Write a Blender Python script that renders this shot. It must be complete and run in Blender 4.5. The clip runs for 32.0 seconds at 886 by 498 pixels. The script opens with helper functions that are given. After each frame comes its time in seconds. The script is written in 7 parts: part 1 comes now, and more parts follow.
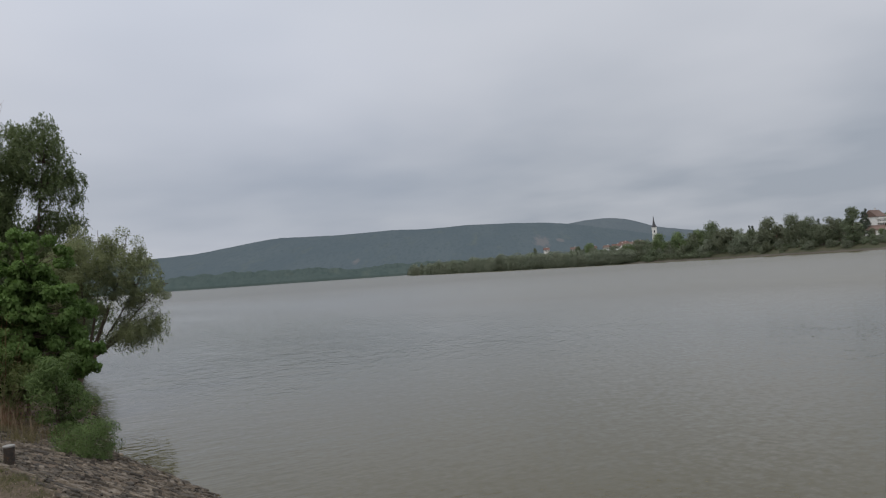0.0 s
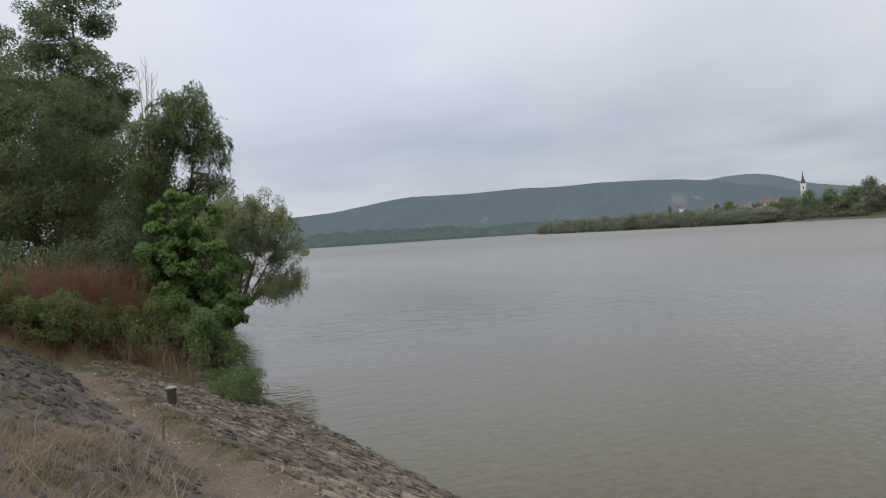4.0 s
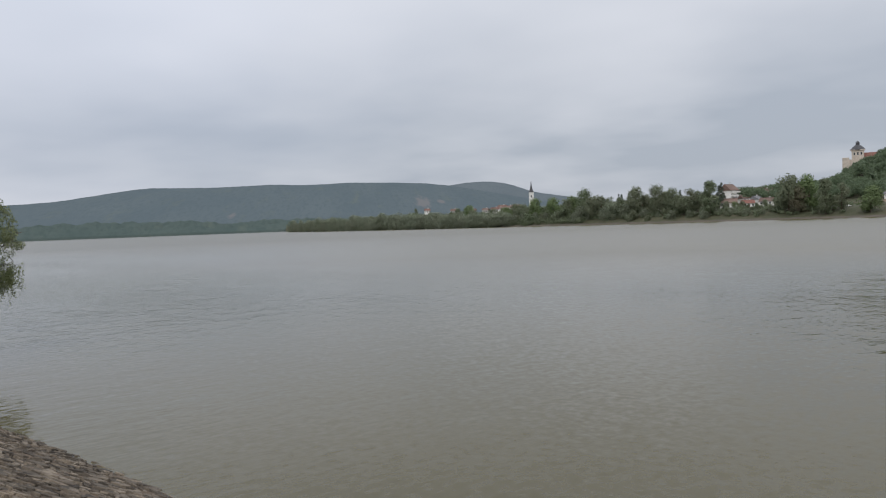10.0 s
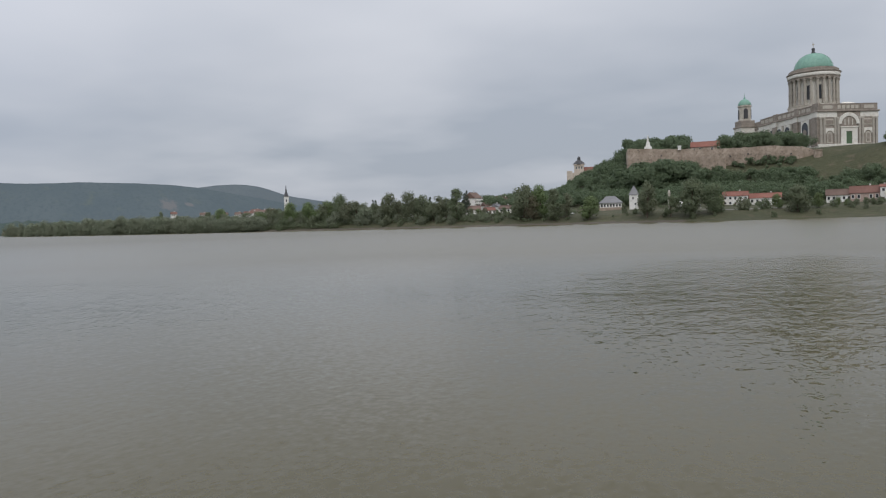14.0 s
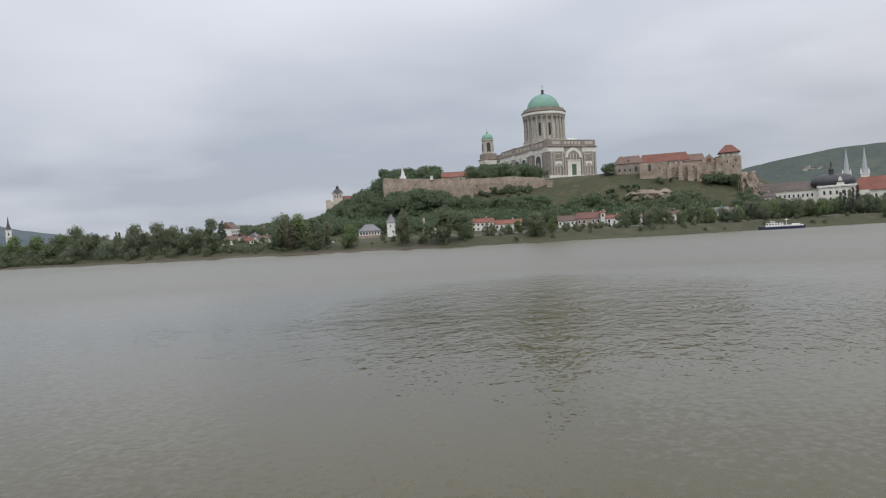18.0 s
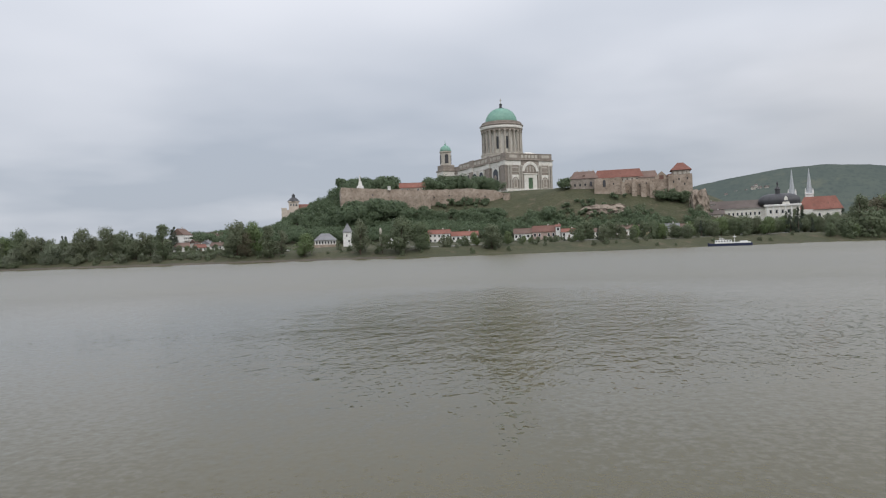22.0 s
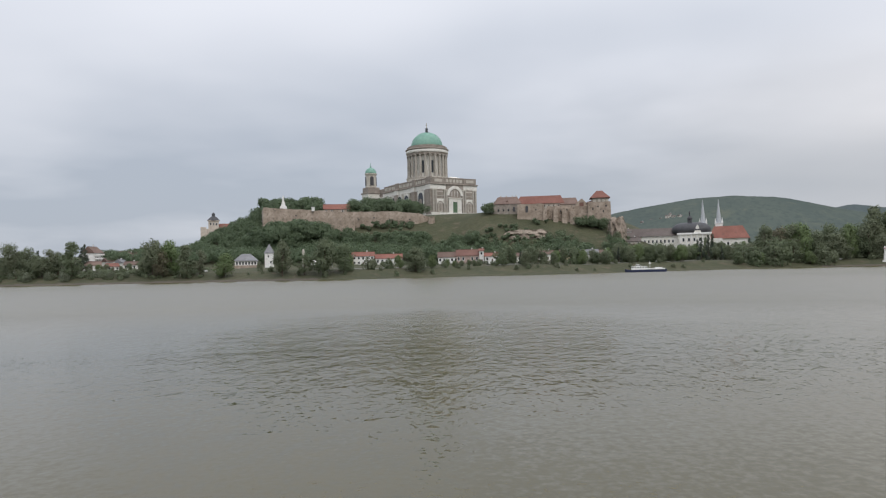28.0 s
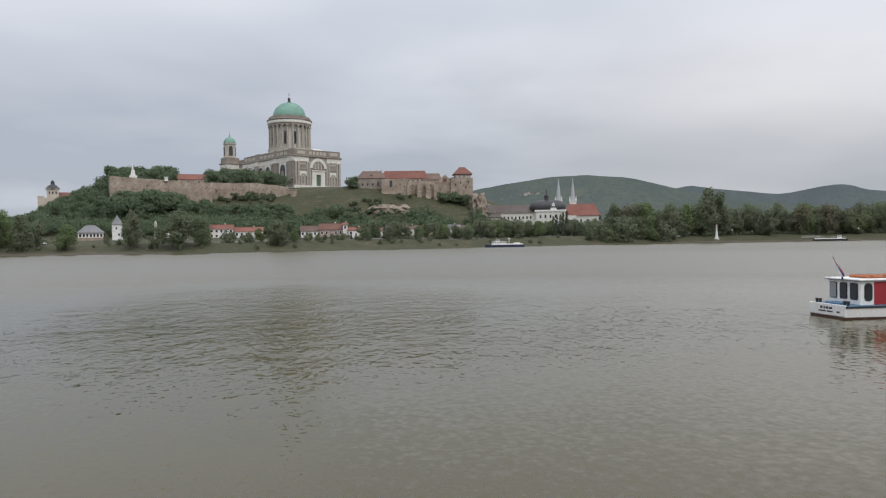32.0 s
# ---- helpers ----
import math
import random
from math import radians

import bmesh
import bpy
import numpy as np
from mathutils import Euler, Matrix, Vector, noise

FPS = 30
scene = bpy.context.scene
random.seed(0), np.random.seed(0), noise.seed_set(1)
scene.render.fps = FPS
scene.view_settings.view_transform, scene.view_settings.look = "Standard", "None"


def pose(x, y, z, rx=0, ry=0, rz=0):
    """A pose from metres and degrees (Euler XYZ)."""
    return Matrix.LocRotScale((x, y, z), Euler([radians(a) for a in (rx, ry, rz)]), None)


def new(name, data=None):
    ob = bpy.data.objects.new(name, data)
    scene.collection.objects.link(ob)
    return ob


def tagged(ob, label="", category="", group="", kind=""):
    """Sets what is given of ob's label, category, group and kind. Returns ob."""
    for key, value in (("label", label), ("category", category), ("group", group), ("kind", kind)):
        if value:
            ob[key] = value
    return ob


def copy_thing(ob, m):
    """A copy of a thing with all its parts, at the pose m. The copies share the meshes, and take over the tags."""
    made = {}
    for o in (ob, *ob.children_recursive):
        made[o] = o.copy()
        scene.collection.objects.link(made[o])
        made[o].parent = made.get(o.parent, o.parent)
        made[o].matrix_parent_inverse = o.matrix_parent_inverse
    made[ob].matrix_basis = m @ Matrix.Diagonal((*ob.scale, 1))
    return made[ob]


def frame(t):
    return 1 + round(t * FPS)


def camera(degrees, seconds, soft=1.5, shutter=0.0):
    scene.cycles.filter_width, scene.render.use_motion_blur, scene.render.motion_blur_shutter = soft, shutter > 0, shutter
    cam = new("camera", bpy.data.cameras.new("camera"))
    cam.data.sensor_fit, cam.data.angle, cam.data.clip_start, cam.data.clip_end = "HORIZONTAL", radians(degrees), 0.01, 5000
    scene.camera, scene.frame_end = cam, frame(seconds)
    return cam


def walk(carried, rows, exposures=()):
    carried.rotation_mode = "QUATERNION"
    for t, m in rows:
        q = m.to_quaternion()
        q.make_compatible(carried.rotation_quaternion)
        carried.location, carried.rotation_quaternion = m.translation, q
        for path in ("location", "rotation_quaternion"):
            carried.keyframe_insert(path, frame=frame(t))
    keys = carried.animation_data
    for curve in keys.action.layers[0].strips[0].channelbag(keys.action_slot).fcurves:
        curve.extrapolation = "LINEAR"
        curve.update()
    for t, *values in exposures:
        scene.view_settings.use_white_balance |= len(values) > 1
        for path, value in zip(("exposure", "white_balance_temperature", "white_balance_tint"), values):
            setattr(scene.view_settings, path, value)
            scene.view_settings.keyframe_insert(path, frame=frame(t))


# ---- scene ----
EXPOSURES = ((0.0, -0.2), (0.6, -0.08), (1.3, 0.08), (2.2, 0.15), (9.0, 0.12), (11.0, 0.05), (14.0, -0.02), (16.0, 0.08), (19.0, 0.17), (28.0, 0.2), (32.0, 0.16))
# ---- camera: one standing place, turned by hand ----
EYE = (0.0, 0.0, 4.5)
cam = camera(62.61, 32.0, soft=1.2)
TURNS = [
    (0.0, pose(*EYE, 91.74, 3.92, 59.98)),
    (0.5, pose(*EYE, 91.31, 3.58, 67.08)),
    (1.0, pose(*EYE, 90.50, 3.52, 69.26)),
    (1.5, pose(*EYE, 89.95, 3.92, 70.52)),
    (2.0, pose(*EYE, 89.53, 3.67, 70.99)),
    (2.5, pose(*EYE, 89.46, 3.85, 71.59)),
    (4.5, pose(*EYE, 89.29, 3.60, 69.22)),
    (5.0, pose(*EYE, 89.62, 3.53, 68.36)),
    (5.5, pose(*EYE, 89.59, 3.65, 67.57)),
    (6.0, pose(*EYE, 89.33, 3.50, 67.17)),
    (6.5, pose(*EYE, 88.98, 3.64, 66.99)),
    (7.0, pose(*EYE, 88.60, 3.74, 66.73)),
    (7.5, pose(*EYE, 88.19, 3.19, 64.24)),
    (8.0, pose(*EYE, 87.83, 2.99, 61.52)),
    (8.5, pose(*EYE, 87.84, 2.52, 58.82)),
    (9.0, pose(*EYE, 88.10, 2.18, 56.12)),
    (9.5, pose(*EYE, 88.22, 1.67, 53.27)),
    (10.0, pose(*EYE, 88.04, 2.12, 50.60)),
    (10.5, pose(*EYE, 87.94, 2.54, 48.38)),
    (11.0, pose(*EYE, 87.94, 2.78, 46.89)),
    (11.5, pose(*EYE, 87.88, 3.16, 45.45)),
    (12.0, pose(*EYE, 87.88, 2.94, 43.88)),
    (12.5, pose(*EYE, 87.92, 2.20, 41.48)),
    (13.0, pose(*EYE, 87.89, 1.10, 38.67)),
    (13.5, pose(*EYE, 87.62, 1.49, 35.99)),
    (14.0, pose(*EYE, 87.77, 1.78, 31.56)),
    (14.5, pose(*EYE, 88.11, 2.18, 25.23)),
    (15.0, pose(*EYE, 89.17, 1.47, 20.76)),
    (15.5, pose(*EYE, 90.07, 1.68, 19.48)),
    (17.5, pose(*EYE, 89.37, 3.07, 13.53)),
    (18.0, pose(*EYE, 89.23, 3.08, 12.87)),
    (18.5, pose(*EYE, 88.95, 2.58, 11.84)),
    (19.0, pose(*EYE, 88.83, 2.27, 10.68)),
    (19.5, pose(*EYE, 89.09, 2.16, 9.79)),
    (20.0, pose(*EYE, 89.27, 2.37, 9.47)),
    (20.5, pose(*EYE, 89.18, 2.31, 9.53)),
    (21.0, pose(*EYE, 89.27, 2.27, 9.69)),
    (21.5, pose(*EYE, 89.62, 2.02, 9.58)),
    (22.0, pose(*EYE, 89.94, 2.03, 9.44)),
    (22.5, pose(*EYE, 90.09, 2.12, 9.39)),
    (23.0, pose(*EYE, 89.85, 1.91, 9.62)),
    (23.5, pose(*EYE, 89.18, 2.78, 10.70)),
    (24.0, pose(*EYE, 88.85, 3.02, 11.15)),
    (24.5, pose(*EYE, 88.98, 2.82, 10.56)),
    (25.0, pose(*EYE, 89.14, 2.77, 9.61)),
    (25.5, pose(*EYE, 89.50, 2.86, 8.79)),
    (27.5, pose(*EYE, 90.49, 1.54, 6.04)),
    (28.0, pose(*EYE, 91.57, 1.26, 3.47)),
    (28.5, pose(*EYE, 91.65, 1.62, 1.61)),
    (29.0, pose(*EYE, 91.33, 2.18, 1.47)),
    (29.5, pose(*EYE, 91.19, 2.06, 2.64)),
    (30.0, pose(*EYE, 91.08, 2.74, 3.49)),
    (30.5, pose(*EYE, 91.17, 2.09, 2.36)),
    (31.0, pose(*EYE, 91.08, 2.15, -1.99)),
    (31.5, pose(*EYE, 89.95, 1.62, -4.30)),
    (32.0, pose(*EYE, 89.36, 0.87, -7.21)),
]
walk(cam, TURNS, EXPOSURES)

# ---- overcast daylight ----
SUN_UP, SUN_TURN = 52.0, 150.0
world = bpy.data.worlds.new("world")
scene.world = world
world.use_nodes = True
wt = world.node_tree
wt.nodes.clear()
sky = wt.nodes.new("ShaderNodeTexSky")
sky.sky_type, sky.sun_disc = "NISHITA", False
sky.sun_elevation, sky.sun_rotation = radians(SUN_UP), radians(SUN_TURN)
sky.air_density, sky.dust_density = 1.0, 3.0
coord = wt.nodes.new("ShaderNodeTexCoord")
split = wt.nodes.new("ShaderNodeSeparateXYZ")
wt.links.new(coord.outputs["Generated"], split.inputs[0])


def wmath(op, a, b=None, c=None):
    n = wt.nodes.new("ShaderNodeMath")
    n.operation = op
    for i, v in enumerate((a, b, c)):
        if v is None:
            continue
        if isinstance(v, (int, float)):
            n.inputs[i].default_value = v
        else:
            wt.links.new(v, n.inputs[i])
    return n.outputs[0]


# the cloud deck lies on a high plane, so that it draws together towards the horizon
lift = wmath("ADD", wmath("MAXIMUM", split.outputs["Z"], 0.0), 0.16)
deck = wt.nodes.new("ShaderNodeCombineXYZ")
wt.links.new(wmath("DIVIDE", split.outputs["X"], lift), deck.inputs[0])
wt.links.new(wmath("DIVIDE", split.outputs["Y"], lift), deck.inputs[1])


def wnoise(scale, detail, rough, offset):
    shift = wt.nodes.new("ShaderNodeVectorMath")
    shift.operation = "ADD"
    wt.links.new(deck.outputs[0], shift.inputs[0])
    shift.inputs[1].default_value = offset
    n = wt.nodes.new("ShaderNodeTexNoise")
    n.inputs["Scale"].default_value = scale
    n.inputs["Detail"].default_value = detail
    n.inputs["Roughness"].default_value = rough
    wt.links.new(shift.outputs[0], n.inputs["Vector"])
    return n.outputs["Fac"]


broad = wnoise(0.45, 3.0, 0.5, (2.1, 4.3, 0.0))
wisps = wnoise(1.2, 3.5, 0.5, (7.7, 1.2, 0.0))


def cloud_bank(bearing_deg, up_deg, wide, tall, gain):
    """A broad cloud, lighter or darker than the deck, at a bearing and height in the sky."""
    a, e = radians(bearing_deg), radians(up_deg)
    off = wt.nodes.new("ShaderNodeVectorMath")
    off.operation = "SUBTRACT"
    wt.links.new(coord.outputs["Generated"], off.inputs[0])
    off.inputs[1].default_value = (math.sin(a) * math.cos(e), math.cos(a) * math.cos(e), math.sin(e))
    size = wt.nodes.new("ShaderNodeVectorMath")
    size.operation = "MULTIPLY"
    wt.links.new(off.outputs[0], size.inputs[0])
    size.inputs[1].default_value = (1 / wide, 1 / wide, 1 / tall)
    far = wt.nodes.new("ShaderNodeVectorMath")
    far.operation = "LENGTH"
    wt.links.new(size.outputs[0], far.inputs[0])
    edge = wmath("ADD", far.outputs["Value"], wmath("MULTIPLY", wmath("SUBTRACT", wisps, 0.5), 0.5))
    fall = wt.nodes.new("ShaderNodeMapRange")
    fall.interpolation_type = "SMOOTHERSTEP"
    wt.links.new(edge, fall.inputs["Value"])
    fall.inputs["From Min"].default_value, fall.inputs["From Max"].default_value = 0.0, 1.0
    fall.inputs["To Min"].default_value, fall.inputs["To Max"].default_value = gain, 0.0
    return fall.outputs["Result"]


mixed = wmath("ADD", wmath("MULTIPLY", broad, 0.6), wmath("MULTIPLY", wisps, 0.14))
mixed = wmath("ADD", mixed, 0.13)
for bank in ((-10, 8, 0.6, 0.22, -0.13), (-34, 11, 0.55, 0.22, -0.08), (8, 18, 0.30, 0.08, -0.09), (-78, 18, 0.5, 0.25, 0.05), (-14, 21, 0.35, 0.12, 0.09), (24, 9, 0.3, 0.12, 0.03), (-55, 6, 0.5, 0.1, -0.04), (22, 5, 0.85, 0.2, -0.27), (18, 17, 0.4, 0.15, -0.06), (-26, 3, 0.6, 0.15, -0.15), (-38, 3, 0.4, 0.12, -0.10), (-64, 6, 0.45, 0.16, -0.10), (-75, 5, 0.4, 0.14, -0.10), (-60, 9, 0.4, 0.2, -0.03), (-22, 8, 0.25, 0.15, -0.05), (40, 9, 0.5, 0.3, 0.12)):
    mixed = wmath("ADD", mixed, cloud_bank(*bank))
ramp = wt.nodes.new("ShaderNodeValToRGB")
wt.links.new(mixed, ramp.inputs[0])
ramp.color_ramp.elements[0].position, ramp.color_ramp.elements[1].position = 0.22, 0.66
ramp.color_ramp.elements[0].color = (0.405, 0.445, 0.513, 1)
ramp.color_ramp.elements[1].color = (0.740, 0.752, 0.802, 1)
# thinner, warmer cloud low down upstream
warm = wt.nodes.new("ShaderNodeMix")
warm.data_type = "RGBA"
warm.blend_type = "MULTIPLY"
wt.links.new(cloud_bank(34, 5, 0.75, 0.26, 1.0), warm.inputs[0])
wt.links.new(ramp.outputs[0], warm.inputs[6])
warm.inputs[7].default_value = (1.0, 0.965, 0.92, 1)
# thicker, cooler cloud downstream
cool = wt.nodes.new("ShaderNodeMix")
cool.data_type = "RGBA"
cool.blend_type = "MULTIPLY"
wt.links.new(cloud_bank(-78, 14, 0.6, 0.5, 1.0), cool.inputs[0])
wt.links.new(warm.outputs[2], cool.inputs[6])
cool.inputs[7].default_value = (0.98, 1.0, 1.04, 1)
cloud = wt.nodes.new("ShaderNodeBackground")
wt.links.new(cool.outputs[2], cloud.inputs[0])
# an overcast sky is brightest overhead
overhead = wt.nodes.new("ShaderNodeMapRange")
overhead.interpolation_type = "SMOOTHSTEP"
wt.links.new(split.outputs["Z"], overhead.inputs["Value"])
overhead.inputs["From Min"].default_value, overhead.inputs["From Max"].default_value = 0.08, 0.95
overhead.inputs["To Min"].default_value, overhead.inputs["To Max"].default_value = 1.0, 1.75
wt.links.new(overhead.outputs["Result"], cloud.inputs[1])
clear = wt.nodes.new("ShaderNodeBackground")
wt.links.new(sky.outputs[0], clear.inputs[0])
clear.inputs[1].default_value = 0.08
blend = wt.nodes.new("ShaderNodeMixShader")
blend.inputs[0].default_value = 0.9
wt.links.new(clear.outputs[0], blend.inputs[1])
wt.links.new(cloud.outputs[0], blend.inputs[2])
wt.links.new(blend.outputs[0], wt.nodes.new("ShaderNodeOutputWorld").inputs[0])

sun = new("sun", bpy.data.lights.new("sun", "SUN"))
sun.data.energy, sun.data.angle, sun.data.color = 0.9, radians(25), (1.0, 0.96, 0.9)
sun.rotation_euler = (radians(90 - SUN_UP), 0, radians(180 - SUN_TURN))

# ---- materials ----
def nodes_of(name):
    m = bpy.data.materials.new(name)
    m.use_nodes = True
    t = m.node_tree
    return m, t, t.nodes["Principled BSDF"]


def rgb(c):
    return (*c, 1)


def noise_node(t, scale, detail=4.0, rough=0.55, stretch=(1, 1, 1), source="Object"):
    co = t.nodes.new("ShaderNodeTexCoord")
    mp = t.nodes.new("ShaderNodeMapping")
    mp.inputs["Scale"].default_value = stretch
    t.links.new(co.outputs[source], mp.inputs[0])
    n = t.nodes.new("ShaderNodeTexNoise")
    n.inputs["Scale"].default_value = scale
    n.inputs["Detail"].default_value = detail
    n.inputs["Roughness"].default_value = rough
    t.links.new(mp.outputs[0], n.inputs["Vector"])
    return n.outputs["Fac"]


def mix_node(t, fac, a, b):
    n = t.nodes.new("ShaderNodeMix")
    n.data_type = "RGBA"
    if isinstance(fac, float):
        n.inputs[0].default_value = fac
    else:
        t.links.new(fac, n.inputs[0])
    for i, v in ((6, a), (7, b)):
        if isinstance(v, tuple):
            n.inputs[i].default_value = rgb(v)
        else:
            t.links.new(v, n.inputs[i])
    return n.outputs[2]


def ramp_node(t, fac, lo, hi):
    n = t.nodes.new("ShaderNodeMapRange")
    n.inputs["From Min"].default_value, n.inputs["From Max"].default_value = lo, hi
    t.links.new(fac, n.inputs["Value"])
    return n.outputs["Result"]


def surface(name, a, b, coarse=0.5, fine=6.0, rough=0.85, bump=0.3, depth=0.02, stain=None, metal=0.0, stretch=(1, 1, 1), tint=0.0, island=0.0):
    """Two tones mixed by a coarse and a fine noise, with relief of the given depth; stain: a third tone in patches."""
    m, t, p = nodes_of(name)
    big = noise_node(t, coarse, 4, 0.6, stretch)
    small = noise_node(t, fine, 5, 0.65, stretch)
    col = mix_node(t, ramp_node(t, big, 0.32, 0.68), a, b)
    dark = tuple(v * 0.62 for v in a)
    fac = t.nodes.new("ShaderNodeMath")
    fac.operation = "MULTIPLY"
    t.links.new(ramp_node(t, small, 0.45, 0.75), fac.inputs[0])
    fac.inputs[1].default_value = 0.6
    col = mix_node(t, fac.outputs[0], col, dark)
    if stain:
        patch = noise_node(t, coarse * 2.3, 6, 0.7, stretch)
        col = mix_node(t, ramp_node(t, patch, 0.54, 0.66), col, stain)
    if tint:
        info = t.nodes.new("ShaderNodeObjectInfo")
        hsv = t.nodes.new("ShaderNodeHueSaturation")
        t.links.new(col, hsv.inputs["Color"])
        rng = t.nodes.new("ShaderNodeMapRange")
        rng.inputs["To Min"].default_value, rng.inputs["To Max"].default_value = 1 - tint, 1 + tint
        t.links.new(info.outputs["Random"], rng.inputs["Value"])
        t.links.new(rng.outputs["Result"], hsv.inputs["Value"])
        col = hsv.outputs["Color"]
    if island:
        geo = t.nodes.new("ShaderNodeNewGeometry")
        hsv = t.nodes.new("ShaderNodeHueSaturation")
        t.links.new(col, hsv.inputs["Color"])
        rng = t.nodes.new("ShaderNodeMapRange")
        rng.inputs["To Min"].default_value, rng.inputs["To Max"].default_value = 1 - island, 1 + island
        t.links.new(geo.outputs["Random Per Island"], rng.inputs["Value"])
        t.links.new(rng.outputs["Result"], hsv.inputs["Value"])
        col = hsv.outputs["Color"]
    t.links.new(col, p.inputs["Base Color"])
    p.inputs["Roughness"].default_value, p.inputs["Metallic"].default_value = rough, metal
    if bump:
        b_ = t.nodes.new("ShaderNodeBump")
        b_.inputs["Strength"].default_value, b_.inputs["Distance"].default_value = bump, depth
        t.links.new(small, b_.inputs["Height"])
        t.links.new(b_.outputs[0], p.inputs["Normal"])
    return m


def foliage(name, a, b, c, rough=0.6, through_light=0.25):
    """Leaves: each leaf (island) and each plant takes its own tone between three."""
    m, t, p = nodes_of(name)
    geo = t.nodes.new("ShaderNodeNewGeometry")
    info = t.nodes.new("ShaderNodeObjectInfo")
    col = mix_node(t, geo.outputs["Random Per Island"], a, b)
    half = t.nodes.new("ShaderNodeMath")
    half.operation = "MULTIPLY"
    half.inputs[1].default_value = 0.7
    t.links.new(info.outputs["Random"], half.inputs[0])
    col = mix_node(t, half.outputs[0], col, c)
    clumps = noise_node(t, 0.35, 3, 0.6)
    hsv = t.nodes.new("ShaderNodeHueSaturation")
    rng = t.nodes.new("ShaderNodeMapRange")
    rng.inputs["To Min"].default_value, rng.inputs["To Max"].default_value = 0.65, 1.35
    t.links.new(clumps, rng.inputs["Value"])
    t.links.new(rng.outputs["Result"], hsv.inputs["Value"])
    t.links.new(col, hsv.inputs["Color"])
    t.links.new(hsv.outputs["Color"], p.inputs["Base Color"])
    p.inputs["Roughness"].default_value = rough
    p.inputs["Specular IOR Level"].default_value = 0.3
    thin = t.nodes.new("ShaderNodeBsdfTranslucent")
    t.links.new(hsv.outputs["Color"], thin.inputs[0])
    mixs = t.nodes.new("ShaderNodeMixShader")
    mixs.inputs[0].default_value = through_light
    t.links.new(p.outputs[0], mixs.inputs[1])
    t.links.new(thin.outputs[0], mixs.inputs[2])
    t.links.new(mixs.outputs[0], t.nodes["Material Output"].inputs["Surface"])
    return m


def plain(name, c, rough=0.5, metal=0.0):
    m, t, p = nodes_of(name)
    n = noise_node(t, 3.0, 5, 0.6)
    t.links.new(mix_node(t, ramp_node(t, n, 0.35, 0.75), c, tuple(v * 0.8 for v in c)), p.inputs["Base Color"])
    p.inputs["Roughness"].default_value, p.inputs["Metallic"].default_value = rough, metal
    return m


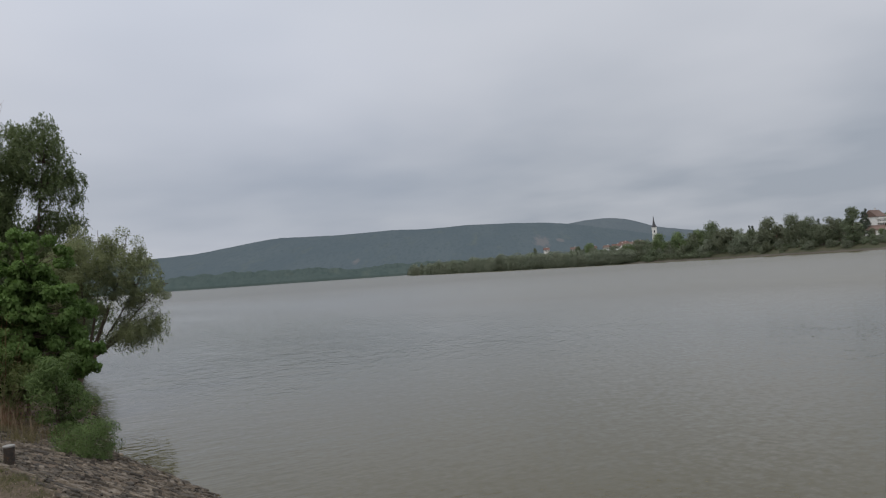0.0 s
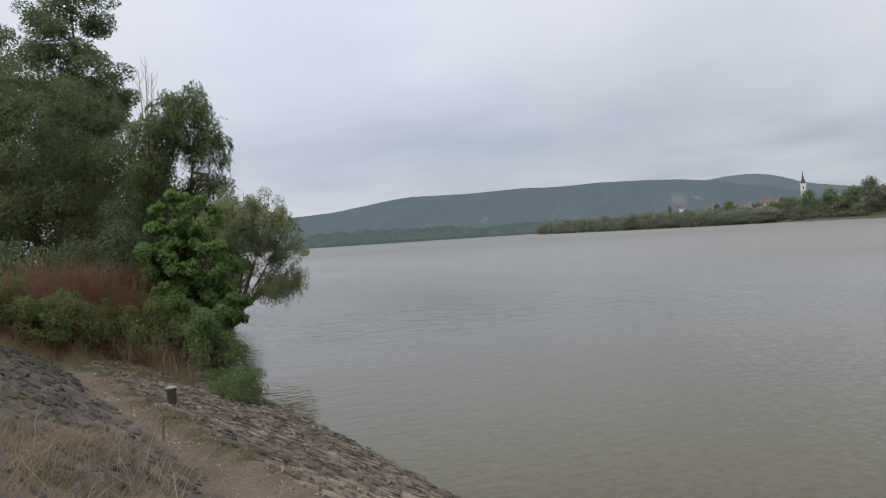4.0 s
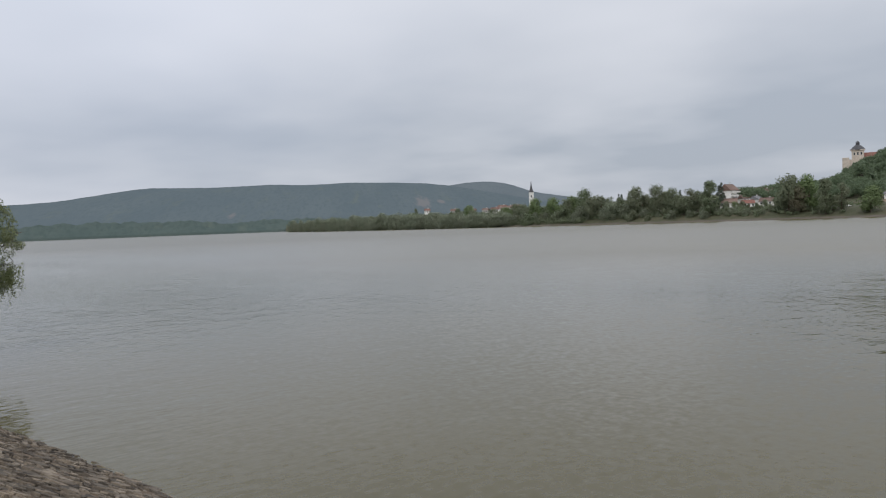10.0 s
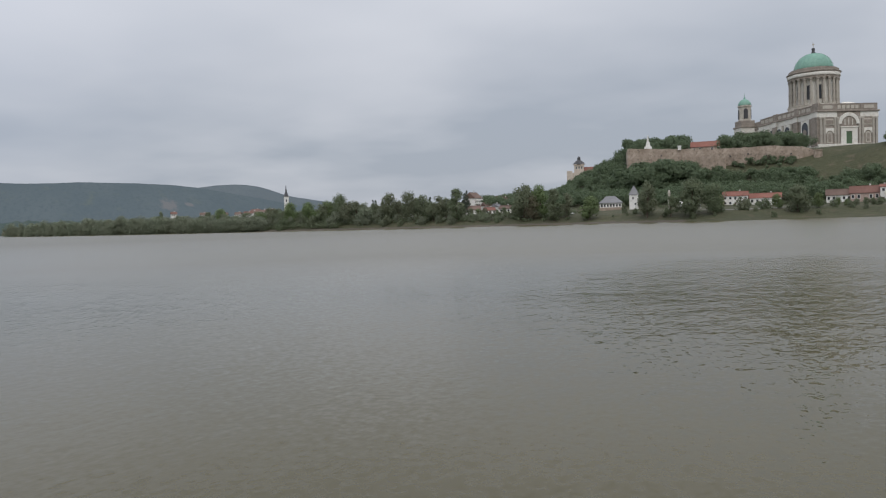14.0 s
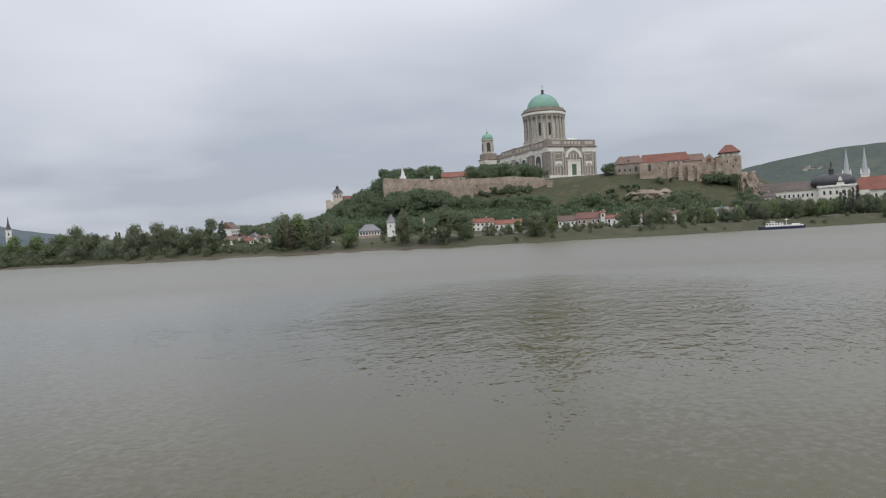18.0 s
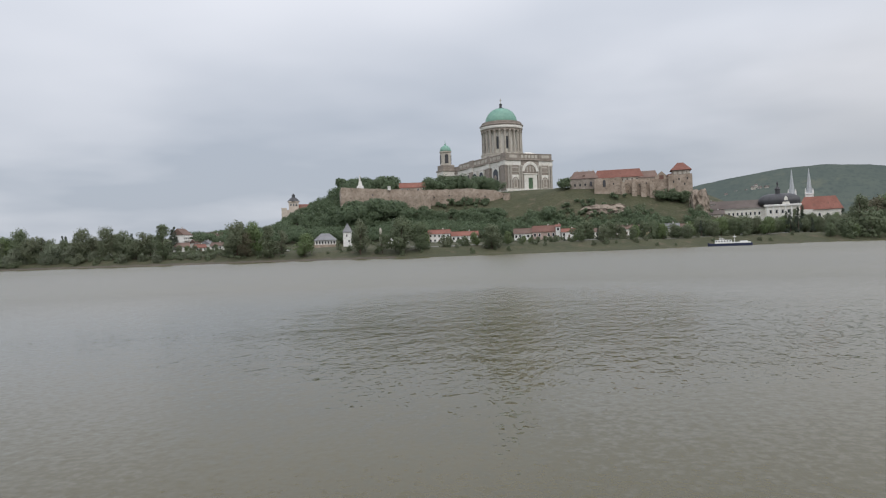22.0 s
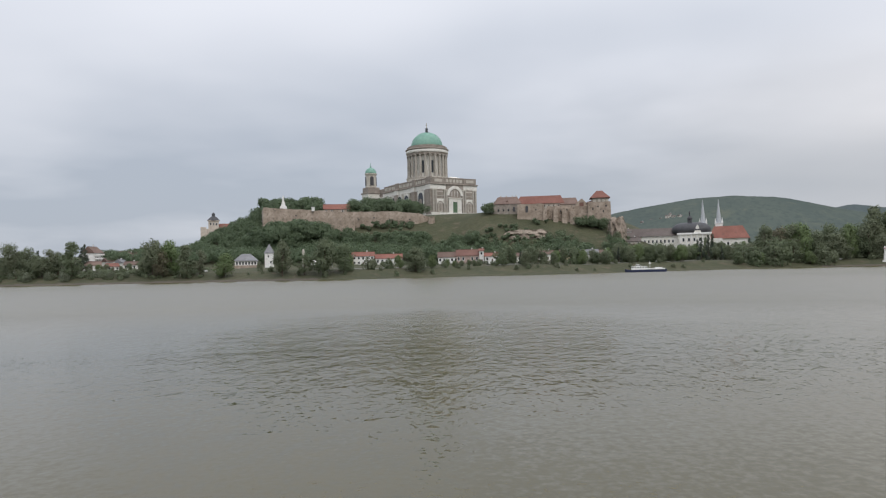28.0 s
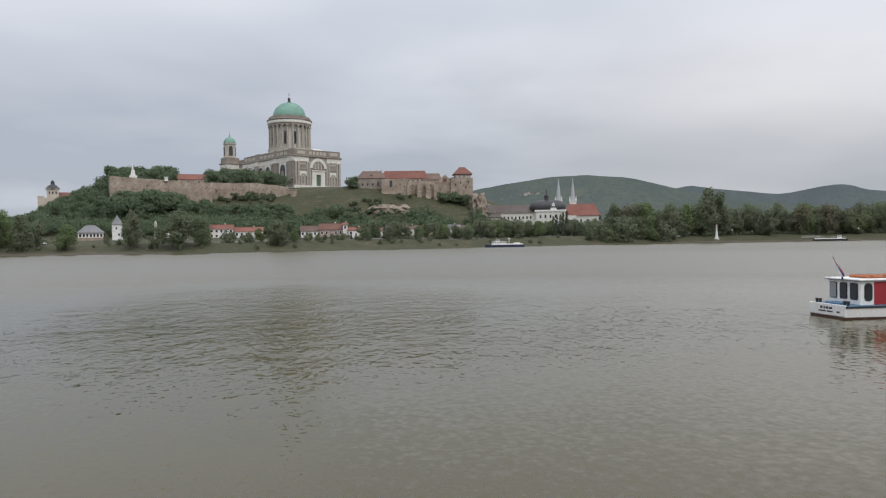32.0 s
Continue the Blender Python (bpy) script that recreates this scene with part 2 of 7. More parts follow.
def water_material():
    m, t, p = nodes_of("river_water")
    drift = noise_node(t, 0.012, 4, 0.55, (1, 2.4, 1))
    col = mix_node(t, ramp_node(t, drift, 0.35, 0.65), (0.072, 0.061, 0.023), (0.083, 0.071, 0.027))
    t.links.new(col, p.inputs["Base Color"])
    p.inputs["IOR"].default_value = 1.33
    ripple = noise_node(t, 2.8, 3, 0.6, (1.0, 0.42, 1))
    waves = noise_node(t, 0.8, 3, 0.5, (0.9, 0.5, 1))
    swell = noise_node(t, 0.09, 2, 0.5, (0.7, 0.8, 1))
    gusts = ramp_node(t, noise_node(t, 0.016, 4, 0.55, (0.7, 1.6, 1)), 0.44, 0.60)

    def times_add(a, k, b):
        n = t.nodes.new("ShaderNodeMath")
        n.operation = "MULTIPLY_ADD"
        t.links.new(a, n.inputs[0])
        n.inputs[1].default_value = k
        t.links.new(b, n.inputs[2])
        return n.outputs[0]

    # a ruffled patch under the wind, a little way off the near bank
    co = t.nodes.new("ShaderNodeTexCoord")

    def off_from(centre, scale):
        mp = t.nodes.new("ShaderNodeMapping")
        mp.vector_type = "TEXTURE"
        mp.inputs["Location"].default_value, mp.inputs["Scale"].default_value = centre, scale
        t.links.new(co.outputs["Object"], mp.inputs[0])
        ln = t.nodes.new("ShaderNodeVectorMath")
        ln.operation = "LENGTH"
        t.links.new(mp.outputs[0], ln.inputs[0])
        return ln.outputs["Value"]

    patch = ramp_node(t, times_add(gusts, -0.5, off_from((-6, 48, 0), (16, 36, 1))), 0.95, 0.35)
    rollers = noise_node(t, 0.3, 3, 0.65, (0.8, 1.0, 1))
    height = times_add(rollers, 1.1, times_add(swell, 2.0, times_add(waves, 1.5, ripple)))
    rng = t.nodes.new("ShaderNodeMapRange")
    rng.inputs["To Min"].default_value, rng.inputs["To Max"].default_value = 0.08, 0.23
    t.links.new(gusts, rng.inputs["Value"])
    strong = times_add(patch, 0.40, rng.outputs["Result"])
    b_ = t.nodes.new("ShaderNodeBump")
    b_.inputs["Distance"].default_value = 0.13
    t.links.new(strong, b_.inputs["Strength"])
    t.links.new(height, b_.inputs["Height"])
    # wavelets too small to follow singly tilt the surface either way
    chop = t.nodes.new("ShaderNodeTexNoise")
    chop.inputs["Scale"].default_value, chop.inputs["Detail"].default_value = 5.0, 2.0
    t.links.new(co.outputs["Object"], chop.inputs["Vector"])
    lean = t.nodes.new("ShaderNodeVectorMath")
    lean.operation = "MULTIPLY_ADD"
    t.links.new(chop.outputs["Color"], lean.inputs[0])
    lean.inputs[1].default_value, lean.inputs[2].default_value = (0.08, 0.24, 0.0), (-0.04, -0.12, 0.0)
    tilt = t.nodes.new("ShaderNodeVectorMath")
    tilt.operation = "ADD"
    t.links.new(b_.outputs[0], tilt.inputs[0])
    # normals tilted to fit the camera's view: far water reflects sky, not hill
    view_tilt = t.nodes.new("ShaderNodeMapRange")
    view_tilt.inputs["From Min"].default_value, view_tilt.inputs["From Max"].default_value = 42.0, 92.0
    view_tilt.inputs["To Min"].default_value, view_tilt.inputs["To Max"].default_value = 0.006, 0.14
    t.links.new(off_from((-5, 0, 0), (1, 1, 1)), view_tilt.inputs["Value"])
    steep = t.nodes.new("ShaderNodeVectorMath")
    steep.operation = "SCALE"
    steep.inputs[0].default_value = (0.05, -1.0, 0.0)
    t.links.new(view_tilt.outputs["Result"], steep.inputs["Scale"])
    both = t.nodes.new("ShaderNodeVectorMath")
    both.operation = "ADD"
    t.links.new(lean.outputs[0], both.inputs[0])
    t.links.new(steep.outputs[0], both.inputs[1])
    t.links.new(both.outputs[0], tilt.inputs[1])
    unit = t.nodes.new("ShaderNodeVectorMath")
    unit.operation = "NORMALIZE"
    t.links.new(tilt.outputs[0], unit.inputs[0])
    t.links.new(unit.outputs[0], p.inputs["Normal"])
    # smooth near the camera's bank, rougher farther out for ripples too fine to show
    far = t.nodes.new("ShaderNodeMapRange")
    far.inputs["From Min"].default_value, far.inputs["From Max"].default_value = 12.0, 300.0
    far.inputs["To Min"].default_value, far.inputs["To Max"].default_value = 0.06, 0.24
    t.links.new(off_from((-14, 0, 0), (1, 1, 1)), far.inputs["Value"])
    t.links.new(far.outputs["Result"], p.inputs["Roughness"])
    return m


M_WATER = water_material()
M_GRASS = surface("bank_grass", (0.047, 0.053, 0.023), (0.078, 0.077, 0.038), 0.06, 0.32, 0.95, 1.0, 0.8, (0.104, 0.086, 0.054))
M_EARTH = surface("trodden_earth", (0.102, 0.071, 0.046), (0.158, 0.118, 0.082), 0.9, 12, 0.95, 0.9, 0.03, (0.088, 0.062, 0.040))
M_SHORE = surface("muddy_shore", (0.075, 0.065, 0.048), (0.12, 0.10, 0.075), 0.08, 0.9, 0.9, 0.4, 0.1)
M_STONE = surface("pitching_stone", (0.104, 0.082, 0.060), (0.285, 0.236, 0.178), 2.6, 22, 0.9, 0.8, 0.018, (0.085, 0.064, 0.042), tint=0.55, island=0.7)
M_SLATE = surface("upper_slope_stone", (0.040, 0.035, 0.031), (0.088, 0.077, 0.067), 3.0, 24, 0.85, 0.9, 0.02, (0.075, 0.056, 0.038), tint=0.5, island=0.6)
M_BARK = surface("bark", (0.10, 0.075, 0.055), (0.16, 0.125, 0.095), 2.0, 14, 0.95, 0.7, 0.02, stretch=(1, 1, 0.2))
# far-bank broad, willow and hill-wood leaf tones are lightened and greyed for haze
M_LEAF = foliage("broad_leaves", (0.148, 0.190, 0.108), (0.178, 0.216, 0.124), (0.188, 0.205, 0.132), through_light=0.5)
M_LEAF_SPRING = foliage("spring_leaves", (0.14, 0.20, 0.082), (0.17, 0.228, 0.098), (0.155, 0.195, 0.09), through_light=0.4)
M_LEAF_RUSTY = foliage("rusty_young_leaves", (0.148, 0.134, 0.088), (0.175, 0.158, 0.104), (0.16, 0.15, 0.095), through_light=0.4)
M_LEAF_PALE = foliage("willow_leaves", (0.165, 0.200, 0.120), (0.200, 0.230, 0.144), (0.192, 0.202, 0.132), through_light=0.5)
M_LEAF_DARK = foliage("dark_needles", (0.050, 0.070, 0.048), (0.070, 0.090, 0.060), (0.066, 0.08, 0.054))
M_LEAF_FRESH = foliage("fresh_green_leaves", (0.125, 0.215, 0.055), (0.185, 0.29, 0.085), (0.155, 0.245, 0.07), through_light=0.5)
# leaf tone lightened and greyed as painted haze over the spit
M_LEAF_HAZED = foliage("haze_paled_willow_leaves", (0.200, 0.235, 0.160), (0.235, 0.265, 0.182), (0.228, 0.245, 0.172), through_light=0.5)
M_WOOD = foliage("hill_wood_leaves", (0.120, 0.170, 0.098), (0.155, 0.202, 0.114), (0.148, 0.188, 0.108), through_light=0.5)
M_RED = foliage("withered_red_stems", (0.20, 0.088, 0.052), (0.28, 0.135, 0.085), (0.19, 0.11, 0.065))
M_STRAW = foliage("dry_straw", (0.21, 0.15, 0.095), (0.35, 0.275, 0.185), (0.22, 0.16, 0.10), 0.8)
M_WALLSTONE = surface("old_wall_stone", (0.30, 0.238, 0.185), (0.49, 0.402, 0.328), 0.16, 0.5, 0.95, 0.9, 0.5, (0.185, 0.145, 0.112))
M_CHURCH = surface("weathered_church_stone", (0.235, 0.202, 0.170), (0.37, 0.322, 0.276), 0.22, 0.9, 0.9, 0.5, 0.2, (0.42, 0.38, 0.33))
M_CREAM = surface("pale_render", (0.74, 0.71, 0.64), (0.83, 0.81, 0.755), 0.09, 0.9, 0.9, 0.1, 0.05, (0.64, 0.60, 0.53))
M_COLUMN = surface("grey_column_stone", (0.47, 0.435, 0.375), (0.60, 0.56, 0.49), 0.15, 1.2, 0.9, 0.2, 0.05, (0.38, 0.34, 0.285))
M_DRUM = surface("weathered_drum_stone", (0.36, 0.33, 0.285), (0.47, 0.435, 0.38), 0.15, 1.2, 0.9, 0.2, 0.05, (0.29, 0.26, 0.22))
M_COPPER = surface("green_copper", (0.175, 0.345, 0.275), (0.235, 0.42, 0.335), 0.12, 0.8, 0.6, 0.1, 0.04, (0.15, 0.30, 0.245))
M_REDROOF = surface("red_roof_tiles", (0.205, 0.085, 0.064), (0.28, 0.125, 0.096), 0.12, 1.3, 0.9, 0.4, 0.12, (0.16, 0.08, 0.062), tint=0.15)
M_BROWNROOF = surface("brown_roof_tiles", (0.14, 0.092, 0.075), (0.20, 0.138, 0.112), 0.12, 1.3, 0.9, 0.4, 0.12, tint=0.15)
M_DULLROOF = surface("dull_grey_brown_tiles", (0.115, 0.094, 0.086), (0.165, 0.138, 0.125), 0.12, 1.3, 0.9, 0.4, 0.12)
M_DULLRED = surface("dull_red_tiles", (0.165, 0.085, 0.068), (0.225, 0.122, 0.098), 0.12, 1.3, 0.9, 0.4, 0.12)
M_GREYROOF = surface("grey_slate_roof", (0.19, 0.19, 0.20), (0.26, 0.26, 0.27), 0.2, 2, 0.7, 0.2, 0.05)
M_DARKROOF = surface("dark_sheet_roof", (0.045, 0.045, 0.05), (0.075, 0.075, 0.08), 0.2, 1.5, 0.6, 0.2, 0.05)
M_WHITE = surface("white_wall_paint", (0.80, 0.785, 0.75), (0.86, 0.85, 0.825), 0.15, 1.5, 0.85, 0.1, 0.03, (0.68, 0.65, 0.60))
M_YELLOW = surface("ochre_render", (0.55, 0.43, 0.25), (0.64, 0.52, 0.33), 0.15, 1.4, 0.9, 0.1, 0.03)
M_GLASS = plain("dark_window_glass", (0.03, 0.034, 0.04), 0.12)
M_ROCK = surface("bare_cliff_rock", (0.235, 0.19, 0.15), (0.37, 0.305, 0.245), 0.12, 0.8, 0.95, 0.9, 0.6, (0.09, 0.085, 0.05))

# ---- builders ----
def mesh_of(name, verts, faces, material, smooth=False):
    me = bpy.data.meshes.new(name)
    me.from_pydata([tuple(v) for v in verts], [], [tuple(f) for f in faces])
    me.materials.append(material)
    if smooth:
        me.polygons.foreach_set("use_smooth", [True] * len(me.polygons))
    me.update()
    return me


def quad_mesh(name, corners, material, normals=None):
    """A mesh of loose four-cornered faces; corners: an array n x 4 x 3; normals: one for each face, to shade a crown as a soft mass."""
    n = len(corners)
    if normals is not None:
        corners = np.array(corners)
        face = np.cross(corners[:, 2] - corners[:, 0], corners[:, 3] - corners[:, 1])
        back = np.sum(face * normals, axis=1) < 0
        corners[back] = corners[back][:, ::-1]
    me = bpy.data.meshes.new(name)
    me.vertices.add(4 * n)
    me.vertices.foreach_set("co", np.asarray(corners, dtype=np.float32).reshape(-1))
    me.loops.add(4 * n)
    me.loops.foreach_set("vertex_index", np.arange(4 * n, dtype=np.int32))
    me.polygons.add(n)
    me.polygons.foreach_set("loop_start", np.arange(0, 4 * n, 4, dtype=np.int32))
    me.materials.append(material)
    if normals is not None:
        me.polygons.foreach_set("use_smooth", np.ones(n, dtype=bool))
        at = me.attributes.new("custom_normal", "FLOAT_VECTOR", "POINT")
        at.data.foreach_set("vector", np.repeat(np.asarray(normals, dtype=np.float32), 4, axis=0).reshape(-1))
    me.update(calc_edges=True)
    if normals is None:
        me.validate()
    return me


def thing(name, where, turn=0.0, label="", category="", group="", kind=""):
    ob = new(name)
    ob.empty_display_size = 0.1
    ob.matrix_basis = pose(*where, 0, 0, turn)
    return tagged(ob, label, category, group, kind)


def child(name, me, parent, label="", at=(0, 0, 0), turn=0.0, kind=""):
    ob = new(name, me)
    ob.parent = parent
    ob.matrix_basis = pose(*at, 0, 0, turn)
    return tagged(ob, label, kind=kind)


def part(name, bm, material, parent, label="", at=(0, 0, 0), turn=0.0, smooth=False):
    me = bpy.data.meshes.new(name)
    bm.to_mesh(me)
    bm.free()
    me.materials.append(material)
    if smooth:
        me.polygons.foreach_set("use_smooth", [True] * len(me.polygons))
    return child(name, me, parent, label, at, turn)


def box(x0, y0, z0, x1, y1, z1, bevel=0.0, bm=None):
    bm = bm or bmesh.new()
    made = bmesh.ops.create_cube(bm, size=1, matrix=Matrix.Translation(((x0 + x1) / 2, (y0 + y1) / 2, (z0 + z1) / 2)) @ Matrix.Diagonal((x1 - x0, y1 - y0, z1 - z0, 1)))
    if bevel:
        edges = {e for v in made["verts"] for e in v.link_edges}
        bmesh.ops.bevel(bm, geom=list(edges), offset=bevel, segments=1, affect="EDGES")
    return bm


def lathe(profile, n=32, bm=None, at=(0, 0)):
    """A body of revolution from (radius, height) pairs, closed at both ends."""
    bm = bm or bmesh.new()
    rings = []
    for r, z in profile:
        rings.append([bm.verts.new((at[0] + r * math.cos(2 * math.pi * i / n), at[1] + r * math.sin(2 * math.pi * i / n), z)) for i in range(n)])
    for a, b in zip(rings, rings[1:]):
        for i in range(n):
            bm.faces.new((a[i], a[(i + 1) % n], b[(i + 1) % n], b[i]))
    bm.faces.new(rings[0][::-1])
    bm.faces.new(rings[-1])
    return bm


def prism(outline, depth, bm=None, at=(0, 0, 0)):
    """An upright outline of (x, z) points, pushed back from y=0 by depth."""
    bm = bm or bmesh.new()
    f = [bm.verts.new((at[0] + x, at[1], at[2] + z)) for x, z in outline]
    k = [bm.verts.new((at[0] + x, at[1] + depth, at[2] + z)) for x, z in outline]
    bm.faces.new(f)
    bm.faces.new(k[::-1])
    for i in range(len(f)):
        j = (i + 1) % len(f)
        bm.faces.new((f[j], f[i], k[i], k[j]))
    bmesh.ops.recalc_face_normals(bm, faces=bm.faces)
    return bm


def arch(w, h, n=10):
    """Outline of a round-headed opening, w wide and h high, standing on z=0."""
    r = w / 2
    return [(-r, 0), (r, 0)] + [(r * math.cos(math.pi * i / n), h - r + r * math.sin(math.pi * i / n)) for i in range(n + 1)]


def gable_roof(lx, ly, h, over=0.4, hip=0.0, bm=None):
    """A roof over a plan lx by ly, ridge along x; hip: how far the ridge ends draw in."""
    bm = bm or bmesh.new()
    a, b = lx / 2 + over, ly / 2 + over
    v = [bm.verts.new(p) for p in ((-a, -b, 0), (a, -b, 0), (a, b, 0), (-a, b, 0), (-a + hip, 0, h), (a - hip, 0, h))]
    lo = [bm.verts.new((*p.co[:2], -0.25)) for p in v[:4]]
    for f in ((0, 1, 5, 4), (2, 3, 4, 5), (1, 2, 5), (3, 0, 4)):
        bm.faces.new([v[i] for i in f])
    bm.faces.new(lo[::-1])
    for i in range(4):
        bm.faces.new((v[(i + 1) % 4], v[i], lo[i], lo[(i + 1) % 4]))
    bmesh.ops.recalc_face_normals(bm, faces=bm.faces)
    return bm


def tube(points, radii, n=7, bm=None):
    """A tapered limb through the points."""
    bm = bm or bmesh.new()
    rings = []
    pts = [Vector(p) for p in points]
    for i, p in enumerate(pts):
        d = (pts[min(i + 1, len(pts) - 1)] - pts[max(i - 1, 0)]).normalized()
        a = d.orthogonal().normalized()
        b = d.cross(a)
        rings.append([bm.verts.new(p + radii[i] * (math.cos(2 * math.pi * k / n) * a + math.sin(2 * math.pi * k / n) * b)) for k in range(n)])
    for s, e in zip(rings, rings[1:]):
        best = min(range(n), key=lambda o: (e[o].co - s[0].co).length)
        for k in range(n):
            bm.faces.new((s[k], s[(k + 1) % n], e[(k + 1 + best) % n], e[(k + best) % n]))
    bm.faces.new(rings[-1])
    bm.faces.new(rings[0][::-1])
    return bm


def leaf_quads(rng, centres, size, narrow=0.5, droop=0.0):
    """A pointed four-cornered leaf at each centre, turned at random; droop: how much the leaves hang."""
    n = len(centres)
    d = rng.normal(size=(n, 3))
    d[:, 2] -= droop * 2.0
    d /= np.linalg.norm(d, axis=1)[:, None]
    e = rng.normal(size=(n, 3))
    e -= d * np.sum(d * e, axis=1)[:, None]
    e /= np.linalg.norm(e, axis=1)[:, None]
    s = (size * rng.uniform(0.6, 1.4, n))[:, None]
    c = np.asarray(centres)
    return np.stack([c - d * s * 0.5, c + e * s * narrow * 0.5, c + d * s * 0.5, c - e * s * narrow * 0.5], axis=1)


def clump_points(rng, centre, radius, n, flat=0.8):
    """Points all through an uneven ball, closer towards its shell."""
    p = rng.normal(size=(n, 3))
    p /= np.linalg.norm(p, axis=1)[:, None]
    r = radius * 1.12 * rng.uniform(0.22, 1.0, n) ** 0.5
    p *= r[:, None]
    p[:, 2] *= flat
    return p + np.asarray(centre)


def soft_clump(rng, centre, radius, n, flat, size, narrow, droop=0.0, whole=None):
    """Leaves over the shell of an uneven ball and their soft normals: outwards, upwards and a little at random."""
    d = rng.normal(size=(n, 3))
    d /= np.linalg.norm(d, axis=1)[:, None]
    lump = 1 + 0.16 * np.sin(3.1 * d[:, 0] + centre[0] * 1.7 + 2.3 * d[:, 2]) * np.cos(2.7 * d[:, 1] + centre[1] * 1.3)
    p = np.asarray(centre) + d * (radius * lump * rng.uniform(0.62, 1.06, n))[:, None] * np.array((1, 1, flat))
    out = d
    if whole is not None:
        w = p - np.asarray(whole)
        out = 0.75 * d + 0.7 * w / np.linalg.norm(w, axis=1)[:, None]
    nor = out + np.array((0, 0, 0.55)) + 0.16 * rng.normal(size=(n, 3))
    nor /= np.linalg.norm(nor, axis=1)[:, None]
    tip = np.cross(d + 0.5 * rng.normal(size=(n, 3)), rng.normal(size=(n, 3)))
    tip /= np.linalg.norm(tip, axis=1)[:, None]
    side = np.cross(d, tip)
    s = (size * rng.uniform(0.6, 1.4, n))[:, None]
    return np.stack([p - tip * s * 0.5, p + side * s * narrow * 0.5, p + tip * s * 0.5, p - side * s * narrow * 0.5], axis=1), nor


def soft_mesh(name, clumps, material):
    return quad_mesh(name, np.concatenate([c[0] for c in clumps]), material, np.concatenate([c[1] for c in clumps]))

# ---- the river and the land ----
def bearing(a, d, z=0.0):
    """A place d metres off at a degrees to the right of straight across the river."""
    return (d * math.sin(radians(a)), d * math.cos(radians(a)), z)


BANK_A = (-180, -62.8, -62.6, -60, -56, -50, -46, -40, -34, -30, -19, -11, -5, 5, 12, 20, 25, 38, 60, 180)
BANK_D = (2000, 2000, 1350, 1050, 840, 680, 610, 540, 480, 455, 415, 385, 398, 412, 470, 540, 585, 690, 900, 2500)


def far_bank(a):
    return np.interp(a, BANK_A, BANK_D)


def smooth(v):
    v = np.clip(v, 0, 1)
    return v * v * (3 - 2 * v)


CREST_A, CREST_B = np.array((-160.0, 735.0)), np.array((40.0, 735.0))


def far_height(x, y):
    """Height of the far land: a low shore, a slowly rising town and the castle hill."""
    x, y = np.asarray(x, float), np.asarray(y, float)
    a, d = np.degrees(np.arctan2(x, y)), np.hypot(x, y)
    s = d - far_bank(a)
    shore = -1.5 + 2.0 * smooth((s + 4) / 8) + 5.2 * smooth((s - 2) / 30)
    town = 0.025 * np.clip(s - 30, 0, 100) + np.interp(a, (-44, -40), (0.045, 0.12)) * np.clip(s - 125, 0, 110)
    p = np.stack([x, y], -1)
    ab = CREST_B - CREST_A
    k = np.clip(((p - CREST_A) @ ab) / (ab @ ab), 0, 1)
    off = np.linalg.norm(p - CREST_A - k[..., None] * ab, axis=-1)
    hill = 49.5 * smooth(1 - (off - 56) / 145)
    bulge = 9.0 * smooth((d - 552) / 36) * smooth((668 - d) / 40) * smooth((a + 2.5) / 2.5) * smooth((11 - a) / 1.5)
    uneven = 0.8 * np.sin(x * 0.071) * np.cos(y * 0.053)
    return shore + np.maximum(town, hill) + bulge + uneven * smooth((s - 15) / 30)


def ground_at(x, y):
    return float(far_height(x, y))


def sheet(name, xs, ys, zs, material, smooth_faces=True):
    """A sheet over rows of points, as arrays of one shape."""
    n, m = xs.shape
    verts = np.stack([xs, ys, zs], -1).reshape(-1, 3)
    i = np.arange(n * m).reshape(n, m)
    faces = np.stack([i[:-1, :-1], i[:-1, 1:], i[1:, 1:], i[1:, :-1]], -1).reshape(-1, 4)
    return mesh_of(name, verts, faces.tolist(), material, smooth_faces)


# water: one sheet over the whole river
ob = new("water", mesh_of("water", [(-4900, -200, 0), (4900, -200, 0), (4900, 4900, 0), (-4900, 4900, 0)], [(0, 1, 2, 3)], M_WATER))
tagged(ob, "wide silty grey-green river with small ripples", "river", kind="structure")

# far land, from the far bank to the horizon
aa = np.concatenate([np.arange(-86, -64, 1.0), np.arange(-64, 45, 0.4), np.arange(45, 91, 2.0)])
ss = np.concatenate([np.arange(-6, 40, 3.0), np.arange(40, 330, 6.0), np.array((360, 420, 520, 700, 1000, 1500, 2200, 3000))])
A, S = np.meshgrid(aa, ss, indexing="ij")
D = np.minimum(far_bank(A) + S, 4700)
X, Y = D * np.sin(np.radians(A)), D * np.cos(np.radians(A))
Z = far_height(X, Y)
ob = new("ground", sheet("ground", X, Y, Z, M_GRASS))
tagged(ob, "grassy far bank rising to the castle hill", "ground", kind="structure")


# muddy foreshore where the bank is bare
for a0, a1 in ((-46, -13), (24, 44)):
    am = np.arange(a0, a1 + 0.1, 0.4)
    Am, Sm = np.meshgrid(am, np.array((-5.0, -2.0, 1.0, 3.0, 5.0, 7.0)), indexing="ij")
    Dm = far_bank(Am) + Sm + 1.5 * np.sin(Am * 5.0) * (Sm > 4)
    Xm, Ym = Dm * np.sin(np.radians(Am)), Dm * np.cos(np.radians(Am))
    tagged(new("foreshore", sheet("foreshore", Xm, Ym, far_height(Xm, Ym) + 0.1, M_SHORE)), "bare brown foreshore at the water's edge", "ground", kind="structure")


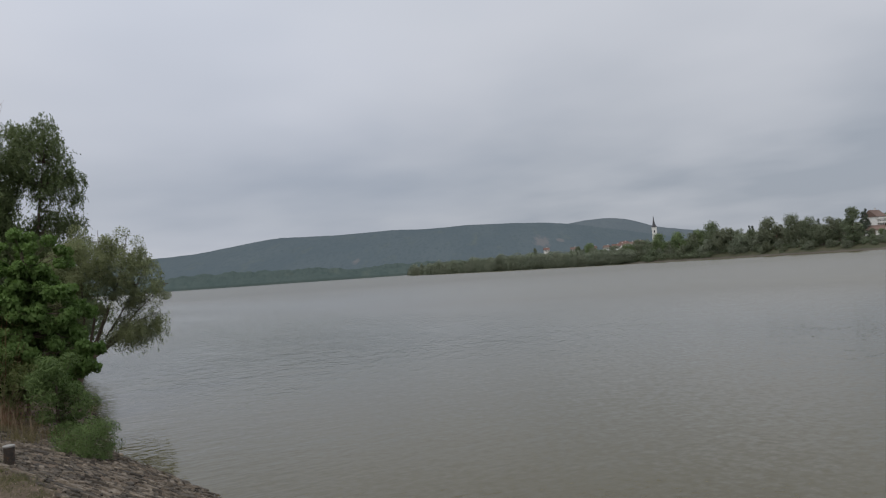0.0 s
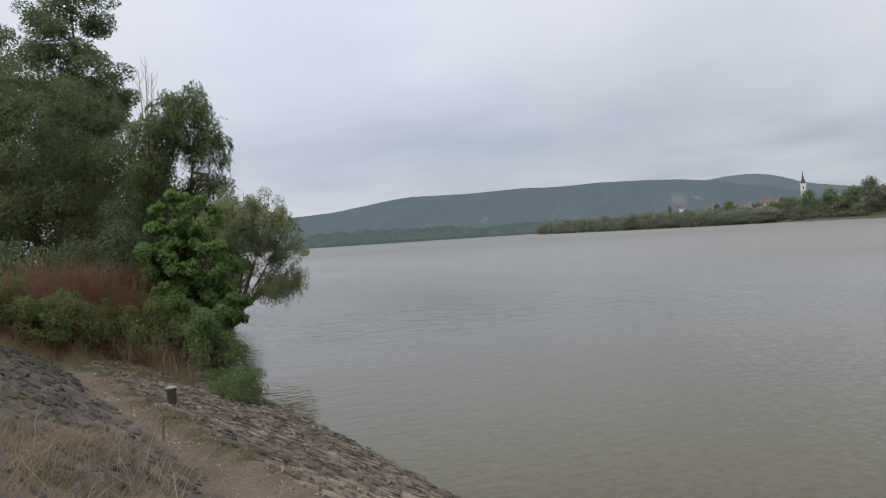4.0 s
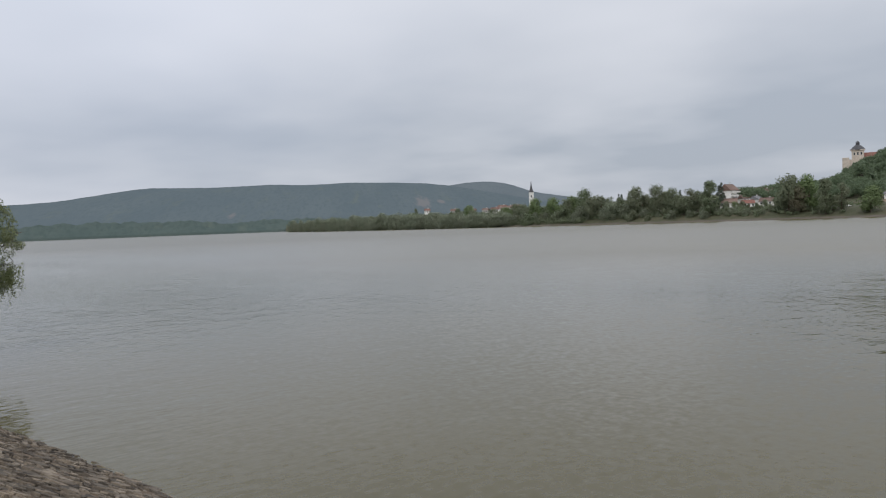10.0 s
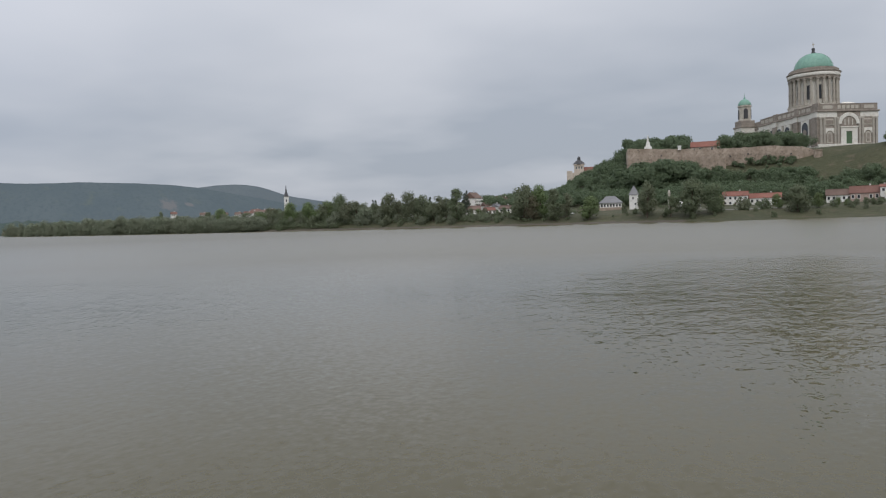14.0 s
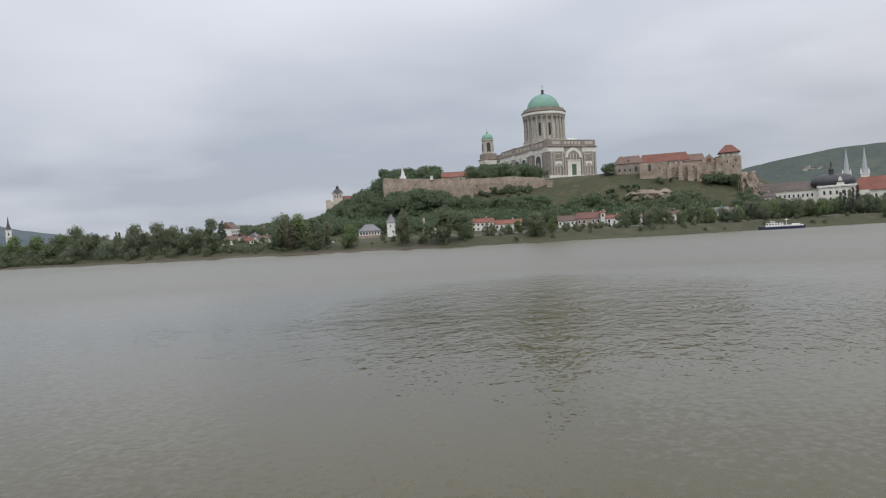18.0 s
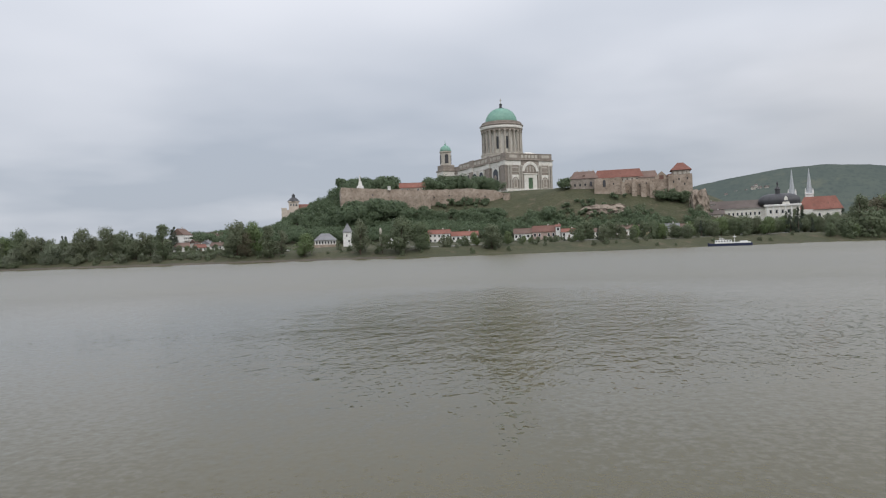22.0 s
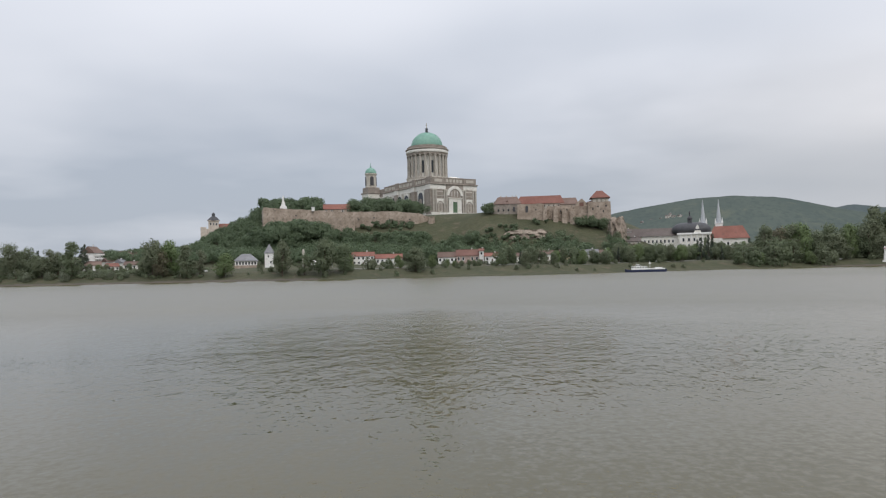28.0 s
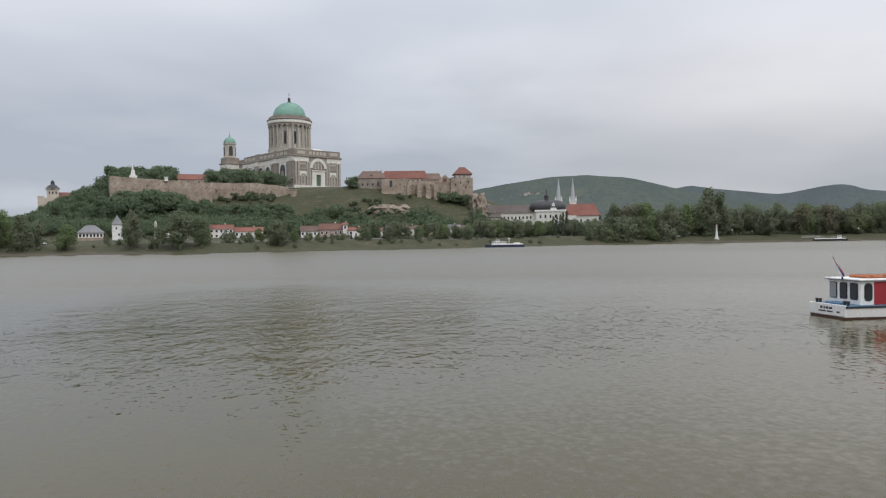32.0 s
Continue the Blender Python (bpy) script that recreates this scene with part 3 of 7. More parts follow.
# ---- the near bank: a stone-pitched slope, a trodden path, an upper slope and the walk on top ----
PATH_K = -0.268   # the path leans away from the shore as it goes


def path_inner(x):
    return 2.85 - PATH_K * x if x > -26 else 2.85 + PATH_K * 26 + 0.45 * (x + 26)


def path_outer(x):
    return path_inner(x) + 1.0 + 0.012 * min(0.0, x)


def shore_line(x):
    return np.interp(x, (-400, -120, -60, -33, -22.5, -17.9, -14.7, -12.3, 0, 60, 400), (-20, 0, 2.5, 2.2, 2.1, 3.1, 3.7, 4.1, 7.2, 22, 60))


PATH_Z = 1.5


def near_height(x, y):
    i, o, s = path_inner(x), path_outer(x), shore_line(x)
    if y >= s:
        return -0.38 * (y - s)
    if y >= o:
        return PATH_Z * (s - y) / max(s - o, 0.3)
    if y >= i:
        return PATH_Z - 0.04 * math.sin((y - i) / (o - i) * math.pi)
    rise = 1.4 if x > -24 else 1.4 * max(0.25, 1 - (-24 - x) / 14)
    return PATH_Z + min(rise, 0.52 * (i - y))


cols = np.concatenate([np.arange(-60, -5, 0.5), np.arange(-5, 40, 2.5)])
rows_ = np.concatenate([[-30, -20, -14], np.arange(-12, 9, 0.3), [12, 16]])
X, Y = np.meshgrid(cols, rows_, indexing="ij")
Z = np.array([[near_height(x, y) + 0.02 * math.sin(3.1 * x) * math.cos(2.3 * y) for y in rows_] for x in cols])
ob = new("near_bank", sheet("near_bank", X, Y, Z, M_EARTH))
tagged(ob, "trodden earth of the near river bank", "ground", kind="structure")
M_SOIL = surface("dark_bank_soil", (0.058, 0.045, 0.032), (0.10, 0.078, 0.055), 1.6, 16, 0.95, 0.9, 0.02, (0.045, 0.034, 0.024))
for side in (0, 1):
    cs = np.arange(-30, 8, 0.25)
    vs = np.linspace(0, 1, 14)
    Xs, Vs = np.meshgrid(cs, vs, indexing="ij")
    edge = np.array([0.16 * noise.noise(Vector((x * 0.9, side * 5.0, 1))) + 0.12 * noise.noise(Vector((x * 3.1, side * 5.0, 2))) for x in cs])[:, None]
    if side:
        lo = np.array([path_inner(x) for x in cs])[:, None] - 0.06 + edge
        Ys = lo - 3.2 * Vs
    else:
        lo, hi = np.array([path_outer(x) for x in cs])[:, None] + 0.16 + edge, np.array([shore_line(x) for x in cs])[:, None] + 1.0
        Ys = lo + (hi - lo) * Vs
    Zs = np.array([[near_height(x, y) for x, y in zip(xr, yr)] for xr, yr in zip(Xs, Ys)]) + 0.003
    tagged(new("slope_soil", sheet("slope_soil", Xs, Ys, Zs, M_SOIL)), "dark soil between the slope stones", "ground", kind="structure")
back = [(-4900, -4900, 2.86), (4900, -4900, 2.86), (4900, -29.5, 2.86), (40, -29.5, 2.86), (-60, -29.5, 1.8), (-400, -30, 1.8), (-4900, -300, 1.8)]
ob = new("bank_meadow", mesh_of("bank_meadow", back, [tuple(range(len(back)))], M_GRASS))
tagged(ob, "grass behind the river bank", "ground", kind="structure")


# ---- far hills ----
def far_hill(name, label, ridge, foot, material, rough=6.0, seed=3, crest=1.3):
    """A wooded ridge: (bearing, distance, height) along its crest, falling to foot metres in front of it."""
    ra, rd, rz = (np.array(v, float) for v in zip(*ridge))
    a = np.linspace(ra[0], ra[-1], 620)
    d, z = np.interp(a, ra, rd), np.interp(a, ra, rz)
    kernel = np.hanning(35) / np.hanning(35).sum()
    z = np.convolve(np.pad(z, 17, mode="edge"), kernel, mode="valid")
    v = np.concatenate([np.linspace(0, 1, 26), [1.12, 1.3]])
    V, Aa = np.meshgrid(v, a, indexing="ij")
    Dd = d[None, :] - foot * (1 - V)
    up = np.where(V <= 1, np.clip(V, 0, 1) ** 0.85, 1 - (V - 1) * 2.5)
    X, Y = Dd * np.sin(np.radians(Aa)), Dd * np.cos(np.radians(Aa))
    bumps = np.array([[noise.fractal(Vector((x * 0.004, y * 0.004, seed)), 1.0, 2.0, 5) for x, y in zip(xr, yr)] for xr, yr in zip(X, Y)])
    Z = 4 + (z[None, :] - 4) * up + rough * bumps * np.clip(V * 1.5, 0.1, 1) * np.where(V > 0.93, 0.35, 1.6)
    fine = np.array([[noise.noise(Vector((x * 0.025, y * 0.025, seed))) + 0.6 * noise.noise(Vector((x * 0.07, y * 0.07, seed))) for x, y in zip(xr, yr)] for xr, yr in zip(X, Y)])
    Z[0] = -4.0
    ob = new(name, sheet(name, X, Y, Z + crest * fine * np.clip(V * 2, 0, 1), material))
    return tagged(ob, label, "hill", kind="structure")


def hill_wood(name, a, b, clear, facing, bare=()):
    """Woods far off on a slope that looks along a bearing: crowns as a fine relief, clearings as paler patches; bare: places (x, y, z, radius) of open rock."""
    m, t, p = nodes_of(name)
    co = t.nodes.new("ShaderNodeTexCoord")
    mp = t.nodes.new("ShaderNodeMapping")
    mp.vector_type = "TEXTURE"
    mp.inputs["Rotation"].default_value, mp.inputs["Scale"].default_value = (0, 0, radians(-facing)), (1, 7, 1)
    t.links.new(co.outputs["Object"], mp.inputs[0])

    def spots(scale, detail, rough):
        n = t.nodes.new("ShaderNodeTexNoise")
        n.inputs["Scale"].default_value, n.inputs["Detail"].default_value, n.inputs["Roughness"].default_value = scale, detail, rough
        t.links.new(mp.outputs[0], n.inputs["Vector"])
        return n.outputs["Fac"]

    crowns, broad_, glade = spots(0.075, 3, 0.7), spots(0.006, 4, 0.6), spots(0.016, 5, 0.65)
    col = mix_node(t, ramp_node(t, broad_, 0.35, 0.65), a, b)
    col = mix_node(t, ramp_node(t, glade, 0.56, 0.70), col, clear)
    col = mix_node(t, ramp_node(t, crowns, 0.48, 0.66), col, tuple(v * 0.94 for v in a))
    for x, y, z, r in bare:
        gap = t.nodes.new("ShaderNodeVectorMath")
        gap.operation = "DISTANCE"
        t.links.new(mp.outputs[0], gap.inputs[0])
        gap.inputs[1].default_value = (x * math.cos(radians(facing)) - y * math.sin(radians(facing)), (x * math.sin(radians(facing)) + y * math.cos(radians(facing))) / 7, z)
        edge = t.nodes.new("ShaderNodeMath")
        edge.operation = "MULTIPLY_ADD"
        t.links.new(spots(0.03, 4, 0.7), edge.inputs[0])
        edge.inputs[1].default_value = -1.6 * r
        t.links.new(gap.outputs["Value"], edge.inputs[2])
        col = mix_node(t, ramp_node(t, edge.outputs[0], 0.12 * r, -0.25 * r), col, (0.158, 0.162, 0.165))
    t.links.new(col, p.inputs["Base Color"])
    p.inputs["Roughness"].default_value = 1.0
    p.inputs["Specular IOR Level"].default_value = 0.0
    rel = t.nodes.new("ShaderNodeBump")
    rel.inputs["Strength"].default_value, rel.inputs["Distance"].default_value = 0.16, 8.0
    t.links.new(crowns, rel.inputs["Height"])
    t.links.new(rel.outputs[0], p.inputs["Normal"])
    return m


QUARRIES = [(*bearing(-52.1, 3118)[:2], 106.0, 44.0), (*bearing(-50.6, 3140)[:2], 104.0, 20.0), (*bearing(-66.6, 3000)[:2], 62.0, 22.0)]
# the blue-grey of distance haze is mixed into these base colours
M_HILL_LEFT = hill_wood("hazed_blue_woods", (0.102, 0.129, 0.142), (0.114, 0.140, 0.150), (0.118, 0.142, 0.138), -57, QUARRIES)
# town hill green is paled and blued to imitate haze
M_HILL_RIGHT = hill_wood("hazed_green_woods", (0.086, 0.106, 0.098), (0.106, 0.124, 0.108), (0.124, 0.136, 0.11), 17)
M_HILL_FAR = hill_wood("hazed_farthest_woods", (0.122, 0.146, 0.160), (0.130, 0.154, 0.166), (0.132, 0.155, 0.162), -47)
# upstream ridge takes its blue from painted haze too
M_HILL_UP = hill_wood("hazed_upstream_woods", (0.090, 0.110, 0.112), (0.106, 0.124, 0.124), (0.112, 0.128, 0.118), 32)
# shore woods: bluish tint stands for haze over the water
M_SHOREWOOD = hill_wood("hazed_shore_woods", (0.074, 0.100, 0.094), (0.092, 0.116, 0.106), (0.104, 0.126, 0.108), -72)
far_hill("backdrop_hill_downstream", "long wooded ridge, coloured blue for haze", ((-95, 3800, 120), (-84, 3800, 150), (-78.5, 3800, 172), (-74, 3800, 218), (-72.5, 3800, 231), (-68, 3800, 226), (-63.5, 3800, 237), (-61.5, 3800, 228), (-58, 3800, 236), (-54, 3800, 229), (-52.2, 3800, 221), (-50.5, 3800, 208), (-49, 3800, 192), (-46.5, 3800, 157), (-44, 3800, 122), (-38, 3800, 40)), 1100, M_HILL_LEFT)
far_hill("backdrop_hill_beyond", "rounded farther ridge, coloured blue for haze", ((-58, 4500, 170), (-52, 4500, 222), (-49.9, 4500, 243), (-48.7, 4500, 254), (-47, 4500, 257), (-45.6, 4500, 240), (-44.5, 4500, 213), (-43.6, 4500, 184), (-40.6, 4500, 140), (-34, 4500, 60), (-28, 4500, 20)), 900, M_HILL_FAR, seed=8)
far_hill("backdrop_hill_town", "wooded hill behind the town, its green greyed for haze", ((-2, 2600, 90), (9.8, 2600, 183), (11.3, 2600, 197), (13.7, 2600, 212), (16.2, 2600, 225), (18.5, 2600, 228), (21.5, 2600, 213), (23.3, 2600, 192), (25.2, 2600, 168), (30, 2600, 120), (40, 2600, 60)), 1300, M_HILL_RIGHT, seed=5)
far_hill("backdrop_hill_upstream", "ridge with two rounded tops, coloured blue for haze", ((20, 3800, 220), (24.3, 3800, 240), (26.1, 3800, 262), (27.5, 3800, 238), (30.5, 3800, 215), (32.1, 3800, 199), (34.5, 3800, 229), (36.3, 3800, 240), (37.3, 3800, 206), (39, 3800, 195), (50, 3800, 140), (70, 3800, 40)), 1300, M_HILL_UP, seed=11)
far_hill("backdrop_woods_downstream", "low woods along the far downstream shore", ((-96, 2110, 34), (-80, 2110, 36), (-76, 2110, 42), (-71, 2110, 38), (-66, 2110, 30), (-62, 2110, 36), (-58, 2110, 30), (-52, 2110, 24)), 116, M_SHOREWOOD, rough=4.0, seed=14, crest=7.0)

# ---- trees of the far bank: a few kinds, each built once and then copied ----
def far_tree_kind(name, seed, height, width, shape, material, leaves=900, size=0.75, label="", trunk_share=0.22):
    rng = np.random.default_rng(seed)
    ob = thing(name, (0, 0, -500), 0, label, "tree", "trees of the far bank")
    bm = bmesh.new()
    tube([(0, 0, -0.6), (0.1, 0, height * 0.3), (0.15, 0.1, height * 0.75)], [height * 0.022, height * 0.016, height * 0.004], 6, bm)
    clumps = []
    count = {"round": 34, "tall": 24, "cone": 18, "bush": 16, "ragged": 26}[shape]
    for i in range(count):
        u = (i + rng.uniform(0, 0.9)) / count
        turn = rng.uniform(0, 2 * math.pi)
        z = height * (trunk_share + (0.97 - trunk_share) * u)
        if shape == "cone":
            reach = width / 2 * (1 - u) * rng.uniform(0.5, 0.9)
            size_c = width * (0.10 + 0.17 * (1 - u))
        elif shape == "tall":
            reach = width / 2 * math.sin(math.pi * min(1, 0.16 + 0.84 * u)) * rng.uniform(0.2, 0.75)
            size_c = width * rng.uniform(0.2, 0.33)
        elif shape == "ragged":
            reach = width / 2 * math.sin(math.pi * min(1, 0.2 + 0.75 * u)) * rng.uniform(0.2, 1.0)
            size_c = width * rng.uniform(0.15, 0.27)
        else:
            reach = width / 2 * math.sin(math.pi * min(1, 0.20 + 0.66 * u)) * rng.uniform(0.3, 0.82)
            size_c = width * rng.uniform(0.18, 0.29)
        c = (reach * math.cos(turn), reach * math.sin(turn), z - size_c * 0.4)
        clumps.append((c, size_c))
        if shape in ("round", "ragged") and i % 3 == 0:
            s = Vector((0.1, 0.05, min(c[2] * 0.6, height * 0.55)))
            tube([s, s.lerp(Vector(c), 0.5) + Vector((0, 0, 0.4)), c], [height * 0.009, height * 0.006, height * 0.003], 5, bm)
    part("trunk", bm, M_BARK, ob)
    total = sum(s * s for _, s in clumps)
    middle = (0, 0, height * (0.3 + trunk_share * 0.5))
    child("crown", soft_mesh("crown", [soft_clump(rng, c, s, max(8, int(1.3 * leaves * s * s / total)), 0.85, size, 0.75, 0.15, middle) for c, s in clumps], material), ob)
    return ob


KINDS = {
    "round": [far_tree_kind("broadleaf_tree", 10 + i, 14, 11, "round", m, 2200, 0.75, l) for i, (m, l) in enumerate(((M_LEAF, "dark green broadleaf tree on the far bank"), (M_LEAF_PALE, "pale grey-green willow on the far bank"), (M_LEAF, "round green tree on the far bank"), (M_LEAF_SPRING, "fresh light green tree on the far bank")))],
    "tall": [far_tree_kind("poplar_tree", 20 + i, 20, 8, "tall", m, 2000, 0.75, "tall narrow poplar on the far bank", 0.1) for i, m in enumerate((M_LEAF, M_LEAF))],
    "ragged": [far_tree_kind("ragged_tree", 30 + i, 17, 10, "ragged", m, 1600, 0.7, "open ragged tree with thin foliage") for i, m in enumerate((M_LEAF_PALE, M_LEAF))],
    "rusty": [far_tree_kind("rusty_tree", 35, 15, 12, "round", M_LEAF_RUSTY, 1800, 0.75, "tree with rusty brown young leaves")],
    "cone": [far_tree_kind("conifer_tree", 40, 16, 7, "cone", M_LEAF_DARK, 1200, 0.7, "dark conifer among the houses", 0.06)],
    "bush": [far_tree_kind("shore_bush", 50 + i, 5, 7, "bush", m, 700, 0.6, "low bush at the water's edge", 0.02) for i, m in enumerate((M_LEAF_PALE, M_LEAF))],
    "willow": [far_tree_kind("willow_tree", 60 + i, 12, 13, "round", M_LEAF_HAZED, 2200, 0.75, "broad willow at the water's edge, paled for haze", 0.03) for i in range(2)],
}
BASE = {"round": (14, 11), "tall": (20, 8), "ragged": (17, 10), "cone": (16, 7), "bush": (5, 7), "rusty": (15, 12), "willow": (12, 13)}
tree_rng = random.Random(5)


def plant(kind, a, d, height, width=None, variant=None):
    src = KINDS[kind]
    ob = src[tree_rng.randrange(len(src)) if variant is None else variant % len(src)]
    h0, w0 = BASE[kind]
    sz = height / h0
    sx = (width / w0) if width else sz * tree_rng.uniform(0.85, 1.15)
    x, y, _ = bearing(a, d)
    made = copy_thing(ob, pose(x, y, ground_at(x, y) - 0.2, 0, 0, tree_rng.uniform(0, 360)))
    made.scale = (sx, sx * tree_rng.uniform(0.9, 1.1), sz)
    return made


# the low spit downstream: willows to the water's edge
for i in range(46):
    a = -62.3 + 16.8 * i / 45 + tree_rng.uniform(-0.15, 0.15)
    plant("willow", a, far_bank(a) + 9, np.interp(a, (-62, -54, -50, -46), (18.5, 16.0, 12.5, 11.0)) * tree_rng.uniform(0.86, 1.12), tree_rng.uniform(15, 22))
for i in range(24):
    a = -61.0 + 18.4 * i / 23 + tree_rng.uniform(-0.2, 0.2)
    plant("round" if i % 3 else "ragged", a, far_bank(a) + tree_rng.uniform(25, 60), tree_rng.uniform(9.5, 12.5) if a < -52 else tree_rng.uniform(9, 12), tree_rng.uniform(11, 16))
# the bank below the village
for i in range(38):
    a = -45.5 + 19 * i / 37 + tree_rng.uniform(-0.25, 0.25)
    plant("bush" if i % 2 else "willow", a, far_bank(a) + tree_rng.uniform(12, 24), tree_rng.uniform(3, 5) if -30 < a < -26 else tree_rng.uniform(6, 9.5) if a < -40 else tree_rng.uniform(3.5, 7))
for i in range(38):
    a = -45 + 19.5 * i / 37 + tree_rng.uniform(-0.25, 0.25)
    low = -30.2 < a < -26
    plant(("round", "ragged", "round", "round")[i % 4], a, far_bank(a) + tree_rng.uniform(25, 95), tree_rng.uniform(4, 6.5) if low else tree_rng.uniform(9, 15))
# single trees that stand out: bearing, metres behind the bank, height, width
for kind, a, s, h, w in (("round", -43.3, 26, 18, 13), ("round", -41.9, 30, 17, 14), ("round", -44.4, 40, 13.5, 12), ("round", -39.6, 30, 22, 15), ("round", -35.8, 26, 20.5, 14), ("round", -34.2, 28, 20, 12), ("round", -33.2, 32, 17, 12), ("ragged", -38.3, 30, 16, 13), ("ragged", -31.9, 30, 16, 13), ("tall", -30.45, 20, 22, 12), ("cone", -32.55, 70, 17, 7), ("cone", -37.0, 80, 17, 6), ("round", -40.6, 34, 17, 14), ("round", -38.9, 22, 17, 13), ("willow", -37.6, 20, 12, 15), ("willow", -40.0, 18, 11, 15), ("willow", -36.6, 24, 10, 12), ("round", -32.3, 22, 13, 12), ("ragged", -31.3, 34, 15, 12), ("cone", -29.65, 130, 20, 8),
                         ("cone", -29.8, 110, 19, 9), ("round", -25.2, 20, 21.5, 17), ("round", -23.9, 24, 20, 13), ("tall", -52.7, 70, 17, 6), ("tall", -49.4, 22, 15, 9), ("round", -48.4, 80, 16, 15), ("cone", -36.8, 70, 16, 8),
                         ("tall", -22.9, 14, 20, 10), ("ragged", -21.9, 20, 15, 9), ("round", -20.2, 14, 14, 12), ("ragged", -15.9, 14, 21, 12), ("ragged", -14.2, 16, 12, 10), ("round", -12.6, 16, 20, 17), ("round", -11.2, 20, 16, 12), ("round", -5.6, 18, 14, 15), ("bush", -7.7, 30, 6, 8), ("bush", -17.6, 30, 6, 4), ("bush", -9.3, 30, 7, 9)):
    plant(kind, a, far_bank(a) + s, h, w)
# low bushes along the grass below the houses
for i in range(34):
    a = -20 + 36 * i / 33 + tree_rng.uniform(-0.5, 0.5)
    plant("bush", a, far_bank(a) + tree_rng.uniform(9, 34), tree_rng.uniform(1.6, 4.0))
for a, s, h in ((-16.0, 20, 15), (-10.9, 30, 9), (-8.9, 34, 6), (-6.9, 30, 8), (-4.3, 26, 8), (-2.6, 30, 3.5), (-1.0, 32, 4), (1.3, 30, 8), (3.0, 28, 9), (5.2, 30, 8), (7.4, 30, 9.5), (9.2, 30, 9), (11.0, 30, 10), (11.5, 48, 13), (12.3, 46, 12), (13.0, 50, 14), (13.9, 48, 13), (13.2, 34, 11), (14.6, 36, 12)):
    plant("round", a, far_bank(a) + s, h)
for i in range(26):
    a = (-10.6 if i < 10 else -14.2) + 0.62 * i + tree_rng.uniform(-0.25, 0.25)
    plant("bush", a, 503 + tree_rng.uniform(-4, 3), tree_rng.uniform(1.8, 3.4))
# the quay below the castle
for i in range(30):
    a = -4.5 + 14.5 * i / 29 + tree_rng.uniform(-0.15, 0.15)
    plant(("round", "round", "bush", "round", "cone")[i % 5], a, far_bank(a) + tree_rng.uniform(40, 62), tree_rng.uniform(7, 12.5) if a > 1.2 else tree_rng.uniform(2.8, 5.0))
# the wooded bank upstream
for i in range(60):
    a = 9.5 + 10 * i / 59 + tree_rng.uniform(-0.2, 0.2)
    plant(("round", "round", "cone", "round")[i % 4], a, far_bank(a) + tree_rng.uniform(52, 100), tree_rng.uniform(8, 12.5) if 10.6 < a < 16.8 else tree_rng.uniform(10, 14))
for i in range(80):
    a = 19 + 24 * i / 79 + tree_rng.uniform(-0.2, 0.2)
    plant(("round", "round", "ragged")[i % 3], a, far_bank(a) + tree_rng.uniform(24, 60), tree_rng.uniform(10, 15) if a < 20.4 else tree_rng.uniform(15, 28), tree_rng.uniform(12, 19))
for i in range(13):
    a = 18.5 + 6.3 * i / 12 + tree_rng.uniform(-0.1, 0.1)
    plant(("round", "ragged", "bush")[i % 3], a, far_bank(a) + tree_rng.uniform(12, 24), tree_rng.uniform(6, 10) if a < 20.2 else tree_rng.uniform(9, 18))
for kind, a, s, h, w in (("rusty", 33.4, 30, 24, 20), ("rusty", 35.0, 32, 25, 22), ("rusty", 36.4, 30, 22, 18), ("rusty", 21.4, 40, 24, 18), ("rusty", -24.6, 18, 15, 11), ("tall", 27.25, 34, 40, 16), ("tall", 28.05, 36, 37, 14), ("tall", 27.7, 44, 30, 13), ("cone", 16.1, 48, 17, 6), ("cone", 16.6, 46, 19, 7), ("cone", 16.9, 70, 21, 8), ("cone", 15.85, 66, 16, 8), ("cone", 19.4, 95, 17, 9), ("tall", 16.4, 60, 17, 4), ("round", 9.9, 84, 11, 10), ("round", 10.5, 92, 12, 11), ("ragged", 10.2, 120, 11, 10), ("round", 11.0, 110, 11, 10), ("round", 10.0, 140, 10, 9), ("round", 11.7, 124, 11, 10), ("round", 14.95, 52, 11, 9), ("round", 11.4, 50, 12, 11), ("round", 12.6, 56, 12, 11)):
    plant(kind, a, far_bank(a) + s, h, w)
for kinds in KINDS.values():
    for ob in kinds:
        for o in (*ob.children_recursive, ob):
            bpy.data.objects.remove(o)


# ---- the woods on the castle hill: too many to count ----
def wood(name, label, count, test, tall, seed, material, leaves=66, size=0.95, cap=None):
    rng = np.random.default_rng(seed)
    out = []
    made = 0
    while made < count:
        x, y = rng.uniform(-300, 150), rng.uniform(500, 700)
        if not test(x, y):
            continue
        made += 1
        h = tall * rng.uniform(0.6, 1.25)
        z = ground_at(x, y)
        if cap:
            h = min(h, cap(x, y) - z)
            if h < 2.5:
                continue
        for _ in range(5):
            r = h * rng.uniform(0.24, 0.36)
            c = (x + rng.normal() * h * 0.22, y + rng.normal() * h * 0.22, z + h * rng.uniform(0.35, 0.8))
            out.append(soft_clump(rng, c, r, int(leaves * max(1.0, h / 9) ** 2), 0.8, size * max(1.0, h / 11), 0.8, 0.1, (x, y, z + h * 0.25)))
    ob = new(name, soft_mesh(name, out, material))
    return tagged(ob, label, "woods", kind="stuff")


def hill_part(x, y):
    z = ground_at(x, y)
    a = math.degrees(math.atan2(x, y))
    if z < 9.5 or y < 528:
        return False
    if a < -4.6:
        if a > -17.4 and math.hypot(x, y) > (633 if a < -10.5 else 618):
            return False
        if a > -10.5 and z > 36:
            return False
        return z < 53
    return z < 22 - 4 * math.sin(x * 0.09) and a < 10.5


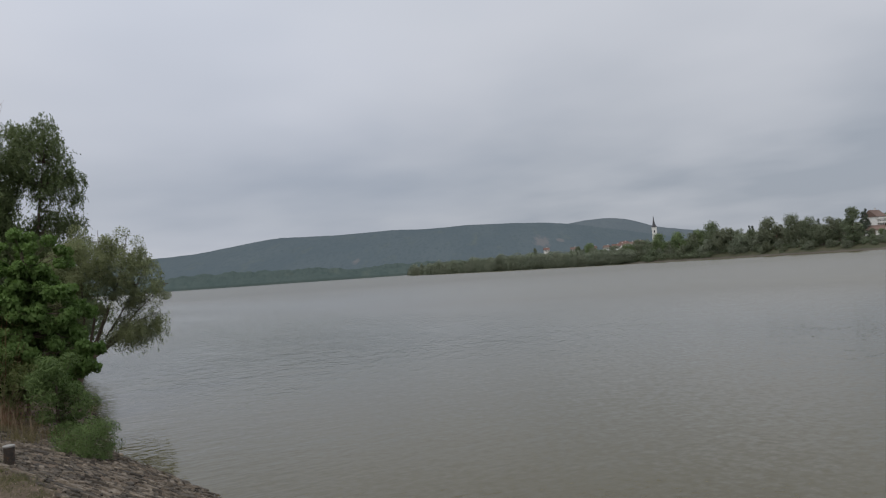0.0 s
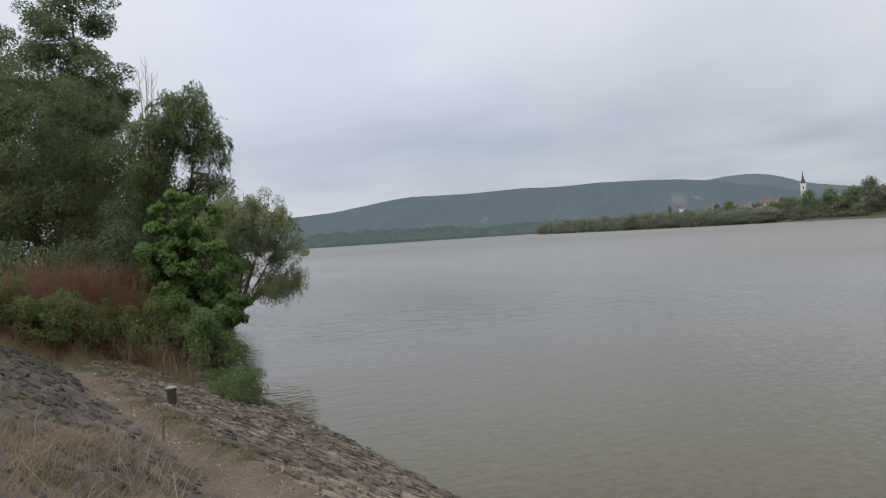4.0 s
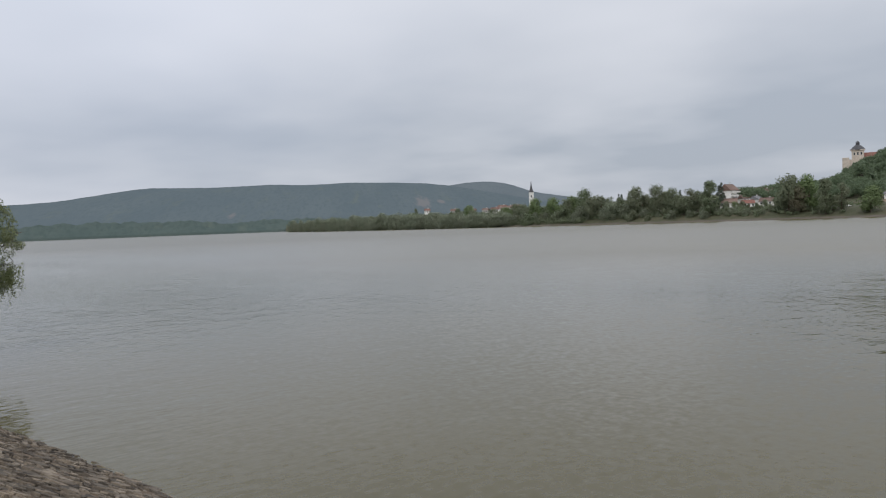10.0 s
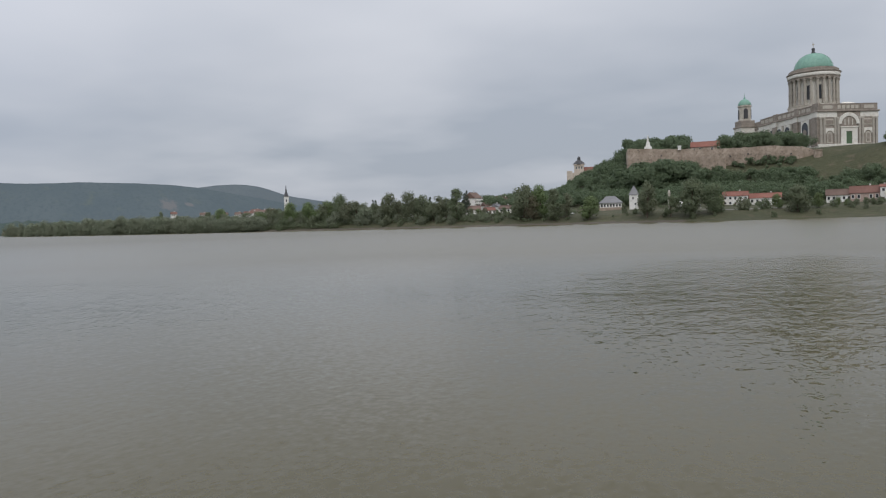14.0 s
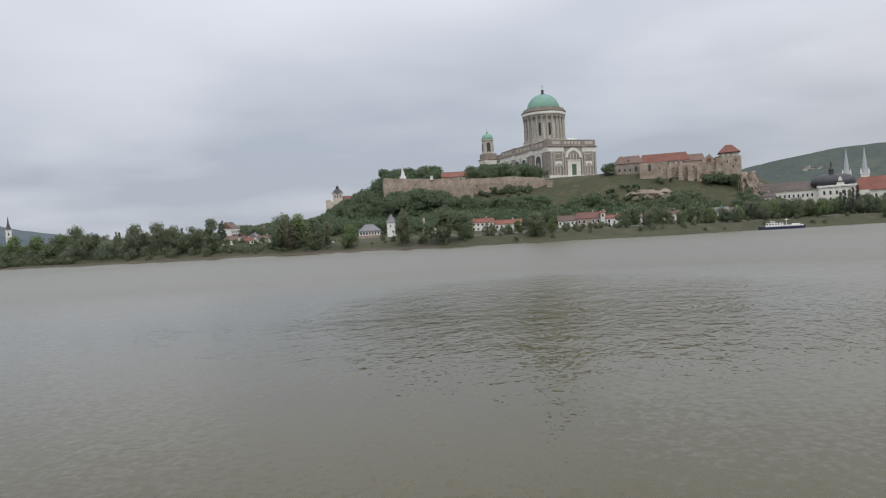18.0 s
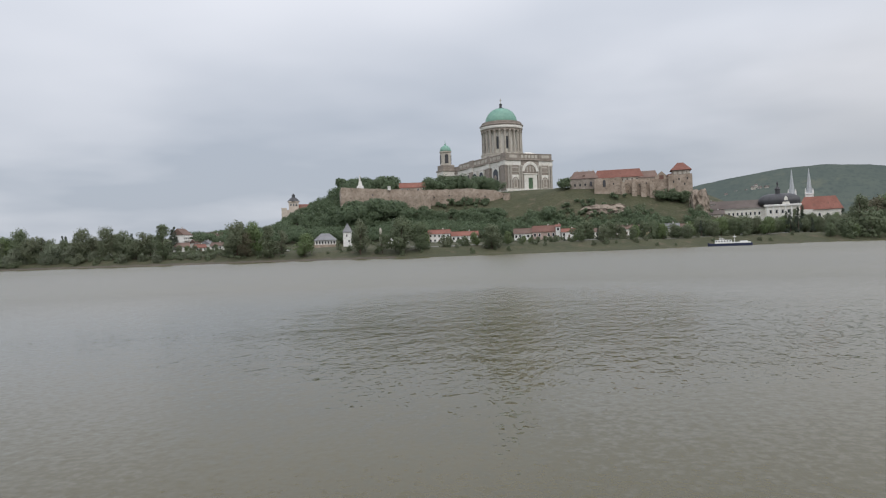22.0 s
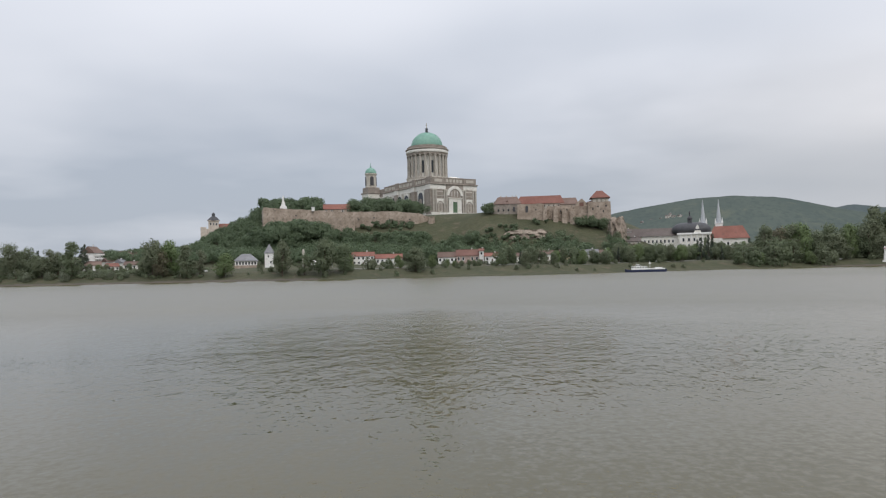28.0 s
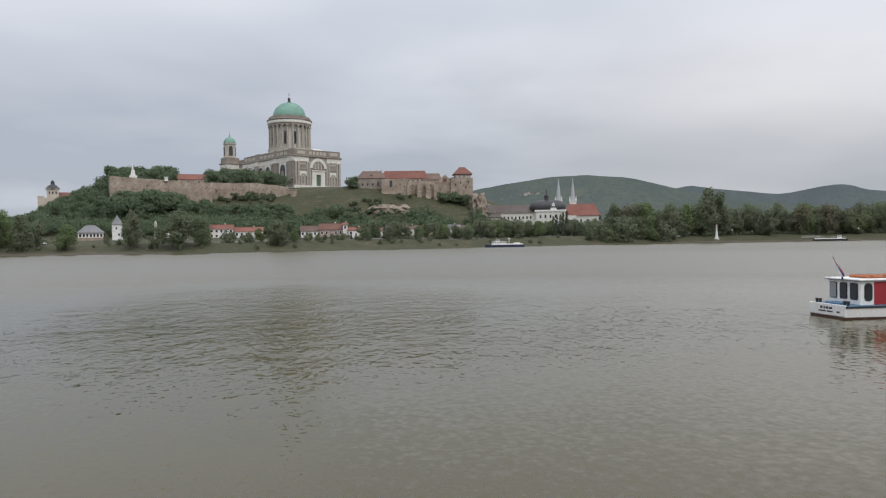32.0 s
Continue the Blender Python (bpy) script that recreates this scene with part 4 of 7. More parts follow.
def skyline(x, y):
    """Tree-top cap fitted to the camera's view, below the rampart and at the hill's downstream end."""
    a, d = math.degrees(math.atan2(x, y)), math.hypot(x, y)
    return 4.5 + d * math.tan(radians(np.interp(a, (-24, -22.5, -21.5, -21.0, -19.7, -19.0, -18.4, -17.4, -17.1, -16.9, -15.9, -14.5, -13.1, -12.2, -11.0, -10.0, -8.0, -4.0, -3.5), (2.0, 2.2, 2.8, 3.2, 3.75, 4.5, 4.85, 5.4, 5.2, 3.95, 3.95, 4.05, 3.8, 3.55, 3.5, 3.2, 3.05, 3.0, 9.0))))


wood("hill_woods", "dense dark green woods on the castle hill", 1300, hill_part, 9.0, 3, M_WOOD, cap=skyline)
wood("slope_shrubs", "scattered shrubs on the grassy castle slope", 130, lambda x, y: -8.0 < math.degrees(math.atan2(x, y)) < 10 and 20 < ground_at(x, y) < 42 and noise.noise(Vector((x * 0.03, y * 0.03, 4))) > 0.05, 3.6, 8, M_WOOD)
wood("terrace_trees", "dark trees on the terrace before the basilica", 56, lambda x, y: -10.6 < math.degrees(math.atan2(x, y)) < -5.2 and 650 < y < 676, 14.5, 9, M_WOOD)
wood("bastion_trees", "dark trees behind the fortress wall", 44, lambda x, y: -17.4 < math.degrees(math.atan2(x, y)) < -13.2 and 652 < y < 700, 18.0, 12, M_WOOD)
wood("wall_foot_woods", "tall green trees against the fortress wall", 100, lambda x, y: -17.7 < math.degrees(math.atan2(x, y)) < -12.2 and 612 < math.hypot(x, y) < 631, 18.0, 19, M_WOOD, cap=skyline)
wood("wall_shrubs", "shrubs against the foot of the fortress wall", 16, lambda x, y: -10.5 < math.degrees(math.atan2(x, y)) < -5.0 and 631 < math.hypot(x, y) < 637, 5.5, 15, M_WOOD)
wood("castle_shrubs", "shrubs at the foot of the castle", 34, lambda x, y: (6.9 < math.degrees(math.atan2(x, y)) < 9.7 and 605 < y < 611) or (0.0 < math.degrees(math.atan2(x, y)) < 0.5 and 628 < y < 640), 8.5, 14, M_WOOD)
wood("rampart_shrubs", "shrubs growing in front of the fortress wall", 9, lambda x, y: -12.6 < math.degrees(math.atan2(x, y)) < -11.0 and 634 < math.hypot(x, y) < 639, 9.0, 16, M_WOOD)


def scrub(name, label, a0, a1, s0, s1, count, tall, seed, material):
    """Dense low scrub along a stretch of the far bank."""
    rng = np.random.default_rng(seed)
    out = []
    for _ in range(count):
        a = rng.uniform(a0, a1)
        x, y, _z = bearing(a, float(far_bank(a)) + rng.uniform(s0, s1))
        h = tall * rng.uniform(0.5, 1.2)
        for k in range(2):
            c = (x + rng.normal() * h * 0.4, y + rng.normal() * h * 0.4, ground_at(x, y) + h * rng.uniform(0.25, 0.6))
            out.append(soft_clump(rng, c, h * rng.uniform(0.4, 0.6), 60, 0.8, 0.7, 0.8, 0.1))
    ob = new(name, soft_mesh(name, out, material))
    return tagged(ob, label, "scrub", kind="stuff")


scrub("spit_scrub", "dense scrub on the low spit, paled for haze", -62.6, -46, 3, 22, 260, 5.5, 31, M_LEAF_HAZED)
scrub("village_scrub", "dense scrub below the village", -46, -39.5, 9, 26, 130, 4.0, 32, M_LEAF)
scrub("shore_scrub", "low scrub along the village shore", -39.5, -30, 16, 40, 80, 2.4, 36, M_LEAF)
scrub("garden_scrub", "hedges and scrub below the village houses", -30.5, -21.5, 12, 60, 170, 3.0, 33, M_LEAF)
scrub("upstream_scrub", "dense scrub under the upstream trees", 18.5, 25.2, 16, 36, 90, 3.5, 34, M_LEAF)
scrub("park_scrub", "shrubs under the upstream trees", 25, 44, 24, 48, 260, 4.5, 35, M_LEAF)

# ---- buildings: shared pieces ----
PANES = {}


def window(parent, x, y, z, w, h, frame_material=None, round_head=False, proud=0.12):
    """A window whose sill centre stands at (x, y, z) on a face that looks along -y: a frame and its pane."""
    key = (round(w, 2), round(h, 2), round_head, frame_material.name if frame_material else "")
    if key not in PANES:
        t = 0.16 * min(w, 1.6)
        if round_head:
            outer, inner = arch(w + 2 * t, h + t), arch(w, h)
        else:
            outer = [(-w / 2 - t, -t), (w / 2 + t, -t), (w / 2 + t, h + t), (-w / 2 - t, h + t)]
            inner = [(-w / 2, 0), (w / 2, 0), (w / 2, h), (-w / 2, h)]
        n = len(outer)
        verts = [(px, -proud, pz) for px, pz in outer] + [(px, -proud, pz) for px, pz in inner] + [(px, 0.0, pz) for px, pz in outer] + [(px, -0.02, pz) for px, pz in inner]
        faces = []
        for i in range(n):
            j = (i + 1) % n
            faces += [(i, j, n + j, n + i), (j, i, 2 * n + i, 2 * n + j), (n + i, n + j, 3 * n + j, 3 * n + i)]
        fm = mesh_of("window_frame", verts, faces, frame_material or M_WHITE)
        pm = mesh_of("pane", [(px, -0.03, pz) for px, pz in inner] + [(px, 0.05, pz) for px, pz in inner], [tuple(range(n)), tuple(range(2 * n - 1, n - 1, -1))] + [((i + 1) % n, i, n + i, n + (i + 1) % n) for i in range(n)], M_GLASS)
        PANES[key] = (fm, pm)
    fm, pm = PANES[key]
    f = child("window", fm, parent, "", (x, y, z))
    child("pane", pm, f)
    return f


def house(name, label, a, d, lx, ly, h, rise, walls, roof, floors=1, bays=3, hip=0.0, turn=0.0, chimney=True, side_gable=False, base=None, group="houses of the far bank"):
    """A house on the far bank with its long side to the river: walls with gables, roof, windows, door and chimney."""
    x, y, _ = bearing(a, d)
    z = ground_at(x, y) if base is None else base
    ob = thing(name, (x, y, z), -a + turn, label, "house", group)
    bm = box(-lx / 2, -ly / 2, -3, lx / 2, ly / 2, h)
    if not hip:
        for s in (-1, 1):
            v = [bm.verts.new((s * lx / 2, q, k)) for q, k in ((-ly / 2, h), (ly / 2, h), (0, h + rise * 0.96))]
            w = [bm.verts.new((s * (lx / 2 - 0.3), q, k)) for q, k in ((-ly / 2, h), (ly / 2, h), (0, h + rise * 0.96))]
            bm.faces.new(v)
            bm.faces.new(w[::-1])
            bm.faces.new((v[0], v[2], w[2], w[0]))
            bm.faces.new((v[2], v[1], w[1], w[2]))
        bmesh.ops.recalc_face_normals(bm, faces=bm.faces)
    part("wall", bm, walls, ob)
    if side_gable:
        r = part("roof", gable_roof(ly, lx, rise, 0.5, hip), roof, ob, "", (0, 0, h), 90)
    else:
        r = part("roof", gable_roof(lx, ly, rise, 0.5, hip), roof, ob, "", (0, 0, h))
    part("ridge_cap", box(-lx / 2 + hip, -0.15, h + rise - 0.05, lx / 2 - hip, 0.15, h + rise + 0.12), roof, ob)
    if chimney:
        c = part("chimney", box(-0.4, -0.35, 0, 0.4, 0.35, rise * 0.75 + 0.7), M_WHITE, ob, "", (lx * 0.18, 0.5, h + rise * 0.35))
        part("cap", box(-0.5, -0.45, rise * 0.75 + 0.7, 0.5, 0.45, rise * 0.75 + 0.9), M_BROWNROOF, c)
    fh = h / floors
    for f in range(floors):
        for b in range(bays):
            wx = -lx / 2 + lx * (b + 0.5) / bays
            if f == 0 and b == bays // 2:
                dr = part("door", box(-0.55, -0.1, 0, 0.55, 0.02, 2.1), M_BROWNROOF, ob, "", (wx, -ly / 2, 0.1))
                part("handle", box(0.35, -0.16, 1.0, 0.47, -0.1, 1.05), M_DARKROOF, dr)
            else:
                window(ob, wx, -ly / 2, f * fh + fh * 0.34, min(1.3, lx / bays * 0.5), fh * 0.42)
    return ob


# ---- the basilica on the hill ----
def basilica():
    ob = thing("basilica", (-50.9, 688.0, 55.6), 36, "vast domed stone basilica with white bands and a green copper dome", "church")
    part("base_course", box(-1.2, -1.6, -14, 53.2, 98, 2.9), M_CREAM, ob, "pale base course")
    part("terrace_wall", box(-8, -9, -14, 58, -7.4, -0.6, 0.2), M_WALLSTONE, ob, "low brown terrace wall")
    part("body", box(0, 0, 1.5, 52, 98, 25.4), M_CHURCH, ob)
    part("frieze", box(-0.4, -0.2, 25.4, 52.4, 98.2, 29.8), M_CREAM, ob, "broad white frieze band")
    part("frieze_front", box(15.9, -0.45, 25.4, 36.1, 0.6, 29.8), M_CHURCH, ob, "brown stone between frieze and arch")
    part("cornice", box(-1.3, -1.3, 29.8, 53.3, 98.6, 31.0, 0.25), M_CHURCH, ob)
    part("attic", box(0.4, 0.4, 31.0, 51.6, 96, 36.2), M_CHURCH, ob)
    part("attic_coping", box(0.1, 0.1, 36.2, 51.9, 96.3, 36.8, 0.1), M_CHURCH, ob)
    for x0, x1 in ((0, 15.5), (36.5, 52)):
        part("attic_block", box(x0 + 0.2, 0.0, 31.2, x1 - 0.2, 0.8, 36.0, 0.2), M_CHURCH, ob)
    for k in range(5):
        part("attic_panel", box(16.6 + 3.9 * k, 0.1, 32.2, 19.4 + 3.9 * k, 0.5, 35.2, 0.1), M_COLUMN, ob)
    for x in (3.4, 39.8):
        part("attic_panel", box(x, -0.25, 32.3, x + 8.6, 0.1, 35.1, 0.1), M_COLUMN, ob)
    for k in range(12):
        part("attic_panel", box(0.15, 5 + 7.6 * k, 32.2, 0.5, 10.6 + 7.6 * k, 35.2, 0.1), M_COLUMN, ob)
    for y0, y1 in ((0.0, 9.4), (30, 36), (64, 72)):
        part("attic_block", box(-0.5, y0, 31.2, 0.9, y1, 37.6, 0.2), M_CHURCH, ob)
        part("cornice_break", box(-2.0, y0 - 0.4, 29.9, 0, y1 + 0.4, 31.2, 0.2), M_CHURCH, ob)
        part("corner_pier", box(-1.5, y0 + 0.3, 1.5, 0.1, y1 - 0.3, 25.6, 0.2), M_CHURCH, ob)
        part("frieze_break", box(-1.7, y0 + 0.1, 25.6, 0, y1 - 0.1, 29.9), M_CREAM, ob)
    # river front: pilasters, great arch and portal
    for x in (1.6, 4.4, 14.0, 16.6, 35.6, 38.2, 47.6, 50.4):
        p = part("pilaster", box(-1.0, -0.9, 1.5, 1.0, 0.0, 24.2), M_DRUM, ob, "", (x, 0, 0))
        part("capital", box(-1.25, -1.1, 24.2, 1.25, 0.0, 25.4), M_COLUMN, p)
        part("foot", box(-1.25, -1.1, 1.5, 1.25, 0.0, 2.6), M_COLUMN, p)
    outer, inner = arch(18.4, 10.4, 16)[2:], arch(13.2, 7.4, 16)[2:]
    bm = bmesh.new()
    of, inn = [bm.verts.new((26 + x, -1.0, 18.6 + z)) for x, z in outer], [bm.verts.new((26 + x, -1.0, 18.6 + z)) for x, z in inner]
    ob_, inb = [bm.verts.new((26 + x, 0.1, 18.6 + z)) for x, z in outer], [bm.verts.new((26 + x, 0.1, 18.6 + z)) for x, z in inner]
    for i in range(len(outer) - 1):
        bm.faces.new((of[i], of[i + 1], inn[i + 1], inn[i]))
        bm.faces.new((of[i + 1], of[i], ob_[i], ob_[i + 1]))
        bm.faces.new((inn[i], inn[i + 1], inb[i + 1], inb[i]))
    bmesh.ops.recalc_face_normals(bm, faces=bm.faces)
    part("archivolt", bm, M_CREAM, ob, "white round archivolt over the portal")
    part("lunette", prism(arch(13.2, 7.4, 16), 0.3, None, (26, -0.35, 18.6)), M_CHURCH, ob, "grey glazed lunette")
    for k in (-3.4, 0, 3.4):
        part("mullion", box(26 + k - 0.25, -0.5, 18.6, 26 + k + 0.25, -0.3, 18.6 + 6.0 - abs(k) * 0.25), M_CREAM, ob)
    part("portal_frame", prism([(-7.2, 0), (-2.6, 0), (-2.6, 12.8), (2.6, 12.8), (2.6, 0), (7.2, 0), (7.2, 15.8), (-7.2, 15.8)], 1.2, None, (26, -1.1, 0.6)), M_CREAM, ob, "tall white portal frame")
    part("portal_cornice", box(26 - 7.9, -1.7, 16.4, 26 + 7.9, 0, 17.4, 0.2), M_CREAM, ob)
    d_ = part("portal_door", box(26 - 2.6, -0.4, 0.6, 26 + 2.6, -0.05, 13.4), plain("green_door_paint", (0.10, 0.17, 0.09), 0.6), ob, "dull green double door")
    part("leaf_joint", box(25.92, -0.46, 0.6, 26.08, -0.4, 13.4), M_DARKROOF, d_)
    for x in (9.2, 43.0):
        part("niche_hood", prism([(-4.4, 0), (-2.9, 0)] + [(2.9 * math.cos(t), 2.2 * math.sin(t)) for t in np.linspace(math.pi, 0, 9)][1:-1] + [(2.9, 0), (4.4, 0), (4.4, 4.4), (-4.4, 4.4)], 0.7, None, (x, -0.65, 11.8)), M_CREAM, ob, "white hood over a niche")
        part("niche", prism(arch(4.6, 9.6), 0.4, None, (x, -0.45, 3.6)), M_COLUMN, ob, "pale arched niche")
        part("niche_recess", prism(arch(2.6, 7.4), 0.1, None, (x, -0.5, 4.4)), M_CHURCH, ob)
        part("relief_panel", box(x - 4.0, -0.4, 18.4, x + 4.0, 0, 23.6, 0.2), M_COLUMN, ob)
        part("panel_field", box(x - 3.2, -0.5, 19.2, x + 3.2, -0.38, 22.8), M_CHURCH, ob)
    # long flank: pilasters, arched windows in white surrounds (faces -x)
    for y in (1.4, 8.5, 31, 34.5, 41, 55, 68, 80, 92):
        p = part("flank_pilaster", box(-0.9, -1.2, 1.5, 0.9, 0.9, 25.4), M_CHURCH if y < 40 else M_COLUMN, ob, "", (-0.4, y, 0), 90)
    for y, w in ((20, 9.0), (48, 8.0), (61.5, 8.0), (74, 7.0), (86, 7.0)):
        part("arch_panel", box(-0.35, y - w * 0.66, 6.0 if y > 40 else 12.0, 0.2, y + w * 0.66, 25.2), M_CREAM, ob, "white panel round an arched window")
        bm = prism(arch(w, 15), 0.5)
        bmesh.ops.rotate(bm, cent=(0, 0, 0), matrix=Matrix.Rotation(radians(-90), 3, "Z"), verts=bm.verts)
        part("arched_window", bm, M_GLASS, ob, "dark arched window", (-0.5, y, 8.5))
        bm = prism(arch(w * 0.6, 9.0), 0.3)
        bmesh.ops.rotate(bm, cent=(0, 0, 0), matrix=Matrix.Rotation(radians(-90), 3, "Z"), verts=bm.verts)
        part("window_tracery", bm, M_CHURCH, ob, "", (-0.75, y, 8.5))
    part("choir_link", box(4, 98, -14, 48, 126, 28.0), M_CREAM, ob)
    part("choir_cornice", box(3.2, 98, 28.0, 48.8, 126, 30.5, 0.3), M_CHURCH, ob)
    part("choir_attic", box(4, 98, 30.5, 48, 126, 36.0), M_CHURCH, ob)
    part("raised_attic", box(6, 60, 36.8, 46, 96, 38.5), M_CHURCH, ob)
    part("pale_roof", gable_roof(22, 18, 4.0, 0.2, 8), M_CREAM, ob, "pale sheet roof", (38, 20, 36.8), 0)
    # drum with its colonnade
    cx, cy = 26.0, 49.4
    part("drum_base", lathe([(21.4, 30), (21.4, 40.6), (21.8, 40.8), (21.8, 41.5), (20.9, 41.7)], 48), M_COLUMN, ob, "", (cx, cy, 0))
    drum = part("drum", lathe([(17.2, 40), (17.2, 65.0), (17.2, 66)], 48), M_CREAM, ob, "pale drum wall", (cx, cy, 0))
    shaft = None
    for i in range(24):
        t = radians(15 * i + 7.5)
        if shaft is None:
            bm = lathe([(1.5, 41.8), (1.5, 42.8), (1.2, 43.2), (1.05, 62.6), (1.6, 63.6), (1.6, 64.6)], 10)
            c = part("column", bm, M_DRUM, drum, "", (19.6 * math.cos(t), 19.6 * math.sin(t), 0))
            shaft = c.data
        else:
            child("column", shaft, drum, "", (19.6 * math.cos(t), 19.6 * math.sin(t), 0))
        if i % 2 == 0:
            f = window(drum, 17.2 * math.cos(t + radians(7.5)), 17.2 * math.sin(t + radians(7.5)), 46.0, 2.8, 12.5, M_CREAM, False, 0.4)
            f.matrix_basis = pose(17.25 * math.cos(t + radians(7.5)), 17.25 * math.sin(t + radians(7.5)), 46.0, 0, 0, math.degrees(t) + 7.5 + 90)
    part("entablature", lathe([(20.9, 64.6), (20.9, 66.6), (21.3, 66.8), (21.3, 69.4), (22.0, 69.7), (22.4, 70.6), (21.8, 71.0), (20.6, 71.2), (20.6, 73.0), (18.0, 73.4)], 48), M_CHURCH, ob, "", (cx, cy, 0))
    part("frieze_ring", lathe([(21.5, 66.6), (21.62, 66.7), (21.62, 69.3), (21.5, 69.4)], 48), M_CREAM, ob, "white frieze ring", (cx, cy, 0), smooth=True)
    part("blocking_course", lathe([(19.4, 72.0), (19.4, 74.0), (17.6, 74.4)], 48), M_CHURCH, ob, "", (cx, cy, 0))
    dome = part("dome", lathe([(16.1 * math.cos(t), 74.2 + 15.0 * math.sin(t)) for t in np.linspace(0, 1.5, 18)], 56), M_COPPER, ob, "green copper dome", (cx, cy, 0), smooth=True)
    rib = None
    for i in range(24):
        if rib is None:
            rib = part("rib", tube([(16.2 * math.cos(t), 0, 74.2 + 15.1 * math.sin(t)) for t in np.linspace(0, 1.46, 10)], [0.09] * 10, 4), M_COPPER, dome, "", (0, 0, 0), 0).data
        else:
            child("rib", rib, dome, "", (0, 0, 0), 15 * i)
    part("lantern", lathe([(2.0, 88.6), (1.8, 90), (1.3, 90.3), (1.3, 93), (1.6, 93.3), (0.6, 94.2)], 14), M_DARKROOF, ob, "", (cx, cy, 0))
    bm = box(-0.18, -0.18, 94, 0.18, 0.18, 99)
    box(-1.1, -0.15, 96.9, 1.1, 0.15, 97.25, 0, bm)
    part("cross", bm, plain("gilt_iron", (0.35, 0.28, 0.14), 0.4, 0.6), ob, "thin gilt cross", (cx, cy, 0), -36)
    # the two bell towers
    for tx in (-3.0, 55.0):
        tw = part("tower", box(-7.2, -7.2, -14, 7.2, 7.2, 26.5), M_CHURCH, ob, "", (tx, 120, 0))
        part("tower_frieze", box(-7.5, -7.5, 26.5, 7.5, 7.5, 31.5), M_CREAM, tw, "white band")
        part("tower_cornice", box(-8.2, -8.2, 31.5, 8.2, 8.2, 33.0, 0.2), M_CHURCH, tw)
        part("tower_attic", box(-6.9, -6.9, 33.0, 6.9, 6.9, 38.6, 0.2), M_CHURCH, tw)
        part("belfry", lathe([(6.5, 38.6), (6.5, 39.6), (5.8, 39.9), (5.8, 52.0), (6.4, 52.4), (6.7, 53.6), (6.0, 54.2)], 16), M_COLUMN, tw)
        # solid dark plates stand for the shade inside the belfry
        for i in range(4):
            t = radians(90 * i - 36 - 70)
            bm = prism(arch(3.9, 10.0), 0.9)
            o = part("belfry_opening", bm, M_DARKROOF, tw)
            o.matrix_basis = pose(5.95 * math.cos(t), 5.95 * math.sin(t), 40.6, 0, 0, math.degrees(t) + 90)
        part("tower_dome", lathe([(6.2 * math.cos(t), 54.0 + 6.6 * math.sin(t)) for t in np.linspace(0, 1.45, 12)], 24), M_COPPER, tw, "green copper cap", smooth=True)
        part("finial", lathe([(0.9, 60.4), (0.9, 62.2), (0.3, 62.6), (0.15, 66)], 8), M_COPPER, tw)


basilica()


# ---- fortress walls below the basilica ----
def stone_wall(parent, p, q, z0, top_p, top_q, thick, name="wall_stretch", material=None, seed=1, jag=0.5):
    """One stretch of old wall between plan points, with a worn uneven top."""
    rng = random.Random(seed)
    p, q = Vector(p), Vector(q)
    length = (q - p).length
    n = max(3, int(length / 3))
    outline = [(0, z0), (length, z0)] + [(length * (1 - i / n), top_q + (top_p - top_q) * i / n + rng.uniform(-jag, jag * 0.3)) for i in range(n + 1)]
    bm = prism(outline, thick)
    o = part(name, bm, material or M_WALLSTONE, parent)
    o.matrix_basis = pose(p.x, p.y, 0, 0, 0, math.degrees(math.atan2(q.y - p.y, q.x - p.x)))
    return o


fort = thing("fortress_wall", (*bearing(-10, 640)[:2], 0), 10, "long weathered grey-brown fortress wall on the hillside", "wall")


def local(a, d, a0=-10.0, d0=640.0):
    """Plan place on the far bank in the frame of a thing at bearing a0, d0 that faces the river."""
    x, y, _ = bearing(a, d)
    c, s = math.cos(radians(a0)), math.sin(radians(a0))
    return (x * c - y * s, x * s + y * c - d0)


for i, (a0, d0, t0, a1, d1, t1, low) in enumerate(((-17.04, 636, 60.0, -14.1, 640, 58.4, 12), (-14.1, 640, 58.4, -12.4, 644, 57.6, 20), (-12.4, 644, 57.2, -10.6, 646, 56.6, 30),
                                                   (-10.6, 640, 56.2, -7.1, 638, 56.2, 36), (-7.1, 638, 56.0, -5.3, 640, 54.2, 36), (-5.3, 640, 54.0, -4.4, 646, 50.6, 36), (-17.04, 636, 60.0, -17.2, 690, 60.0, 40),
                                                   (-12.3, 630, 49.6, -11.2, 628, 51.5, 34), (-11.2, 628, 52.0, -10.3, 634, 51.0, 34))):
    stone_wall(fort, local(a0, d0), local(a1, d1), low, t0, t1, 2.4, seed=i)
for a, top in ((-9.6, 52), (-8.2, 51), (-6.6, 50), (-15.6, 54), (-13.2, 53)):
    x, y = local(a, 639)
    part("buttress", prism([(-1.6, 36), (1.6, 36), (1.1, top), (-1.1, top)], 3.0), M_WALLSTONE, fort, "", (x, y - 2.2, 0))
x, y = local(-4.3, 640)
part("corner_turret", lathe([(3.4, 36), (3.2, 44), (3.0, 49.5), (3.3, 49.8), (3.3, 50.6)], 10), M_WALLSTONE, fort, "", (x, y, 0))
# dark boxes on the wall paint in the shade of its gun holes
for a, z in ((-16.2, 53), (-14.8, 52.5), (-10.0, 49), (-8.8, 50), (-7.6, 48), (-6.0, 48)):
    x, y = local(a, 639)
    part("embrasure", box(-0.5, -0.6, 0, 0.5, 0.4, 1.0), M_DARKROOF, fort, "", (x, y - 0.6, z))
